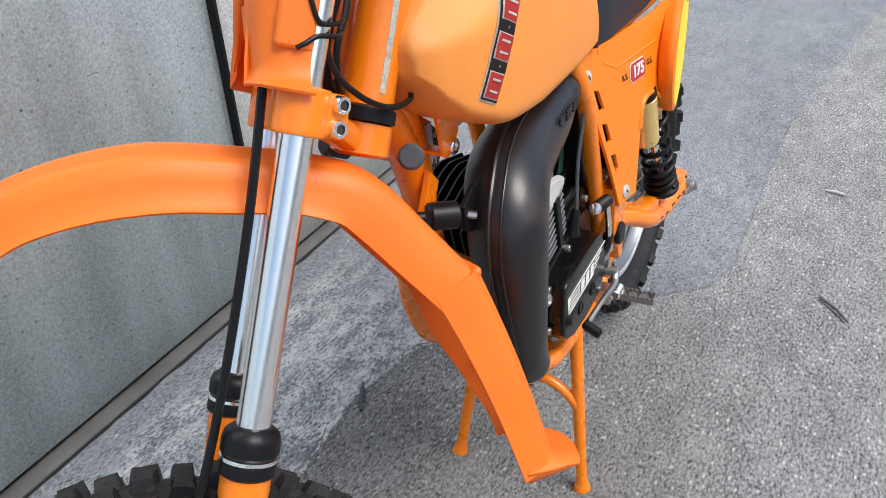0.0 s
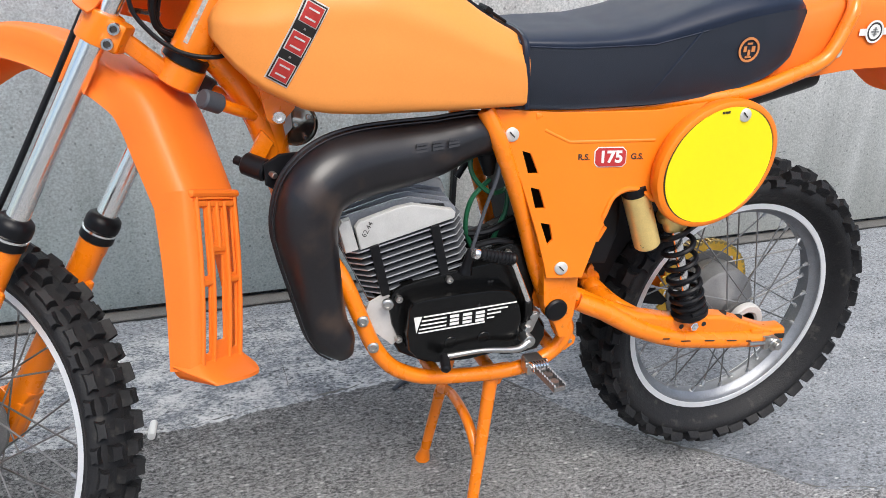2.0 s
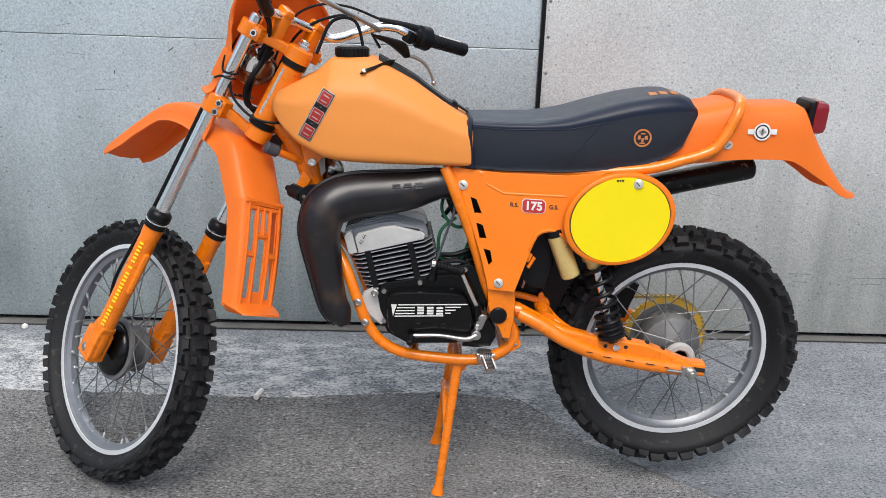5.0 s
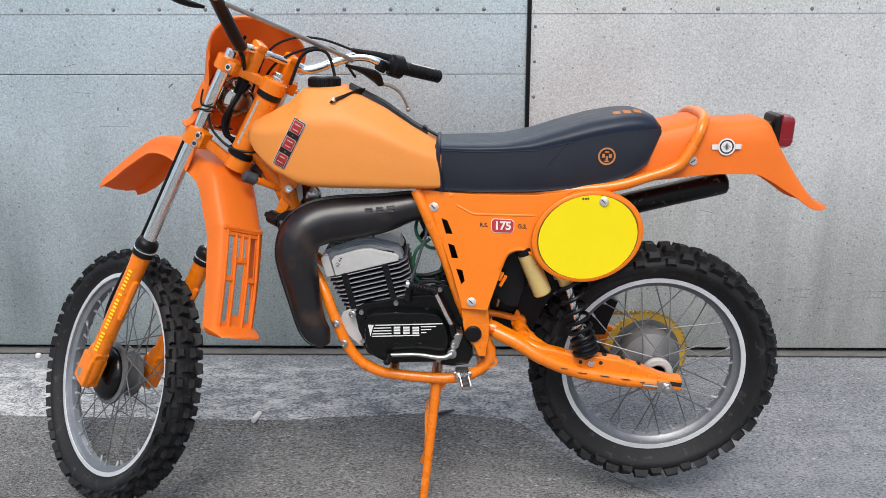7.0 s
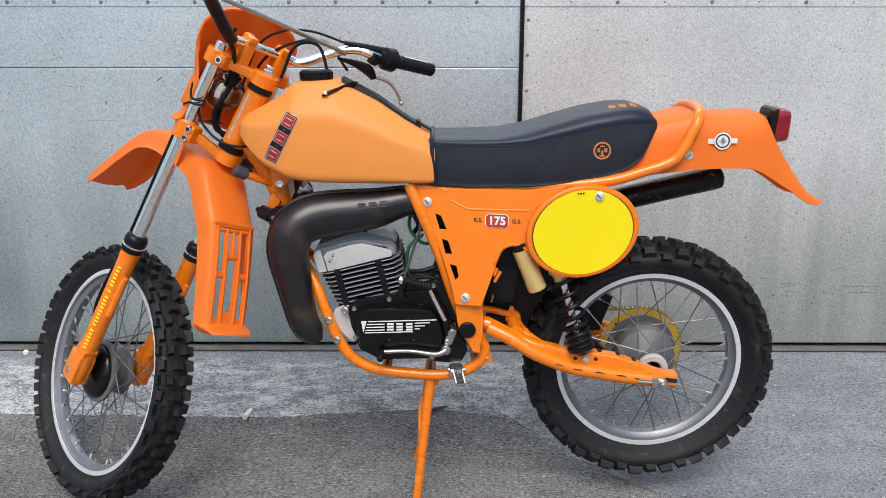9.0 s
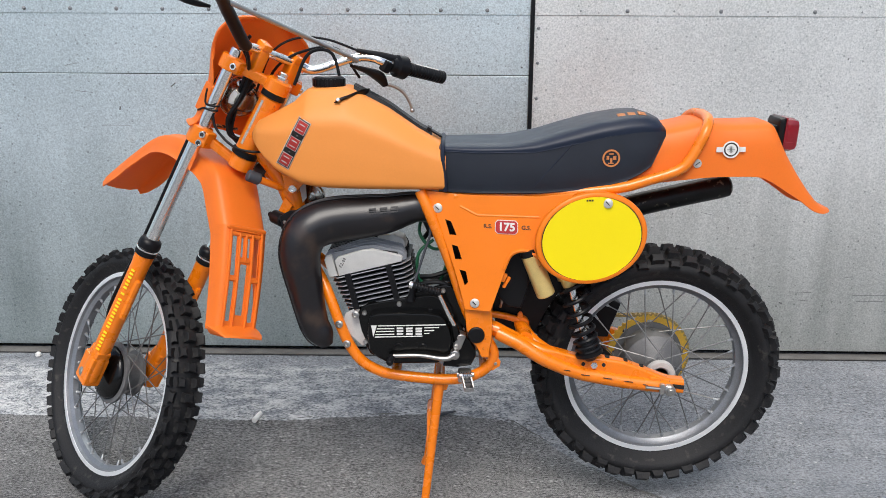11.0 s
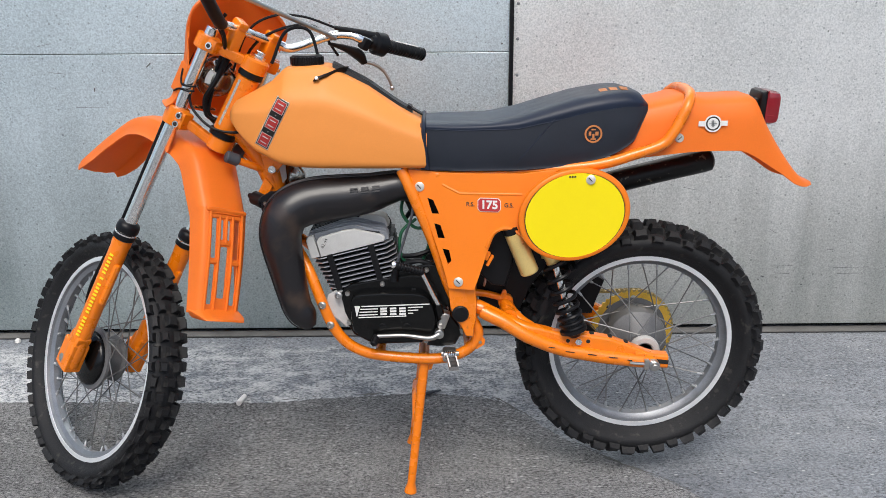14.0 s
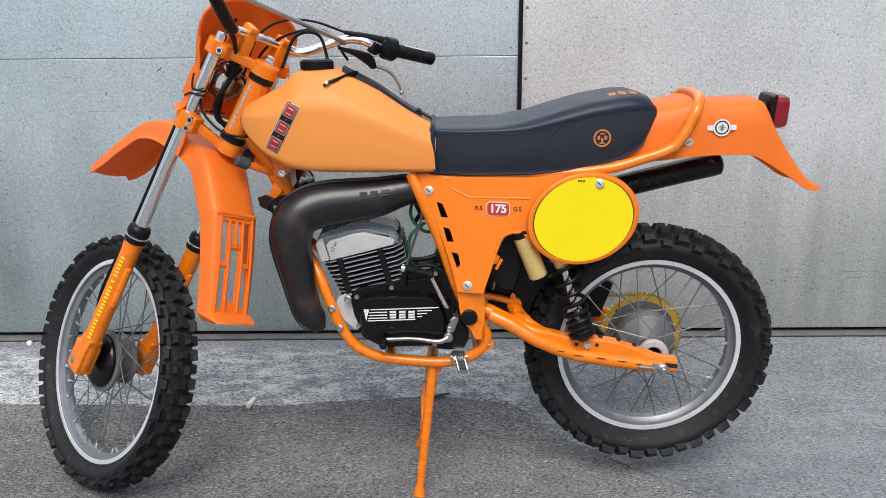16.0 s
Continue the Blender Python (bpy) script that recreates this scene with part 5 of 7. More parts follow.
def build_seat():
    seat = group_part("seat", bike, Matrix.Identity(4), "black vinyl dual seat with stitched panels")
    xs = np.linspace(0.384, 0.914, 34)
    low_rows, top_rows = [], []
    for i, x in enumerate(xs):
        lo, mid, hi, w = seat_line(x)
        e = 0.975 if i in (0, 33) else 1.0
        side = spline([(0.0, lo), (w * 0.9, lo), (w * 0.985, lo + 0.012), (w, lo + (mid - lo) * 0.5), (w * 0.96, mid)], 4)
        half = [(p[0] * e, p[1]) for p in side]
        low_rows.append([(x, YC - y, z) for y, z in half] + [(x, YC + y, z) for y, z in half[::-1][:-1]])
        bulge = hi - mid
        cap = spline([(w * 0.955, mid - 0.002), (w * 0.93, mid + bulge * 0.45), (w * 0.72, hi - bulge * 0.08), (w * 0.35, hi), (0.0, hi)], 5)
        half = [(p[0] * e, p[1]) for p in cap]
        top_rows.append([(x, YC - y, z) for y, z in half] + [(x, YC + y, z) for y, z in half[::-1][1:]])
    bm = new_bm()
    loft(bm, low_rows)
    part("seat_side", bm, SEAT_SIDE, seat, "dark grained vinyl seat side", smooth=60)
    bm = new_bm()
    loft(bm, top_rows)
    part("seat_top", bm, SEAT_TOP, seat, "smooth black vinyl seat top", smooth=60)
    for y in (-1, 1):
        bm = new_bm()
        tube(bm, [(x, YC + y * seat_line(x)[3] * 0.962, seat_line(x)[1]) for x in xs[1:21]], 0.0013, 6)
        part("piping", bm, SEAT_TOP, seat)
        bm = new_bm()
        pts = []
        for t in np.linspace(0, 1, 8):
            x, z = 0.597 + 0.098 * t, 0.856 + 0.115 * t
            lo, mid, hi, w = seat_line(x)
            pts.append((x, YC + y * w * float(np.interp((z - lo) / (mid - lo), [0, 0.12, 0.5, 1], [0.93, 0.985, 1.0, 0.965])), z))
        tube(bm, pts, 0.0016, 6)
        part("stitch_line", bm, SEAT_TOP, seat)
    lo, mid, hi, w = seat_line(0.39)
    edge = spline([(0.0, hi + 0.001), (w * 0.62, hi + 0.001), (w * 0.93, hi - 0.008), (w * 1.03, mid - 0.012), (w * 1.05, lo + 0.045), (w * 1.04, lo + 0.004)], 5)
    bm = new_bm()
    tube(bm, [(0.392 + 0.10 * max(0.0, 0.93 - z), YC - y, z) for y, z in edge[::-1]] + [(0.392 + 0.10 * max(0.0, 0.93 - z), YC + y, z) for y, z in edge[1:]], 0.0055, 8)
    part("front_welt", bm, SEAT_TOP, seat, "rolled black vinyl edge against the tank")
    # round emblem
    c = Vector((0.784, YC - 0.1225, 0.938))
    g = Matrix.Translation(c) @ pose(0, 0, 0, 90, 0, 0)
    b = cut_plate([ellipse(0, 0, 0.0205, 0.0205, 40), ellipse(0, 0, 0.0165, 0.0165, 40)], 0.001)
    for x, y, w, h in ((-0.008, 0.001, 0.006, 0.009), (0.008, 0.001, 0.007, 0.009), (0.0, -0.005, 0.005, 0.010), (0.0, -0.012, 0.012, 0.003), (0.0, 0.010, 0.010, 0.003)):
        box(b, (w, h, 0.001), Matrix.Translation((x, y, 0.0005)))
    part("emblem", moved(b, g), EMBLEM, seat, "round orange emblem")
    b = new_bm()
    for k in range(3):
        for row in (-0.008, 0.0, 0.008):
            x = 0.812 + 0.024 * k
            box(b, (0.018, 0.0062, 0.0022), Matrix.Translation((x, YC - 0.066 + row, seat_line(x)[2] - 0.0004 + 0.16 * row)) @ Matrix.Rotation(radians(9), 4, "X") @ Matrix.Rotation(radians(-8 + 9 * k), 4, "Y"))
    part("seat_print", b, EMBLEM, seat, "orange print on the seat's back")


def panel_y(x, z):
    return -0.1176 - 0.167 * x + 0.1235 * z


def on_panel(lift=0.0):
    """Takes local x, y and height of a plate to the side panel's plane."""
    def place(co):
        return Vector((co.x, panel_y(co.x, co.y) - lift - co.z, co.y))

    return place


def build_side_panel():
    panel = group_part("side_panel", bike, Matrix.Identity(4), "orange plastic side panel with cooling slots")
    outline = [(0.352, 0.849), (0.366, 0.815), (0.40, 0.735), (0.430, 0.645), (0.445, 0.590), (0.449, 0.570), (0.509, 0.569), (0.516, 0.590), (0.530, 0.632), (0.546, 0.680), (0.556, 0.702), (0.570, 0.715), (0.590, 0.719), (0.608, 0.711), (0.630, 0.698), (0.645, 0.73), (0.66, 0.80), (0.69, 0.85), (0.70, 0.858), (0.62, 0.846), (0.48, 0.843), (0.40, 0.847)]
    slots = [[(0.397, 0.787), (0.414, 0.781), (0.429, 0.746), (0.409, 0.746)], [(0.413, 0.727), (0.431, 0.722), (0.442, 0.688), (0.423, 0.688)], [(0.432, 0.667), (0.451, 0.663), (0.457, 0.635), (0.447, 0.624)]]
    bm = cut_plate([outline, *slots], 0.006, 0.0015)
    place = on_panel()
    for v in bm.verts:
        v.co = place(v.co)
    part("panel_body", bm, PANEL, panel, "orange moulded panel")
    b = new_bm()
    tube(b, [(0.435, panel_y(0.435, 0.817) - 0.003, 0.817), (0.476, panel_y(0.476, 0.797) - 0.003, 0.797), (0.62, panel_y(0.62, 0.799) - 0.003, 0.799)], 0.0042, 10)
    part("crease", b, PANEL, panel)
    b = new_bm()
    rim = [(0.540, 0.672), (0.553, 0.703), (0.570, 0.716), (0.590, 0.719), (0.610, 0.711), (0.628, 0.699)]
    tube(b, [(x, panel_y(x, z) - 0.005, z) for x, z in rim], 0.005, 8, 4)
    part("arch_edge", b, PANEL, panel)

    def on_plate(b, lift):
        for v in b.verts:
            v.co = Vector((v.co.x, -0.132 + 0.15 * (v.co.x - 0.744) - lift - v.co.z, v.co.y))
        return b

    rings = []
    for k, lift in ((0.86, -0.02), (0.97, -0.012), (1.0, 0.0), (1.0, 0.006), (0.985, 0.012), (0.95, 0.0145), (0.91, 0.0145), (0.89, 0.012)):
        rings.append([(x, -0.132 + 0.15 * (x - 0.744) - lift, z) for x, z in ellipse(0.744, 0.752, 0.135 * k, 0.111 * k, 64, 7)])
    part("number_plate", loft(new_bm(), rings), PANEL, panel, "orange oval number plate surround")
    part("plate_edge", on_plate(cut_plate([ellipse(0.744, 0.752, 0.1205, 0.1025, 64, 7)], 0.0012), 0.0128), PRINT, panel)
    part("plate_field", on_plate(cut_plate([ellipse(0.744, 0.752, 0.1185, 0.1005, 64, 7)], 0.0012), 0.0136), YELLOW, panel, "plain yellow oval number field")
    for x, z, lift in ((0.381, 0.811, 0.006), (0.472, 0.586, 0.006), (0.777, 0.837, None)):
        b = new_bm()
        c = Vector((x, panel_y(x, z) - lift if lift else -0.132 + 0.15 * (x - 0.744) - 0.0148, z))
        lathe(b, [(0.0115, 0), (0.0115, 0.002), (0.009, 0.004), (0.001, 0.0045)], axis_to(c, c + Vector((-0.16, -1, 0.12))), 20)
        part("slotted_screw", b, SCREW, panel, "slotted quarter-turn screw")
        b = new_bm()
        box(b, (0.014, 0.001, 0.0022), Matrix.Translation(c + Vector((-0.0006, -0.0047, 0.0005))) @ Matrix.Rotation(0.8, 4, "Y"))
        part("screw_slot", b, PRINT, panel)
    # badge with its number
    b = cut_plate([[(-0.027, -0.010), (-0.021, -0.0165), (0.021, -0.0165), (0.027, -0.010), (0.027, 0.010), (0.021, 0.0165), (-0.021, 0.0165), (-0.027, 0.010)]], 0.0008)
    c = (0.5445, 0.773)

    def stick(b, lift, dx=0.0, dz=0.0):
        put = on_panel(lift)
        for v in b.verts:
            v.co = put(Vector((v.co.x + c[0] + dx, v.co.y + c[1] + dz, v.co.z)))
        return b

    part("badge_edge", stick(b, 0.0064), WHITE, panel)
    b = cut_plate([[(-0.0255, -0.0095), (-0.0202, -0.015), (0.0202, -0.015), (0.0255, -0.0095), (0.0255, 0.0095), (0.0202, 0.015), (-0.0202, 0.015), (-0.0255, 0.0095)]], 0.0008)
    part("badge", stick(b, 0.0074), BADGE_RED, panel, "red badge reading 175")
    b = lettering("175", 0.0265, 0.0004, 0.0009)
    for v in b.verts:
        v.co.x *= 1.02
    part("badge_number", stick(b, 0.0088), WHITE, panel, "white figures 175")
    for text, dx in (("R.S.", -0.044), ("G.S.", 0.046)):
        part("letters", stick(lettering(text, 0.0135, 0.0003, 0.0003), 0.0066, dx), PRINT, panel, "small dark letters")
    b = new_bm()
    for k in range(3):
        x = 0.728 + 0.006 * k
        box(b, (0.004, 0.001, 0.004), Matrix.Translation((x, -0.132 + 0.15 * (x - 0.744) - 0.0155, 0.845)))
    part("mark", b, PRINT, panel)


def build_rear_fender():
    fender = group_part("rear_fender", bike, Matrix.Identity(4), "orange plastic rear mudguard")
    keys = [(0.83, 0.985, 0.866, 0.098), (0.875, 0.992, 0.874, 0.098), (0.93, 1.003, 0.881, 0.100), (0.97, 1.011, 0.886, 0.100), (1.00, 1.019, 0.889, 0.099), (1.03, 1.015, 0.891, 0.097), (1.06, 1.011, 0.892, 0.096), (1.12, 1.012, 0.892, 0.094), (1.148, 1.014, 0.889, 0.092), (1.168, 1.011, 0.880, 0.091), (1.184, 0.986, 0.871, 0.090), (1.203, 0.948, 0.859, 0.089), (1.24, 0.890, 0.836, 0.087), (1.28, 0.838, 0.808, 0.082), (1.31, 0.812, 0.798, 0.070), (1.332, 0.804, 0.798, 0.050)]
    bm = new_bm()
    rows = []
    for x, hi, lo, w in spline(keys, 4):
        h = hi - lo
        # the side walls lean back towards the tail
        half = [(1.03, 0.0), (1.0, 0.3), (0.97, 0.6), (0.9, 0.86), (0.74, 0.97), (0.4, 1.0), (0.0, 1.0)]
        rows.append([(x, YC - w * u, lo + h * v) for u, v in half] + [(x, YC + w * u, lo + h * v) for u, v in half[::-1][1:]])
    shell(bm, rows, 0.003)
    part("mudguard", bm, FENDER, fender, "orange moulded mudguard", smooth=50)
    b = new_bm()
    g = Matrix.Translation((1.198, YC, 0.987)) @ Matrix.Rotation(radians(3), 4, "Y")
    box(b, (0.024, 0.0915, 0.082), g @ Matrix.Translation((0.006, 0, -0.002)), 0.012)
    box(b, (0.016, 0.070, 0.046), g @ Matrix.Translation((-0.010, 0, -0.004)), 0.006)
    part("tail_light_housing", b, BLACK, fender, "black rubber tail light housing")
    b = new_bm()
    box(b, (0.050, 0.090, 0.080), g @ Matrix.Translation((0.024, 0, -0.002)), 0.017)
    lens = part("tail_light_lens", b, RED, fender, "dark red plastic tail light lens")
    b = new_bm()
    box(b, (0.004, 0.0912, 0.0812), g @ Matrix.Translation((0.012, 0, -0.002)), 0.0015)
    box(b, (0.024, 0.0908, 0.003), g @ Matrix.Translation((0.024, 0, -0.020)), 0.001)
    part("lens_rib", b, RED, lens)
    # side emblem: white ring with wings
    c = Vector((1.066, YC - 0.1005, 0.957))
    g = Matrix.Translation(c) @ pose(0, 0, 0, 88, 0, 0)
    b = cut_plate([ellipse(0, 0, 0.020, 0.020, 36), ellipse(0, 0, 0.0165, 0.0165, 36)], 0.001)
    for s in (-1, 1):
        box(b, (0.016, 0.012, 0.001), Matrix.Translation((s * 0.026, 0.0005 * s, 0.0005)), 0.0004)
    part("emblem", moved(b, g), WHITE, fender, "white winged round emblem")
    b = cut_plate([ellipse(0, 0, 0.0165, 0.0165, 36), ellipse(0, 0, 0.013, 0.013, 36)], 0.0008)
    part("emblem_ring", moved(b, g), PRINT, fender)
    b = cut_plate([ellipse(0, 0, 0.013, 0.013, 36)], 0.0009)
    part("emblem_centre", moved(b, g), WHITE, fender)
    b = new_bm()
    for w, h, y in ((0.018, 0.0025, 0.0), (0.004, 0.016, 0.0), (0.010, 0.002, 0.004), (0.010, 0.002, -0.004)):
        box(b, (w, h, 0.0006), Matrix.Translation((0, y, 0.0012)))
    part("emblem_bars", moved(b, g), STEEL, fender)
    b = new_bm()
    cc = Vector((0.989, YC - 0.107, 0.924))
    rod(b, cc + Vector((0, 0.012, 0)), cc, 0.0105, 20, 0.0015)
    screw = part("slotted_screw", b, SCREW, fender)
    b = new_bm()
    box(b, (0.012, 0.001, 0.0018), Matrix.Translation(cc + Vector((0, -0.0004, 0))) @ Matrix.Rotation(-0.7, 4, "Y"))
    part("screw_slot", b, PRINT, screw)


def build_frame():
    frame = group_part("frame", bike, Matrix.Identity(4), "orange painted tubular steel frame")

    def piece(name, pts, r, n=6, seg=14, squash=1.0, label=""):
        b = new_bm()
        tube(b, pts, r, seg, n, squash)
        part(name, b, PAINT, frame, label)

    hb = HEAD + Vector((-math.sin(radians(RAKE)), 0, -math.cos(radians(RAKE)))) * 0.152
    ht = HEAD + Vector((-math.sin(radians(RAKE)), 0, -math.cos(radians(RAKE)))) * 0.004
    b = new_bm()
    rod(b, hb, ht, 0.0275, 28, 0.003)
    part("head_tube", b, PAINT, frame, "orange steering head tube")
    down = (hb - ht).normalized()
    for at, r in ((ht, 0.030), (hb + down * 0.013, 0.032)):
        b = new_bm()
        lathe(b, [(0.024, -0.001), (r, 0.001), (r, 0.014), (0.026, 0.018)], axis_to(at, at - down), 28)
        part("bearing_ring", b, BLACK, frame, "black steering bearing seal")
    # worn sticker down the head tube
    b = new_bm()
    side = Vector((-0.55, -0.84, 0)).normalized()
    side = (side - down * side.dot(down)).normalized()
    across = down.cross(side).normalized()
    rows = []
    for t in (0.012, 0.05, 0.09, 0.131):
        rows.append([ht + down * t + (side * math.cos(a) + across * math.sin(a)) * 0.0281 for a in (-0.12, 0.0, 0.12)])
    shell(b, rows, 0.0006)
    part("sticker", b, STRIP, frame, "scuffed silver strip")
    piece("backbone", [(-0.035, YC, 0.985), (0.06, YC, 0.93), (0.2, YC, 0.885), (0.42, YC, 0.845)], 0.02)
    piece("down_tube", [(-0.082, YC, 0.95), (-0.046, YC, 0.911), (-0.008, YC, 0.852), (0.016, YC, 0.79), (0.034, YC, 0.72), (0.06, YC, 0.645)], 0.0205, label="orange front down tube")
    piece("brace_tube", [(-0.04, YC, 0.962), (-0.008, YC, 0.905), (0.016, YC, 0.86), (0.028, YC, 0.80), (0.038, YC, 0.73)], 0.017, label="orange head brace tube")
    b = new_bm()
    prism(b, [(-0.012, 0.905), (0.052, 0.862), (0.046, 0.84), (0.045, 0.775), (0.01, 0.77), (0.004, 0.83)], YC - 0.008, YC + 0.008, 0.003)
    part("gusset", b, PAINT, frame, "orange welded head gusset")
    b = new_bm()
    prism(b, [(-0.006, 0.905), (0.052, 0.872), (0.050, 0.856), (0.030, 0.834), (0.018, 0.832), (0.008, 0.842)], YC - 0.047, YC - 0.041, 0.002)
    box(b, (0.028, 0.034, 0.006), Matrix.Translation((0.022, YC - 0.028, 0.838)) @ Matrix.Rotation(radians(12), 4, "Y"), 0.002)
    part("tank_bracket", b, PAINT, frame, "triangular orange tank bracket")
    b = new_bm()
    c = Vector((0.025, YC - 0.047, 0.846))
    lathe(b, [(0.0105, 0), (0.0105, 0.006), (0.009, 0.008), (0.005, 0.008), (0.005, 0.003)], axis_to(c, c + Vector((0, -1, 0))), 20)
    part("allen_bolt", b, CHROME, frame)
    # steering stops, the left one with a rubber cap
    for s, e in ((-1, Vector((-0.062, YC - 0.044, 0.869))), (1, Vector((-0.062, YC + 0.044, 0.869)))):
        b = new_bm()
        rod(b, (-0.004, YC + s * 0.012, 0.838), e, 0.009, 14, 0.001)
        part("stop_peg", b, PAINT, frame)
        b = new_bm()
        way = (e - Vector((-0.004, YC + s * 0.012, 0.838))).normalized()
        rod(b, e - way * 0.008, e + way * 0.026, 0.0145, 20, 0.003)
        part("rubber_cap", b, GREYRUB, frame, "dark grey rubber cap")
    # cable from the controls to the frame under the tank
    b = new_bm()
    tube(b, [(-0.165, -0.010, 1.05), (-0.163, -0.018, 1.0), (-0.142, -0.027, 0.969), (-0.115, -0.036, 0.948), (-0.088, -0.039, 0.938), (-0.060, -0.037, 0.935), (-0.044, -0.029, 0.936), (-0.02, -0.012, 0.94)], 0.0032, 8, 8)
    part("cable", b, BLACK, frame, "thin black cable looping to the tank")
    # pipe mount
    b = new_bm()
    prism(b, [(-0.022, 0.775), (0.002, 0.82), (0.02, 0.80), (0.0, 0.765)], YC - 0.032, YC - 0.022, 0.002)
    part("mount_tab", b, PAINT, frame)
    b = new_bm()
    rod(b, (-0.026, YC - 0.037, 0.774), (0.003, YC - 0.063, 0.768), 0.0172, 20, 0.003)
    rod(b, (-0.038, YC - 0.028, 0.777), (-0.03, YC - 0.035, 0.775), 0.007, 12)
    prism(b, [(-0.004, 0.782), (-0.002, 0.750), (0.02, 0.736), (0.055, 0.728), (0.055, 0.798), (0.02, 0.796)], YC - 0.076, YC - 0.068, 0.002)
    part("rubber_mount", b, BLACK, frame, "black rubber exhaust mount")
    b = new_bm()
    rod(b, (0.004, YC - 0.066, 0.769), (0.011, YC - 0.085, 0.767), 0.005, 6, 0.001)
    part("mount_bolt", b, STEEL, frame)
    for y in both(0.098):
        s = -1 if y < YC else 1
        piece("cradle_tube", [(0.05, YC + s * 0.02, 0.67), (0.085, YC + s * 0.055, 0.63), (0.112, YC + s * 0.085, 0.585), (0.137, y, 0.52), (0.160, y, 0.462), (0.19, y, 0.418), (0.228, y, 0.393), (0.276, y, 0.379), (0.39, y, 0.368), (0.455, y, 0.374), (0.50, y, 0.396), (0.522, y, 0.43), (0.515, y, 0.46), (0.487, y, 0.505)], 0.0135, 5, label="orange lower cradle tube")
        piece("upright_tube", [(0.338, y + s * -0.012, 0.850), (0.365, y, 0.79), (0.41, y, 0.68), (0.445, y, 0.575), (0.475, y, 0.505)], 0.014, 4, label="orange rear upright tube")
        b = new_bm()
        prism(b, [(0.443, 0.600), (0.511, 0.600), (0.517, 0.53), (0.516, 0.485), (0.511, 0.462), (0.510, 0.440), (0.491, 0.440), (0.487, 0.448), (0.478, 0.469), (0.461, 0.488), (0.452, 0.518)], YC + s * 0.103, YC + s * 0.131, 0.005)
        part("pivot_plate", b, PAINT, frame, "orange swingarm pivot plate")
        b = new_bm()
        prism(b, [(0.508, 0.462), (0.522, 0.446), (0.540, 0.420), (0.538, 0.408), (0.520, 0.396), (0.505, 0.400)], YC + s * 0.100, YC + s * 0.106, 0.0015)
        part("frame_tab", b, PAINT, frame)
        b = new_bm()
        rod(b, (0.527, YC + s * 0.105, 0.416), (0.527, YC + s * 0.110, 0.416), 0.0045, 6, 0.0005)
        part("tab_bolt", b, STEEL, frame)
        b = new_bm()
        rod(b, (0.477, YC + s * 0.126, 0.501), (0.477, YC + s * 0.138, 0.501), 0.0205, 28, 0.003)
        part("pivot_cap", b, BLACK, frame, "black pivot cap")
        piece("seat_rail", [(0.42, y * 0.9, 0.838), (0.60, y, 0.845), (0.79, YC + s * 0.118, 0.864), (0.88, YC + s * 0.120, 0.888), (0.945, YC + s * 0.118, 0.911), (0.968, YC + s * 0.116, 0.935), (0.985, YC + s * 0.112, 0.964), (1.003, YC + s * 0.104, 1.001), (1.016, YC + s * 0.07, 1.023), (1.02, YC, 1.028)], 0.0125, 6, label="orange rear loop tube")
    for x, z in ((0.276, 0.379), (0.50, 0.398)):
        piece("cross_tube", [(x, YC - 0.098, z), (x, YC + 0.098, z)], 0.0125, 0)
    for x, z in ((0.139, 0.518), (0.157, 0.466), (0.180, 0.543)):
        b = new_bm()
        c = Vector((x, YC - 0.108, z))
        lathe(b, [(0.0095, 0), (0.0095, 0.006), (0.006, 0.0075), (0.0045, 0.004)], axis_to(c, c + Vector((-0.2, -1, 0.1))), 14)
        part("engine_bolt", b, STEEL, frame)
    b = new_bm()
    prism(b, [(0.146, 0.518), (0.153, 0.541), (0.172, 0.551), (0.184, 0.553), (0.193, 0.546), (0.194, 0.50), (0.204, 0.462), (0.194, 0.455), (0.166, 0.482)], YC - 0.095, YC - 0.090, 0.001)
    part("engine_plate", b, CAST, frame, "plain aluminium engine mounting plate")


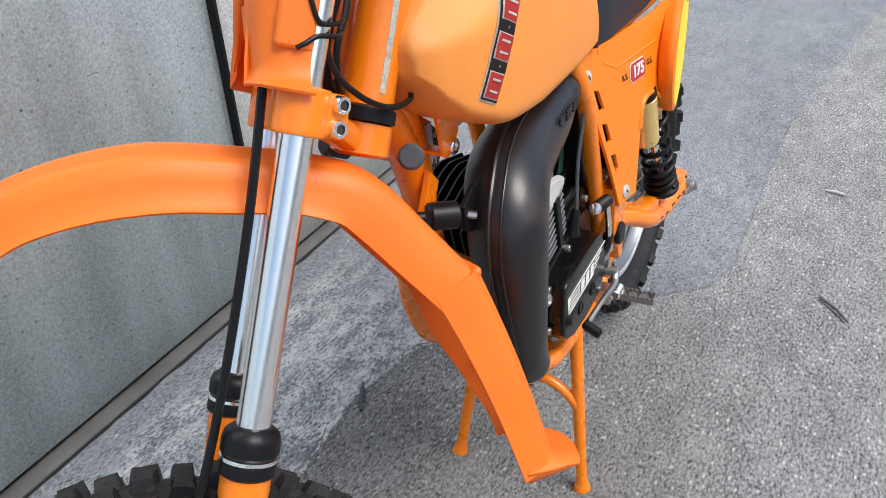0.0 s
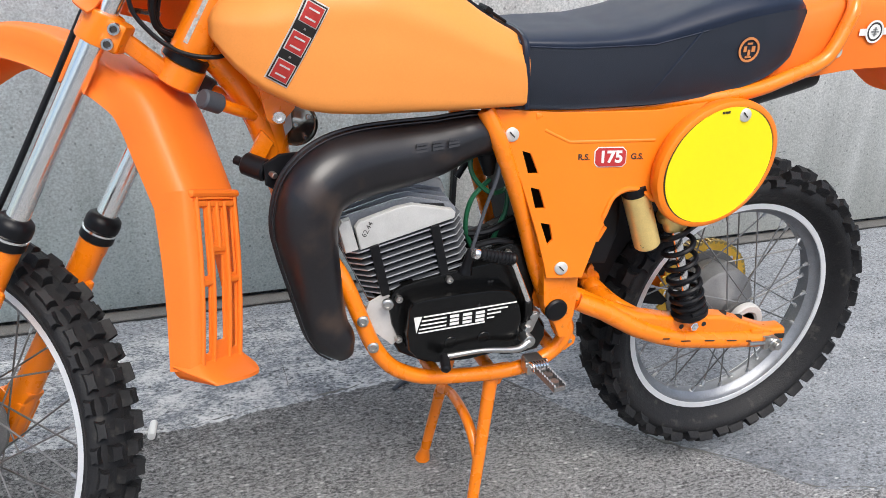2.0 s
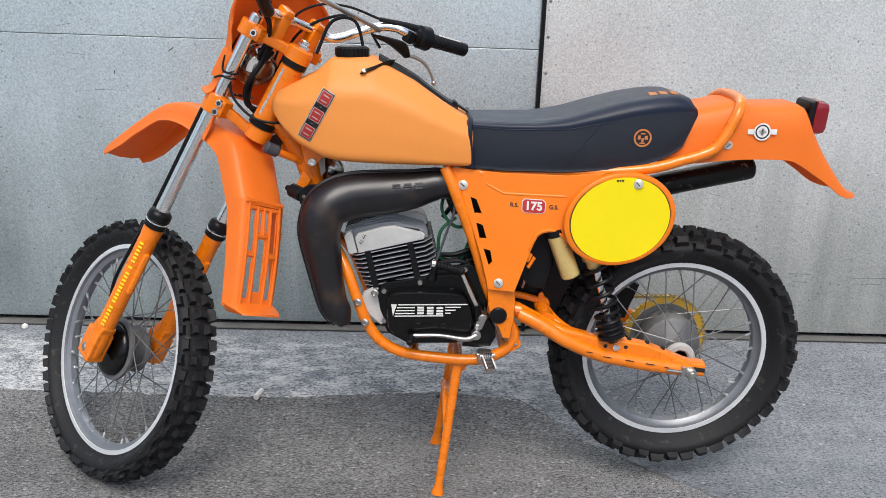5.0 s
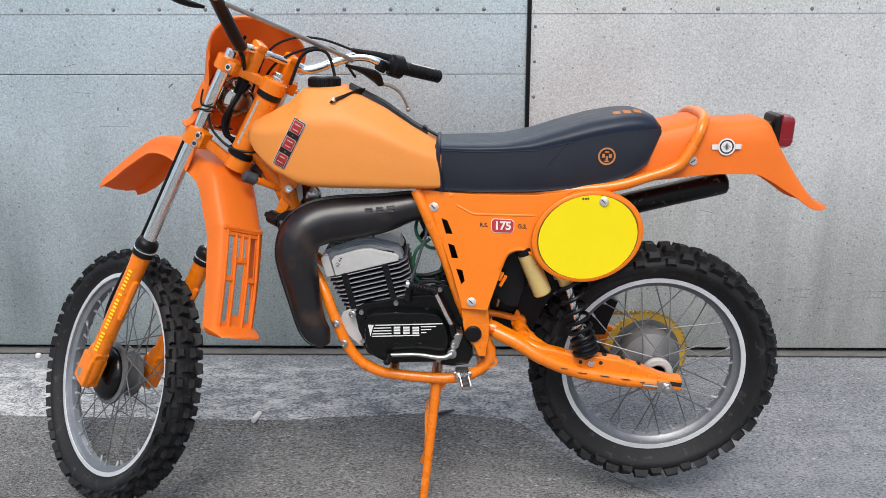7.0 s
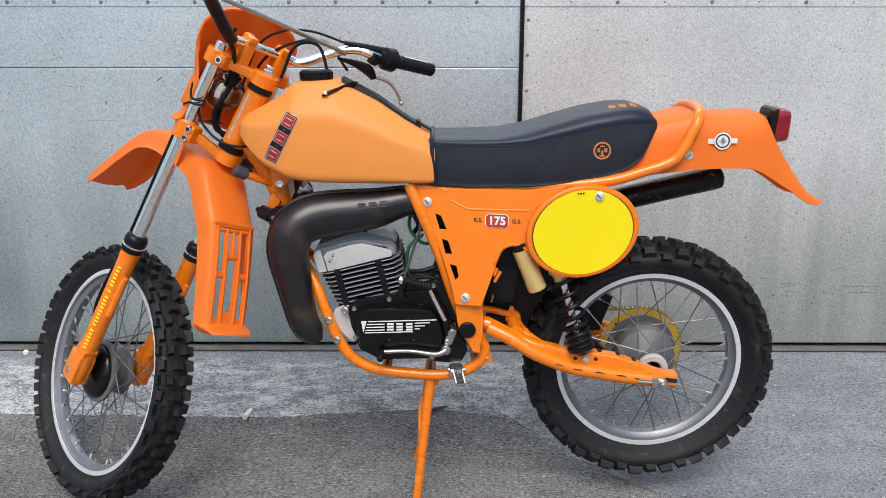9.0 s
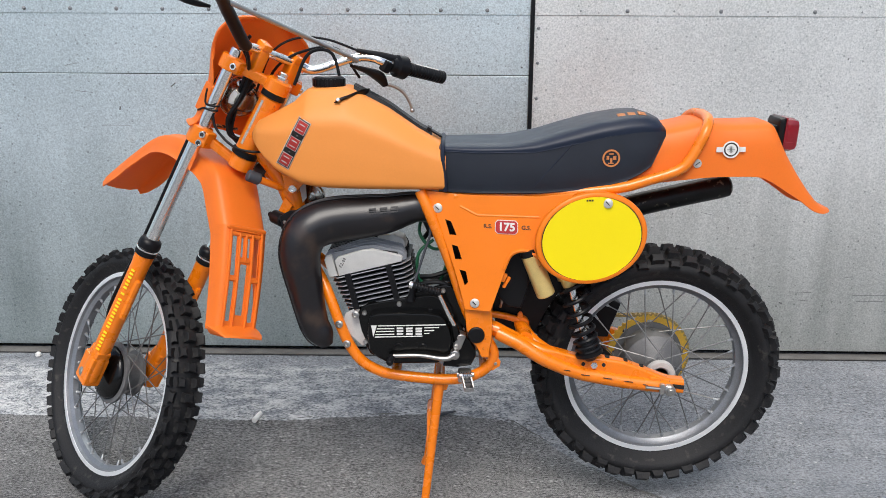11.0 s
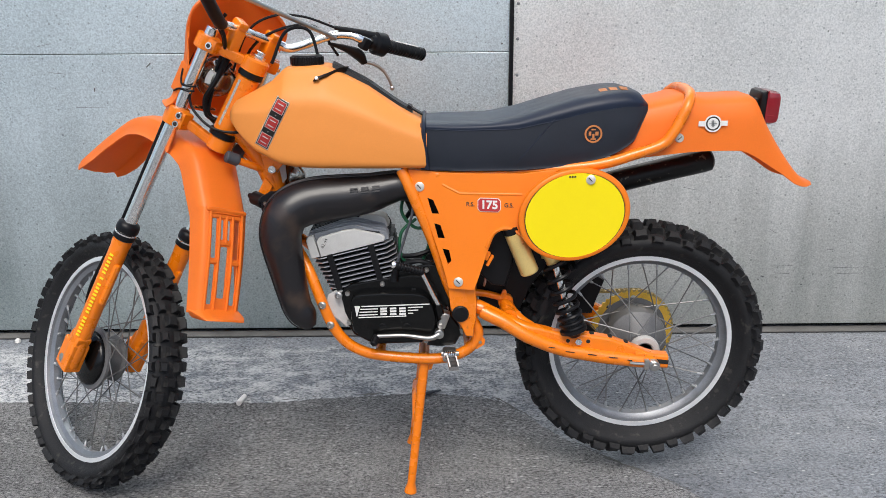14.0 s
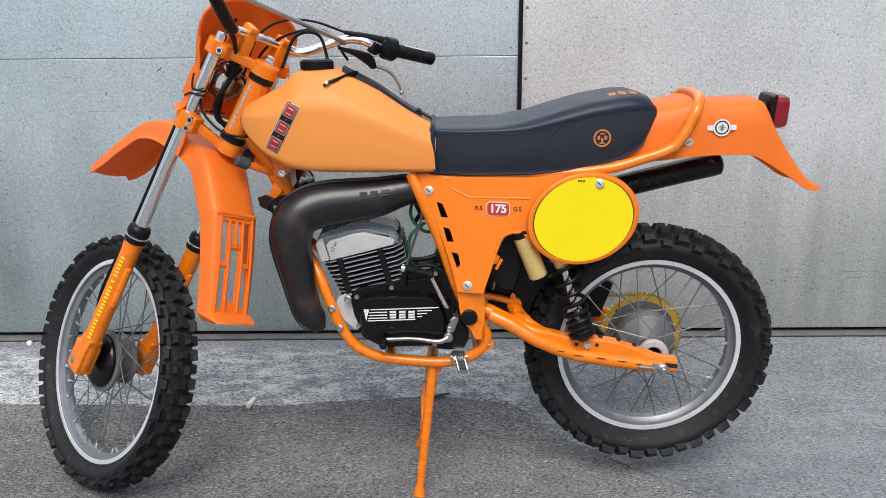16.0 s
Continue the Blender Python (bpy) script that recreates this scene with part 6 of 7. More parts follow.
def build_swingarm():
    arm = group_part("swingarm", bike, Matrix.Identity(4), "orange box section swingarm")
    low = [(0.495, 0.493), (0.528, 0.483), (0.58, 0.461), (0.64, 0.427), (0.69, 0.404), (0.74, 0.387), (0.838, 0.369), (0.93, 0.358), (0.992, 0.353)]
    high = [(0.495, 0.526), (0.528, 0.522), (0.58, 0.499), (0.64, 0.474), (0.72, 0.451), (0.779, 0.447), (0.84, 0.437), (0.892, 0.418), (0.93, 0.402), (0.955, 0.392), (0.992, 0.389)]
    for y in both(0.122):
        s = -1 if y < YC else 1

        def inward(x):
            return -s * 0.034 * min(1.0, max(0.0, (0.64 - x) / 0.13))

        def section(x, wide, z0, z1, r):
            """A box section with round corners at x."""
            ring = []
            for cy, cz, a0 in ((wide - r, z1 - r, 0), (-wide + r, z1 - r, 90), (-wide + r, z0 + r, 180), (wide - r, z0 + r, 270)):
                for k in range(4):
                    q = radians(a0 + 30 * k)
                    ring.append((x, y + inward(x) + cy + r * math.cos(q), cz + r * math.sin(q)))
            return ring

        tops, lows = [h[0] for h in high], [w[0] for w in low]
        xs = [0.497 + 0.0165 * k for k in range(31)]
        b = new_bm()
        rings = []
        for x in xs:
            z0, z1 = float(np.interp(x, lows, [w[1] for w in low])), float(np.interp(x, tops, [h[1] for h in high]))
            blend = min(1.0, max(0.0, (x - 0.60) / 0.08))
            rings.append(section(x, 0.021 - 0.003 * blend, z0, z1, 0.019 - 0.011 * blend))
        loft(b, rings)
        part("arm", b, PAINT, arm, "orange box section swingarm leg")
        b = new_bm()
        tube(b, [(x, y + s * 0.016 + inward(x), float(np.interp(x, lows, [w[1] for w in low])) + 0.017) for x in xs[2:29]], [0.0165] + [0.0175] * 24 + [0.016, 0.014], 14)
        part("arm_tube", b, PAINT, arm, "round lower edge of the swingarm leg")
        for x, z, length in ((0.700, 0.424, 0.016), (0.745, 0.412, 0.022), (0.800, 0.404, 0.022), (0.852, 0.396, 0.022), (0.893, 0.388, 0.012)):
            b = new_bm()
            box(b, (length, 0.003, 0.0014), Matrix.Translation((x, y + s * 0.0335, z - 0.004)) @ Matrix.Rotation(radians(8), 4, "Y"), 0.0005)
            part("weld_gap", b, GROOVE, arm, "dark gap in the weld")
        b = new_bm()
        box(b, (0.030, 0.012, 0.040), Matrix.Translation((0.918, y + s * 0.019, 0.380)) @ Matrix.Rotation(radians(6), 4, "Y"), 0.005)
        part("axle_clamp", b, PAINT, arm, "orange rear clamp of the swingarm")
        for x in (0.80, 0.845, 0.885):
            b = new_bm()
            z = float(np.interp(x, tops, [h[1] for h in high]))
            rod(b, (x, y, z - 0.004), (x - 0.001, y, z + 0.0012), 0.0085, 14)
            part("top_hole", b, GROOVE, arm)
        b = new_bm()
        box(b, (0.034, 0.004, 0.011), Matrix.Translation((0.976, y + s * 0.0175, 0.373)) @ Matrix.Rotation(radians(7), 4, "Y"), 0.001)
        part("axle_slot", b, GROOVE, arm)
        b = new_bm()
        rod(b, (0.953, y + s * 0.018, 0.371), (0.953, y + s * 0.044, 0.371), 0.0135, 16, 0.002)
        rod(b, (0.953, y + s * 0.044, 0.371), (0.953, y + s * 0.052, 0.371), 0.008, 12, 0.001)
        part("axle_nut", b, STEEL, arm)
        b = new_bm()
        rod(b, (0.893, y + s * 0.036, 0.379), (0.942, y + s * 0.036, 0.374), 0.004, 8)
        box(b, (0.012, 0.012, 0.026), Matrix.Translation((0.934, y + s * 0.034, 0.374)), 0.002)
        part("chain_adjuster", b, STEEL, arm)
        b = new_bm()
        c = Vector((0.767, y + s * 0.017, 0.429))
        rod(b, c, c + Vector((0, s * 0.008, 0)), 0.009, 6, 0.001)
        part("shock_bolt", b, CHROME, arm)
        for x, z in ((0.741, 0.431), (0.791, 0.429)):
            b = new_bm()
            rod(b, (x, y + s * 0.012, z), (x, y + s * 0.0187, z), 0.0050, 10)
            part("hole", b, GROOVE, arm)
    b = new_bm()
    rod(b, (0.60, YC - 0.10, 0.478), (0.60, YC + 0.10, 0.478), 0.02, 16)
    rod(b, (0.477, YC - 0.085, 0.503), (0.477, YC + 0.085, 0.503), 0.024, 16)
    part("cross_piece", b, PAINT, arm)
    b = new_bm()
    rod(b, (0.595, YC - 0.044, 0.498), (0.595, YC + 0.044, 0.498), 0.0195, 20, 0.002)
    part("cross_stay", b, PAINT, arm)
    b = new_bm()
    prism(b, [(0.580, 0.505), (0.597, 0.507), (0.597, 0.526), (0.593, 0.532), (0.588, 0.532), (0.584, 0.526)], YC - 0.046, YC - 0.040, 0.001)
    part("spring_lug", b, PAINT, arm)
    for t in (-1, 1):
        b = new_bm()
        tube(b, [(0.594, YC + t * 0.034, 0.494), (0.600, YC + t * 0.052, 0.485), (0.613, YC + t * 0.070, 0.474), (0.632, YC + t * 0.088, 0.463), (0.660, YC + t * 0.106, 0.452)], [0.0165, 0.0175, 0.0165, 0.0145, 0.012], 16, 4)
        part("stay_gusset", b, PAINT, arm, "orange gusset from the cross stay to the arm", smooth=60)
        b = new_bm()
        tube(b, [(0.508, YC + t * 0.048, 0.527), (0.545, YC + t * 0.044, 0.521), (0.586, YC + t * 0.038, 0.508)], 0.009, 12, 4)
        part("stay_brace", b, PAINT, arm, "orange brace tube before the cross stay")


def build_shocks():
    for y in both(0.140):
        s = -1 if y < YC else 1
        shock = group_part("shock_absorber", bike, Matrix.Identity(4), "gas shock absorber with black spring and gold reservoir")
        a, c = Vector((0.757, y, 0.450)), Vector((0.686, y + s * -0.030, 0.690))
        g, h = axis_to(a, c), (c - a).length
        b = new_bm()
        coil = []
        turns = 7.6
        for k in range(171):
            t = k / 170
            # closer coils near the lower end
            z = 0.018 + (h - 0.068) * (0.44 * t + 0.56 * t * t)
            ang = 2 * math.pi * turns * t
            coil.append(g @ Vector((0.0275 * math.cos(ang), 0.0275 * math.sin(ang), z)))
        tube(b, [tuple(p) for p in coil], 0.0050, 8)
        part("spring", b, BLACK, shock, "black coil spring")
        b = new_bm()
        rod(b, g @ Vector((0, 0, 0.02)), g @ Vector((0, 0, h)), 0.0088, 14)
        part("rod", b, CHROME, shock)
        b = new_bm()
        lathe(b, [(0.012, -0.008), (0.018, 0.0), (0.033, 0.006), (0.034, 0.014), (0.026, 0.018), (0.022, 0.045), (0.018, 0.05)], g, 24)
        part("spring_seat", b, BLACK, shock)
        b = new_bm()
        lathe(b, [(0.012, h - 0.070), (0.020, h - 0.068), (0.022, h - 0.05), (0.028, h - 0.048), (0.0285, h - 0.036), (0.024, h - 0.03), (0.020, h)], g, 24)
        part("collar", b, GOLD, shock, "gold anodised spring collar")
        b = new_bm()
        r0, r1 = Vector((0.603, y + s * -0.012, 0.706)), Vector((0.645, y + s * -0.012, 0.604))
        g2, h2 = axis_to(r0, r1), (r1 - r0).length
        lathe(b, [(0.018, 0.0), (0.023, 0.002), (0.023, h2 - 0.003), (0.0205, h2), (0.003, h2 + 0.001)], g2, 28)
        part("reservoir", b, GOLD, shock, "gold anodised gas reservoir")
        b = new_bm()
        lathe(b, [(0.015, -0.016), (0.022, -0.014), (0.0235, -0.003), (0.021, 0.002)], g2, 24)
        part("reservoir_cap", b, BLACK, shock)


def build_engine():
    engine = group_part("engine", bike, Matrix.Identity(4), "air-cooled two-stroke engine with black cases")
    b = new_bm()
    low = [(0.458, 0.545), (0.452, 0.46), (0.42, 0.425), (0.38, 0.405), (0.26, 0.402), (0.21, 0.43), (0.18, 0.49)]
    prism(b, [(0.165, 0.547), (0.20, 0.558), (0.30, 0.592), (0.33, 0.600), (0.40, 0.616), (0.43, 0.61), (0.452, 0.585), *low], YC - 0.088, YC - 0.050, 0.008)
    prism(b, [(0.168, 0.545), (0.20, 0.550), (0.30, 0.570), (0.40, 0.572), (0.45, 0.56), *low], YC - 0.052, YC + 0.10, 0.008)
    part("crankcase", b, CASE, engine, "black painted crankcase")
    cover = [(0.183, 0.543), (0.195, 0.560), (0.211, 0.567), (0.28, 0.580), (0.362, 0.590), (0.395, 0.585), (0.412, 0.568), (0.423, 0.535), (0.427, 0.49), (0.418, 0.452), (0.402, 0.438), (0.376, 0.428), (0.31, 0.418), (0.264, 0.419), (0.232, 0.433), (0.209, 0.455), (0.192, 0.495)]
    b = new_bm()
    prism(b, cover, YC - 0.100, YC - 0.08, 0.004)
    part("side_cover", b, CASE, engine, "black ignition cover")
    inner = [(0.211, 0.535), (0.218, 0.546), (0.235, 0.551), (0.30, 0.554), (0.36, 0.553), (0.388, 0.548), (0.400, 0.537), (0.411, 0.515), (0.417, 0.49), (0.414, 0.455), (0.406, 0.437), (0.39, 0.429), (0.32, 0.422), (0.262, 0.426), (0.228, 0.440), (0.213, 0.458), (0.209, 0.49)]
    b = new_bm()
    prism(b, inner, YC - 0.1275, YC - 0.092, 0.007)
    part("cover_face", b, CASE, engine, "raised black cover face")
    b = new_bm()
    prism(b, [(0.41, 0.52), (0.440, 0.515), (0.458, 0.482), (0.476, 0.455), (0.479, 0.432), (0.466, 0.406), (0.43, 0.401), (0.395, 0.404)], YC - 0.104, YC - 0.05, 0.008)
    part("sprocket_cover", b, CASE, engine, "black cover over the front sprocket")
    # brand mark in white bars
    bars = new_bm()
    y = YC - 0.1282
    prism(bars, [(0.219, 0.522), (0.233, 0.522), (0.224, 0.492)], y - 0.0008, y)
    lean = 0.03

    def bar(x0, x1, z, h):
        prism(bars, [(x0, z), (x1, z + (x1 - x0) * lean), (x1, z + h + (x1 - x0) * lean), (x0, z + h)], y - 0.0008, y)

    bar(0.236, 0.402, 0.5195, 0.0025)
    bar(0.228, 0.345, 0.4905, 0.0025)
    for k, z in enumerate((0.497, 0.5045, 0.512)):
        bar(0.229 + 0.002 * k, 0.276, z, 0.0025)
        bar(0.349, 0.362 + 0.012 * k, z + 0.004, 0.0025)
    for k in range(3):
        x = 0.282 + 0.023 * k
        for z in (0.498, 0.5052, 0.5124):
            bar(x, x + 0.016, z, 0.0048)
    part("mark", bars, WHITE, engine, "white maker's mark in stripes")
    for x in (0.286, 0.346):
        b = new_bm()
        c = Vector((x, YC - 0.1265, 0.464))
        lathe(b, [(0.0115, 0), (0.0115, 0.002), (0.0105, 0.003), (0.0085, 0.003), (0.008, 0.0015), (0.002, 0.0015)], axis_to(c, c + Vector((0, -1, 0))), 20)
        part("cover_plug", b, CASE, engine)
    for x, z, yy in ((0.201, 0.546, 0.104), (0.287, 0.570, 0.104), (0.395, 0.602, 0.094), (0.443, 0.50, 0.094), (0.44, 0.455, 0.094), (0.202, 0.470, 0.104), (0.392, 0.416, 0.094)):
        b = new_bm()
        c = Vector((x, YC - yy + 0.004, z))
        lathe(b, [(0.0062, 0), (0.0062, 0.007), (0.0055, 0.008), (0.003, 0.008), (0.003, 0.004)], axis_to(c, c + Vector((0, -1, 0))), 14)
        part("case_screw", b, STEEL, engine)
    # cylinder: local x along the fins, z up the bore
    cyl = Matrix.Translation((0.218, YC, 0.6225)) @ Matrix.Rotation(radians(-13.5), 4, "Y")
    b = new_bm()
    rod(b, cyl @ Vector((0, 0, -0.07)), cyl @ Vector((0, 0, 0.06)), 0.055, 28)
    part("barrel", b, FINBLACK, engine, "cylinder barrel")
    for k in range(9):
        z = -0.068 + 0.0118 * k
        x0, x1 = -0.098 + 0.0025 * (8 - k), 0.104
        w = 0.092
        y1 = -0.045
        left = [(x0 + 0.02, -w), (x1 - 0.02, -w), (x1, -w + 0.022), (x1, y1), (x0, y1), (x0, -w + 0.022)]
        right = [(x0, y1), (x1, y1), (x1, w - 0.022), (x1 - 0.02, w), (x0 + 0.02, w), (x0, w - 0.022)]
        g = 0.0005
        rim = [(x0 + 0.02 - g, -w - g), (x1 - 0.02 + g, -w - g), (x1 + g, -w + 0.022 - g), (x1 + g, y1), (x0 - g, y1), (x0 - g, -w + 0.022 - g)]
        for name, out, low, high, material in (("cylinder_fin", left, 0.0, 0.003, FIN_BARREL), ("cylinder_fin", right, 0.0, 0.003, FINBLACK), ("fin_edge", rim, 0.0004, 0.0026, FIN_EDGE)):
            b = new_bm()
            lo = [b.verts.new(cyl @ Vector((x, y, z + low))) for x, y in out]
            hi = [b.verts.new(cyl @ Vector((x, y, z + high))) for x, y in out]
            b.faces.new(lo[::-1]), b.faces.new(hi)
            for i in range(6):
                b.faces.new((lo[i], lo[(i + 1) % 6], hi[(i + 1) % 6], hi[i]))
            part(name, b, material, engine)
    for x in (-0.052, 0.051):
        b = new_bm()
        box(b, (0.015, 0.008, 0.094), cyl @ Matrix.Translation((x, -0.094, -0.013)), 0.002)
        part("damper_rubber", b, BLACK, engine, "black rubber fin damper")
    # head
    b = new_bm()
    prism(b, [(-0.085, 0.026), (-0.080, 0.052), (-0.04, 0.066), (0.04, 0.070), (0.078, 0.056), (0.086, 0.030)], -0.080, 0.075, 0.006)
    part("head_body", moved(b, cyl), FINBLACK, engine, "dark cylinder head core")
    b = new_bm()
    prism(b, [(-0.074, 0.032), (-0.074, 0.072), (-0.064, 0.080), (-0.002, 0.0835), (0.024, 0.0805), (0.086, 0.050), (0.090, 0.043), (0.086, 0.034)], -0.095, -0.082, 0.003)
    part("head_flange", moved(b, cyl), CAST, engine, "bare cast aluminium head flange")
    b = new_bm()
    prism(b, [(-0.098, 0.033), (-0.099, 0.080), (-0.091, 0.088), (-0.078, 0.088), (-0.076, 0.033)], -0.0925, -0.078, 0.003)
    part("head_front", moved(b, cyl), CAST, engine)
    # upright fins behind one another, the outer ones bare
    for k in range(11):
        y, up = -0.074 + 0.0145 * k, 0.0030 * min(k, 3)
        fin = [(-0.098, 0.030), (-0.100, 0.082), (-0.090, 0.088), (-0.002, 0.0885 + up), (0.026, 0.0855 + up), (0.090, 0.053 + up), (0.096, 0.044), (0.096, 0.032)]
        b = new_bm()
        prism(b, fin, y, y + 0.0032, 0.0006)
        part("head_fin", moved(b, cyl), FIN if k < 4 else FINBLACK, engine)
    b = new_bm()
    prism(b, [(0.028, 0.075), (0.034, 0.094), (0.044, 0.096), (0.078, 0.089), (0.095, 0.074), (0.099, 0.052), (0.08, 0.045)], -0.028, 0.03, 0.005)
    part("head_rear", moved(b, cyl), CAST, engine, "bare cast aluminium rear fins")
    # scribbled number on the flange
    b = moved(lettering("62.44", 0.012, 0.0002), cyl @ Matrix.Translation((-0.056, -0.0954, 0.064)) @ pose(0, 0, 0, 90, 0, 0) @ Matrix.Rotation(radians(48), 4, "Z"))
    part("scribble", b, PRINT, engine, "scribbled number 62.44")
    # kick starter
    b = new_bm()
    tube(b, [(0.424, YC - 0.128, 0.522), (0.408, YC - 0.132, 0.556), (0.386, YC - 0.134, 0.604), (0.381, YC - 0.134, 0.613)], [0.0058, 0.0052, 0.005, 0.0062], 12, 4)
    part("kick_arm", b, CHROME, engine, "bright steel kick start arm")
    b = new_bm()
    tube(b, [(0.430, YC - 0.112, 0.478), (0.428, YC - 0.122, 0.50), (0.423, YC - 0.128, 0.526)], [0.011, 0.010, 0.0085], 12, 4)
    part("kick_joint", b, CASE, engine, "black kick start joint")
    b = new_bm()
    a, c = Vector((0.384, YC - 0.134, 0.611)), Vector((0.316, YC - 0.136, 0.630))
    g, h = axis_to(a, c), (c - a).length
    prof = [(0.007, -0.006), (0.0105, 0.0)]
    k = 0.004
    while k < h - 0.012:
        prof += [(0.0088, k), (0.0105, k + 0.002), (0.0105, k + 0.004), (0.0088, k + 0.006)]
        k += 0.007
    lathe(b, prof + [(0.0095, h - 0.006)], g, 16)
    part("kick_rubber", b, BLACK, engine, "ribbed black kick lever rubber")
    b = new_bm()
    lathe(b, [(0.009, h - 0.006), (0.0100, h - 0.002), (0.0085, h + 0.003), (0.003, h + 0.005)], g, 16)
    part("kick_end", b, CHROME, engine)
    # gear lever and its shaft
    b = new_bm()
    tube(b, [(0.425, YC - 0.142, 0.452), (0.40, YC - 0.148, 0.444), (0.34, YC - 0.148, 0.452), (0.275, YC - 0.144, 0.449)], [0.008, 0.0062, 0.0045, 0.005], 12, 5)
    lathe(b, [(0.011, -0.012), (0.0115, 0.010), (0.008, 0.012)], axis_to((0.425, YC - 0.135, 0.452), (0.425, YC - 0.16, 0.452)), 16)
    part("gear_lever", b, STEEL, engine, "chrome gear lever")
    b = new_bm()
    rod(b, (0.272, YC - 0.138, 0.447), (0.265, YC - 0.168, 0.437), 0.0085, 14, 0.003)
    part("gear_rubber", b, BLACK, engine, "black gear lever rubber")
    b = new_bm()
    box(b, (0.022, 0.03, 0.044), Matrix.Translation((0.436, YC - 0.112, 0.480)) @ Matrix.Rotation(0.35, 4, "Y"), 0.006)
    rod(b, (0.437, YC - 0.12, 0.492), (0.437, YC - 0.132, 0.492), 0.008, 6, 0.001)
    rod(b, (0.428, YC - 0.12, 0.468), (0.428, YC - 0.132, 0.468), 0.007, 6, 0.001)
    part("kick_boss", b, STEEL, engine, "bright kick start boss")
    # wire to the cover, carburettor and intake
    b = new_bm()
    lathe(b, [(0.012, 0.0), (0.0115, 0.006), (0.009, 0.01), (0.007, 0.04), (0.004, 0.045)], axis_to((0.315, YC - 0.101, 0.578), (0.327, YC - 0.104, 0.64)), 14)
    part("cable_boot", b, BLACK, engine, "black rubber cable boot")
    b = new_bm()
    tube(b, [(0.322, YC - 0.105, 0.618), (0.345, YC - 0.098, 0.69), (0.364, YC - 0.098, 0.76), (0.35, YC - 0.095, 0.84), (0.30, YC - 0.06, 0.89)], 0.0032, 8, 6)
    part("clutch_cable", b, GREYRUB, engine, "grey clutch cable")
    b = new_bm()
    rod(b, (0.335, YC - 0.02, 0.588), (0.40, YC - 0.01, 0.594), 0.026, 20, 0.003)
    rod(b, (0.365, YC - 0.02, 0.55), (0.365, YC - 0.02, 0.612), 0.024, 20, 0.003)
    rod(b, (0.40, YC - 0.01, 0.594), (0.48, YC, 0.625), 0.027, 20, 0.003)
    part("carburettor", b, BLACK, engine, "dark carburettor and intake")
    for k, pts in enumerate(([(0.35, YC - 0.03, 0.80), (0.335, YC - 0.05, 0.74), (0.37, YC - 0.06, 0.70), (0.41, YC - 0.05, 0.715), (0.395, YC - 0.03, 0.78)], [(0.37, YC - 0.05, 0.72), (0.335, YC - 0.06, 0.69), (0.33, YC - 0.055, 0.64), (0.345, YC - 0.05, 0.60)], [(0.40, YC - 0.045, 0.73), (0.405, YC - 0.05, 0.67), (0.385, YC - 0.05, 0.61)])):
        b = new_bm()
        tube(b, pts, 0.0042, 8, 8)
        part("fuel_hose", b, GREEN, engine, "green rubber fuel hose")
    for pts in ([(0.33, YC - 0.05, 0.625), (0.37, YC - 0.06, 0.63), (0.42, YC - 0.05, 0.645)], [(0.335, YC - 0.075, 0.612), (0.38, YC - 0.08, 0.62), (0.42, YC - 0.075, 0.60), (0.44, YC - 0.07, 0.56)], [(0.34, YC + 0.02, 0.70), (0.38, YC + 0.03, 0.76), (0.40, YC + 0.03, 0.84)]):
        b = new_bm()
        tube(b, pts, 0.006, 8, 6)
        part("hose", b, BLACK, engine, "black hose")


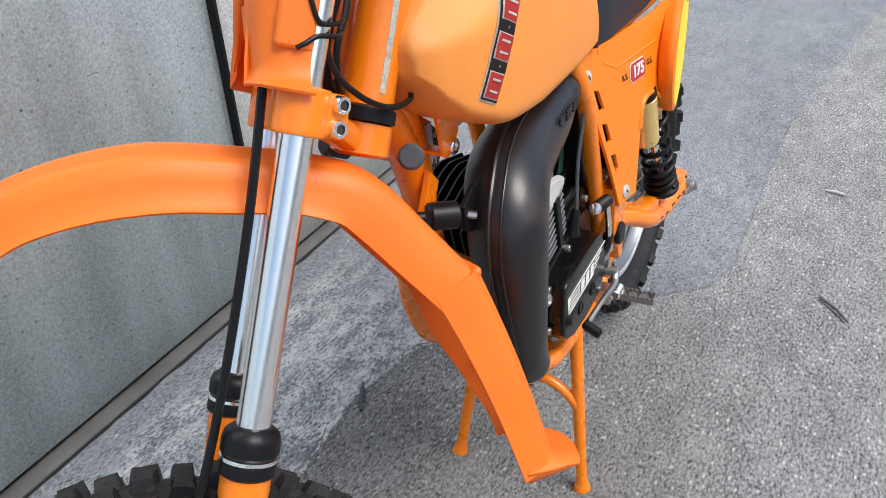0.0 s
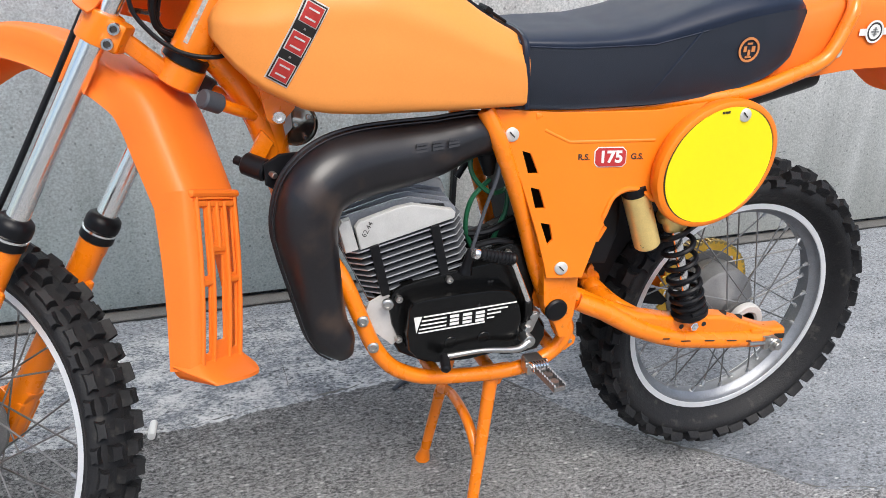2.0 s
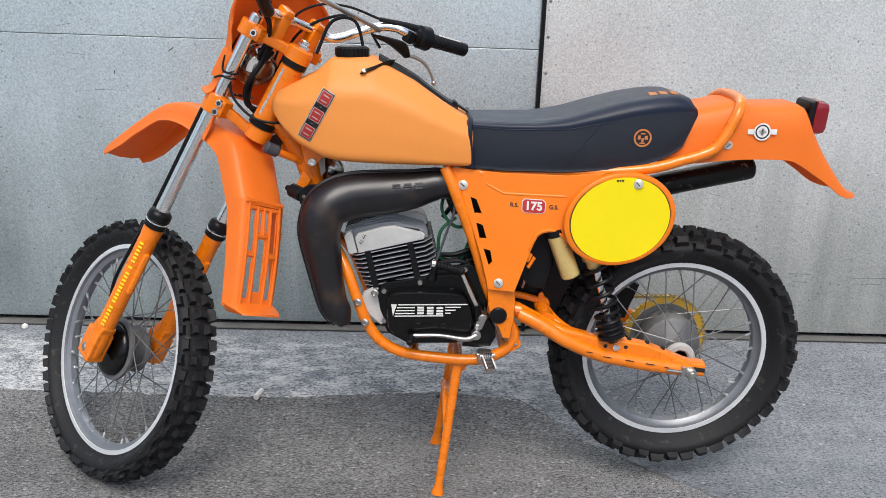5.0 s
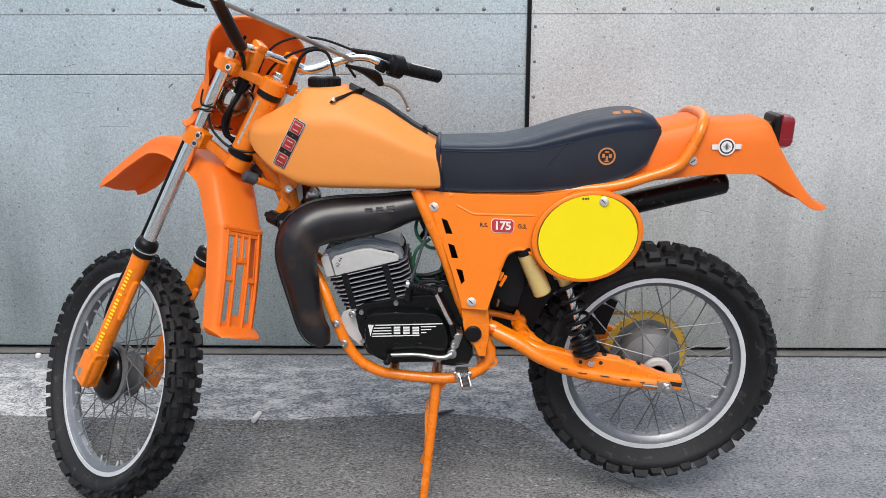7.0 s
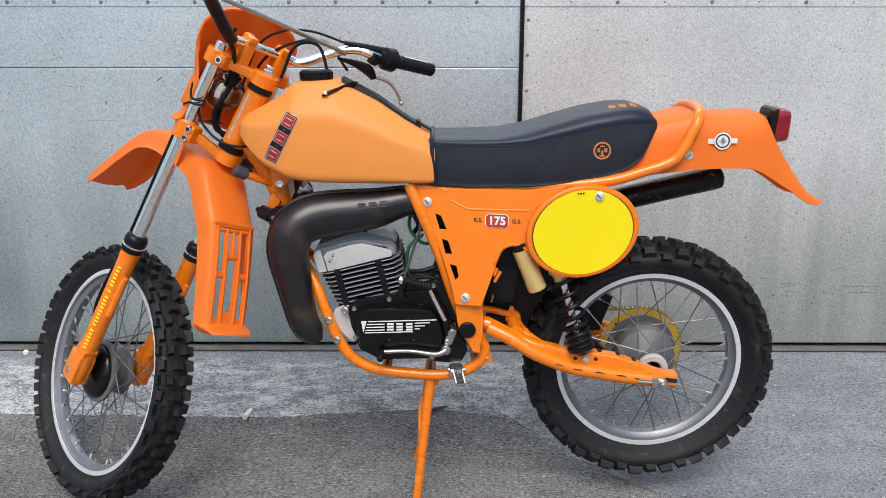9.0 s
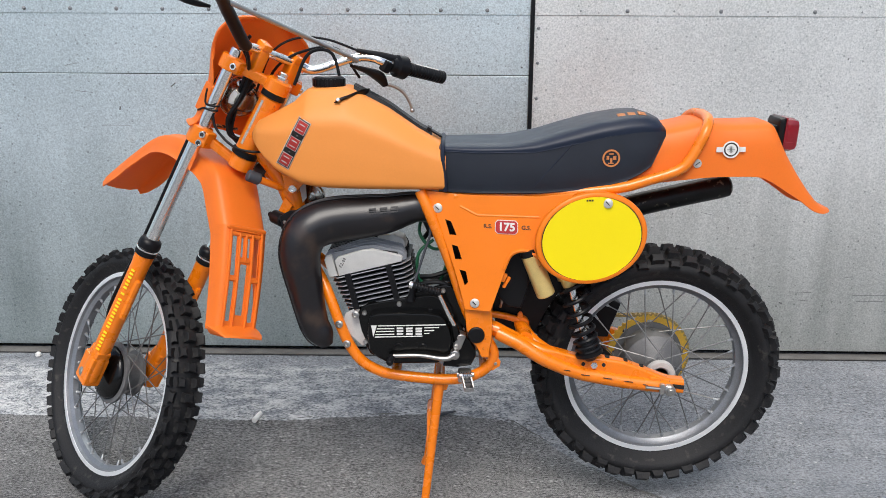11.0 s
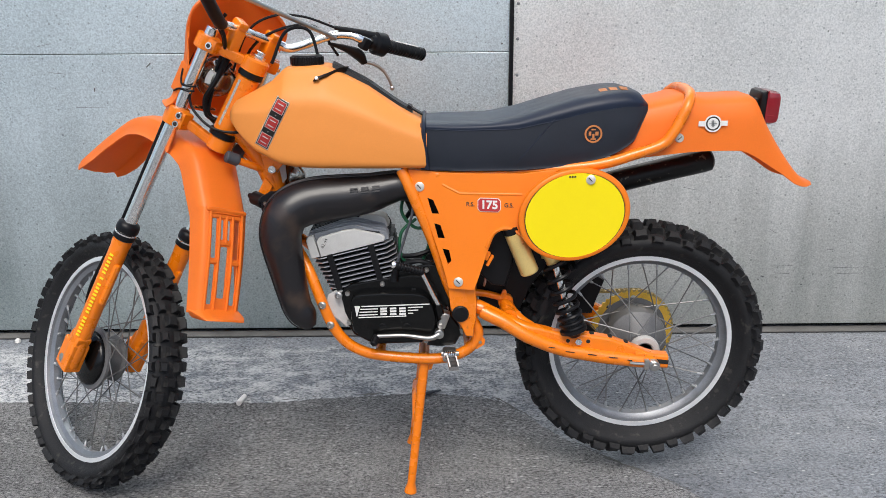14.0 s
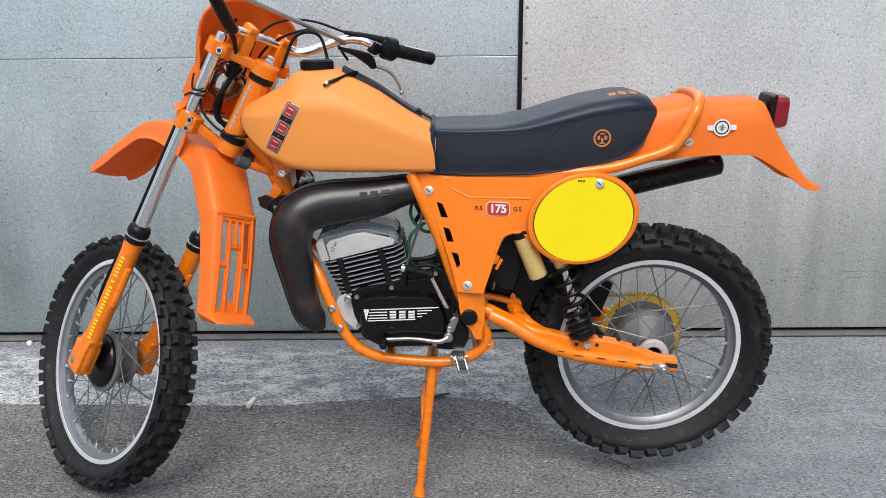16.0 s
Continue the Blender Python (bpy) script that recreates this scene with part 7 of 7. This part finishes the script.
def build_exhaust():
    exhaust = group_part("exhaust", bike, Matrix.Identity(4), "black two-stroke expansion exhaust")
    y = YC - 0.068
    pts = [(0.362, y + 0.012, 0.795), (0.332, y, 0.805), (0.302, y, 0.800), (0.26, y, 0.789), (0.205, y, 0.781), (0.138, y - 0.008, 0.775), (0.094, y - 0.020, 0.766), (0.063, y - 0.033, 0.745), (0.049, y - 0.040, 0.705), (0.051, y - 0.043, 0.665), (0.060, y - 0.044, 0.611), (0.070, y - 0.045, 0.556), (0.080, y - 0.045, 0.516), (0.095, y - 0.046, 0.490), (0.108, y - 0.046, 0.464)]
    rs = [0.030, 0.035, 0.0395, 0.046, 0.0515, 0.0545, 0.0545, 0.0525, 0.050, 0.0465, 0.0415, 0.037, 0.0345, 0.031, 0.016]
    b = new_bm()
    tube(b, pts, rs, 32, 5)
    part("expansion_chamber", b, PIPE, exhaust, "satin black expansion chamber", smooth=60)
    # weld seam along the outside of the bend
    line = spline([(*p, r) for p, r in zip(pts, rs)], 5)
    seam = []
    for i in range(2, len(line) - 2):
        way = Vector((line[i + 1][0] - line[i - 1][0], 0, line[i + 1][2] - line[i - 1][2])).normalized()
        out = Vector((way.z, 0, -way.x))
        out = out if out.dot(Vector((-1, 0, 0.8))) > 0 else -out
        seam.append(tuple(Vector(line[i][:3]) + out * (line[i][3] + 0.0005)))
    for dy, r in ((0.004, 0.0034), (-0.012, 0.0016)):
        b = new_bm()
        tube(b, [(p[0], p[1] + dy, p[2]) for p in seam], r, 8)
        part("weld_seam", b, PIPE, exhaust, "raised welded seam")
    b = new_bm()
    for k in range(3):
        x = 0.226 + 0.026 * k
        for dx, dz, w, h in ((0, 0.0, 0.018, 0.0035), (0, 0.0055, 0.018, 0.0035), (0, 0.011, 0.018, 0.0035)):
            box(b, (w, 0.002, h), Matrix.Translation((x + dx, y - 0.0462, 0.802 + dz + 0.10 * (x - 0.25))) @ Matrix.Rotation(-0.1, 4, "Y") @ Matrix.Rotation(radians(-22), 4, "X"))
    part("embossed_mark", b, PIPE, exhaust, "embossed maker's mark")
    b = new_bm()
    tube(b, [(0.340, y + 0.008, 0.812), (0.353, y + 0.012, 0.796), (0.361, y + 0.016, 0.768), (0.368, y + 0.018, 0.730)], [0.024, 0.022, 0.018, 0.009], 16, 4)
    part("pipe_clamp", b, BLACK, exhaust, "black rubber pipe sleeve")
    b = new_bm()
    tube(b, [(0.62, YC + 0.055, 0.712), (0.75, YC + 0.072, 0.749), (0.88, YC + 0.083, 0.780), (1.00, YC + 0.088, 0.808), (1.112, YC + 0.09, 0.833), (1.130, YC + 0.09, 0.837), (1.137, YC + 0.09, 0.8385)], [0.024, 0.029, 0.030, 0.030, 0.030, 0.025, 0.010], 28, 4)
    part("silencer", b, SILENCER, exhaust, "black silencer under the rear mudguard")


def build_stand():
    stand = group_part("centre_stand", bike, Matrix.Identity(4), "orange tubular centre stand")
    tops = {-1: (0.388, YC - 0.085, 0.366), 1: (0.388, YC + 0.085, 0.366)}
    feet = {-1: (0.347, -0.110, 0.0), 1: (0.347, 0.150, 0.0)}
    for s in (-1, 1):
        b = new_bm()
        t, f = Vector(tops[s]), Vector(feet[s])
        tube(b, [tuple(t), tuple(t.lerp(f, 0.3)), tuple(t.lerp(f, 0.93)), tuple(t.lerp(f, 0.97)), tuple(f)], [0.0135, 0.012, 0.0105, 0.0145, 0.0165], 14)
        part("stand_leg", b, PAINT, stand, "orange stand leg")
        b = new_bm()
        prism(b, [(0.36, 0.375), (0.42, 0.375), (0.405, 0.335), (0.38, 0.325)], YC + s * 0.085 - 0.004, YC + s * 0.085 + 0.004, 0.001)
        part("stand_lug", b, PAINT, stand)
    b = new_bm()
    rod(b, (0.388, YC - 0.09, 0.36), (0.388, YC + 0.09, 0.36), 0.012, 14)
    part("stand_pivot", b, PAINT, stand)
    b = new_bm()
    tube(b, [(0.366, -0.094, 0.176), (0.364, -0.080, 0.202), (0.363, -0.052, 0.226), (0.362, -0.018, 0.238), (0.362, 0.034, 0.239), (0.362, 0.074, 0.228), (0.363, 0.108, 0.206), (0.365, 0.126, 0.180)], 0.0098, 12, 4)
    part("stand_arch", b, PAINT, stand, "arched orange brace between the legs")


def build_footpegs():
    for s in (-1, 1):
        peg = group_part("footpeg", bike, Matrix.Identity(4), "serrated folding steel footpeg")
        a = Vector((0.452, YC + s * 0.122, 0.390))
        c = Vector((0.460, YC + s * 0.204, 0.388))
        way = (c - a).normalized()
        side = Vector((way.y, -way.x, 0)) * s
        b = new_bm()
        for k in (-1, 1):
            mid = (a + c) / 2 + side * 0.0105 * k
            q = Matrix.Translation(mid) @ way.to_track_quat("X", "Z").to_matrix().to_4x4()
            box(b, (0.082, 0.0025, 0.009), q, 0.001)
            for j in range(11):
                box(b, (0.005, 0.003, 0.005), q @ Matrix.Translation((-0.04 + 0.008 * j, 0, 0.007)) @ Matrix.Rotation(radians(45), 4, "Y"))
        q = Matrix.Translation(c) @ way.to_track_quat("X", "Z").to_matrix().to_4x4()
        box(b, (0.003, 0.023, 0.009), q, 0.001)
        for t in (0.3, 0.55, 0.8):
            lathe(b, [(0.0055, -0.004), (0.008, -0.004), (0.008, 0.006), (0.0055, 0.006)], Matrix.Translation(a.lerp(c, t)), 12)
        part("peg_tread", b, PEG, peg, "serrated steel tread")
        b = new_bm()
        box(b, (0.034, 0.03, 0.03), Matrix.Translation(a + Vector((-0.002, s * -0.004, -0.002))), 0.005)
        rod(b, a + Vector((-0.022, s * 0.004, 0.004)), a + Vector((0.022, s * 0.004, 0.004)), 0.006, 12, 0.001)
        part("peg_bracket", b, STEEL, peg)
        b = new_bm()
        tube(b, [tuple(a + Vector((-0.016 + 0.032 * k / 60, s * 0.018 + 0.0085 * math.cos(k * 0.63), 0.006 + 0.0085 * math.sin(k * 0.63)))) for k in range(61)], 0.0019, 6)
        part("peg_spring", b, CHROME, peg, "bright return spring")


def build_small():
    b = new_bm()
    prism(b, [(0.505, 0.70), (0.60, 0.72), (0.608, 0.62), (0.589, 0.556), (0.556, 0.560), (0.515, 0.60)], YC - 0.096, YC + 0.08, 0.010)
    prism(b, [(0.394, 0.815), (0.52, 0.815), (0.54, 0.66), (0.49, 0.60), (0.436, 0.60), (0.411, 0.70)], YC - 0.078, YC + 0.07, 0.006)
    part("air_box", b, BLACK, bike, "black plastic air box")
    # mudguard thickened into an added black block that fills the dark gap
    b = new_bm()
    arc = [(REAR_AXLE.x + 0.328 * math.cos(radians(a)), REAR_AXLE.z + 0.328 * math.sin(radians(a))) for a in range(116, 172, 9)]
    prism(b, [(0.585, 0.74), (0.78, 0.74), *arc, (0.604, 0.43), (0.572, 0.43), (0.532, 0.475), (0.522, 0.53), (0.522, 0.60), (0.575, 0.64)], YC - 0.028, YC + 0.062, 0.003)
    part("mudguard_fill", b, BLACK, bike, "black mudguard thickened to fill the dark gap before the rear tyre")
    b = new_bm()
    prism(b, [(0.74, 0.395), (0.80, 0.362), (0.845, 0.352), (0.86, 0.362), (0.82, 0.40)], YC + 0.06, YC + 0.095, 0.006)
    part("chain_slider", b, BLACK, bike, "black plastic chain guide")
    b = new_bm()
    prism(b, [(0.770, 0.475), (0.795, 0.525), (0.832, 0.538), (0.866, 0.520), (0.856, 0.490), (0.843, 0.455), (0.836, 0.425), (0.762, 0.425)], YC + 0.058, YC + 0.095, 0.006)
    part("chain_guard", b, BLACK, bike, "black plastic guard over the chain's upper run")
    b = new_bm()
    c = Vector((0.061, YC + 0.010, 0.815))
    g = axis_to(c, c + Vector((-0.15, -1, 0.1)))
    lathe(b, [(0.010, -0.03), (0.028, -0.026), (0.030, -0.006), (0.034, -0.004), (0.0345, 0.002), (0.031, 0.004), (0.029, 0.001), (0.018, 0.003), (0.014, 0.006), (0.004, 0.007)], g, 32)
    horn = part("horn", b, HORN, bike, "dark metallic disc horn under the tank")
    for dx, dy in ((-0.02, 0.014), (0.02, 0.012), (0.0, 0.0), (0.014, -0.020)):
        b = new_bm()
        rod(b, g @ Vector((dx, dy, 0.002)), g @ Vector((dx, dy, 0.0085)), 0.0035, 8, 0.0005)
        part("screw", b, CHROME, horn)
    b = new_bm()
    prism(b, [(0.034, 0.862), (0.05, 0.862), (0.052, 0.815), (0.040, 0.80), (0.032, 0.815)], YC - 0.010, YC - 0.006, 0.001)
    part("horn_bracket", b, CAST, horn, "pale steel horn bracket")
    b = new_bm()
    box(b, (0.012, 0.012, 0.022), Matrix.Translation((0.541, -0.118, 0.648)) @ Matrix.Rotation(0.4, 4, "Y"), 0.003)
    box(b, (0.008, 0.01, 0.03), Matrix.Translation((0.548, -0.115, 0.635)) @ Matrix.Rotation(0.5, 4, "Y"), 0.002)
    part("panel_clip", b, PANEL, bike)
    b = new_bm()
    tube(b, [(0.535, YC - 0.07, 0.60), (0.54, YC - 0.085, 0.575), (0.537, YC - 0.08, 0.555)], 0.003, 8, 4)
    part("spring_hook", b, STEEL, bike)


build_front_wheel()
build_rear_wheel()
build_fork()
build_bars()
build_front_fender()
build_mask()
build_tank()
build_seat()
build_side_panel()
build_rear_fender()
build_frame()
build_swingarm()
build_shocks()
build_engine()
build_exhaust()
build_stand()
build_footpegs()
build_chain()
build_small()


# ---- small things on the ground ----
def build_litter():
    b = new_bm()
    g = axis_to((-0.205, 0.366, 0.0), (-0.194, 0.43, 0.0))
    lathe(b, [(0.003, 0.0), (0.0085, 0.001), (0.009, 0.02), (0.008, 0.052), (0.003, 0.056)], Matrix.Translation((0, 0, ground_height(-0.2, 0.39) + 0.009)) @ g, 14)
    tagged(part("cigarette_butt", b, WHITE), "crumpled white cigarette butt on the ground", "litter")
    b = new_bm()
    tube(b, [(0.353, 0.389, ground_height(0.353, 0.389) + 0.006), (0.39, 0.41, ground_height(0.39, 0.41) + 0.009), (0.43, 0.43, ground_height(0.43, 0.43) + 0.007)], [0.004, 0.006, 0.003], 8, 4)
    tagged(part("stick", b, GREYRUB), "short dark stick lying on the asphalt", "stick")
    b = new_bm()
    tube(b, [(1.175, -0.448, 0.006), (1.13, -0.49, 0.009), (1.088, -0.52, 0.006)], [0.003, 0.004, 0.002], 8, 4)
    tagged(part("twig", b, SILL), "dry grey twig lying on the asphalt", "twig")
    b = new_bm()
    tube(b, [(1.780, -0.400, 0.005), (1.772, -0.43, 0.008), (1.765, -0.458, 0.005)], [0.003, 0.0045, 0.003], 8, 4)
    tagged(part("twig", b, RENDER_COAT), "short pale splinter of wood on the asphalt", "twig")
    b = new_bm()
    lathe(b, [(0.004, 0.0), (0.011, 0.004), (0.010, 0.014), (0.003, 0.019)], pose(-1.10, 0.82, ground_height(-1.1, 0.82) + 0.004), 9)
    tagged(part("pebble", b, WHITE), "small pale pebble by the door sill", "pebble")


build_litter()
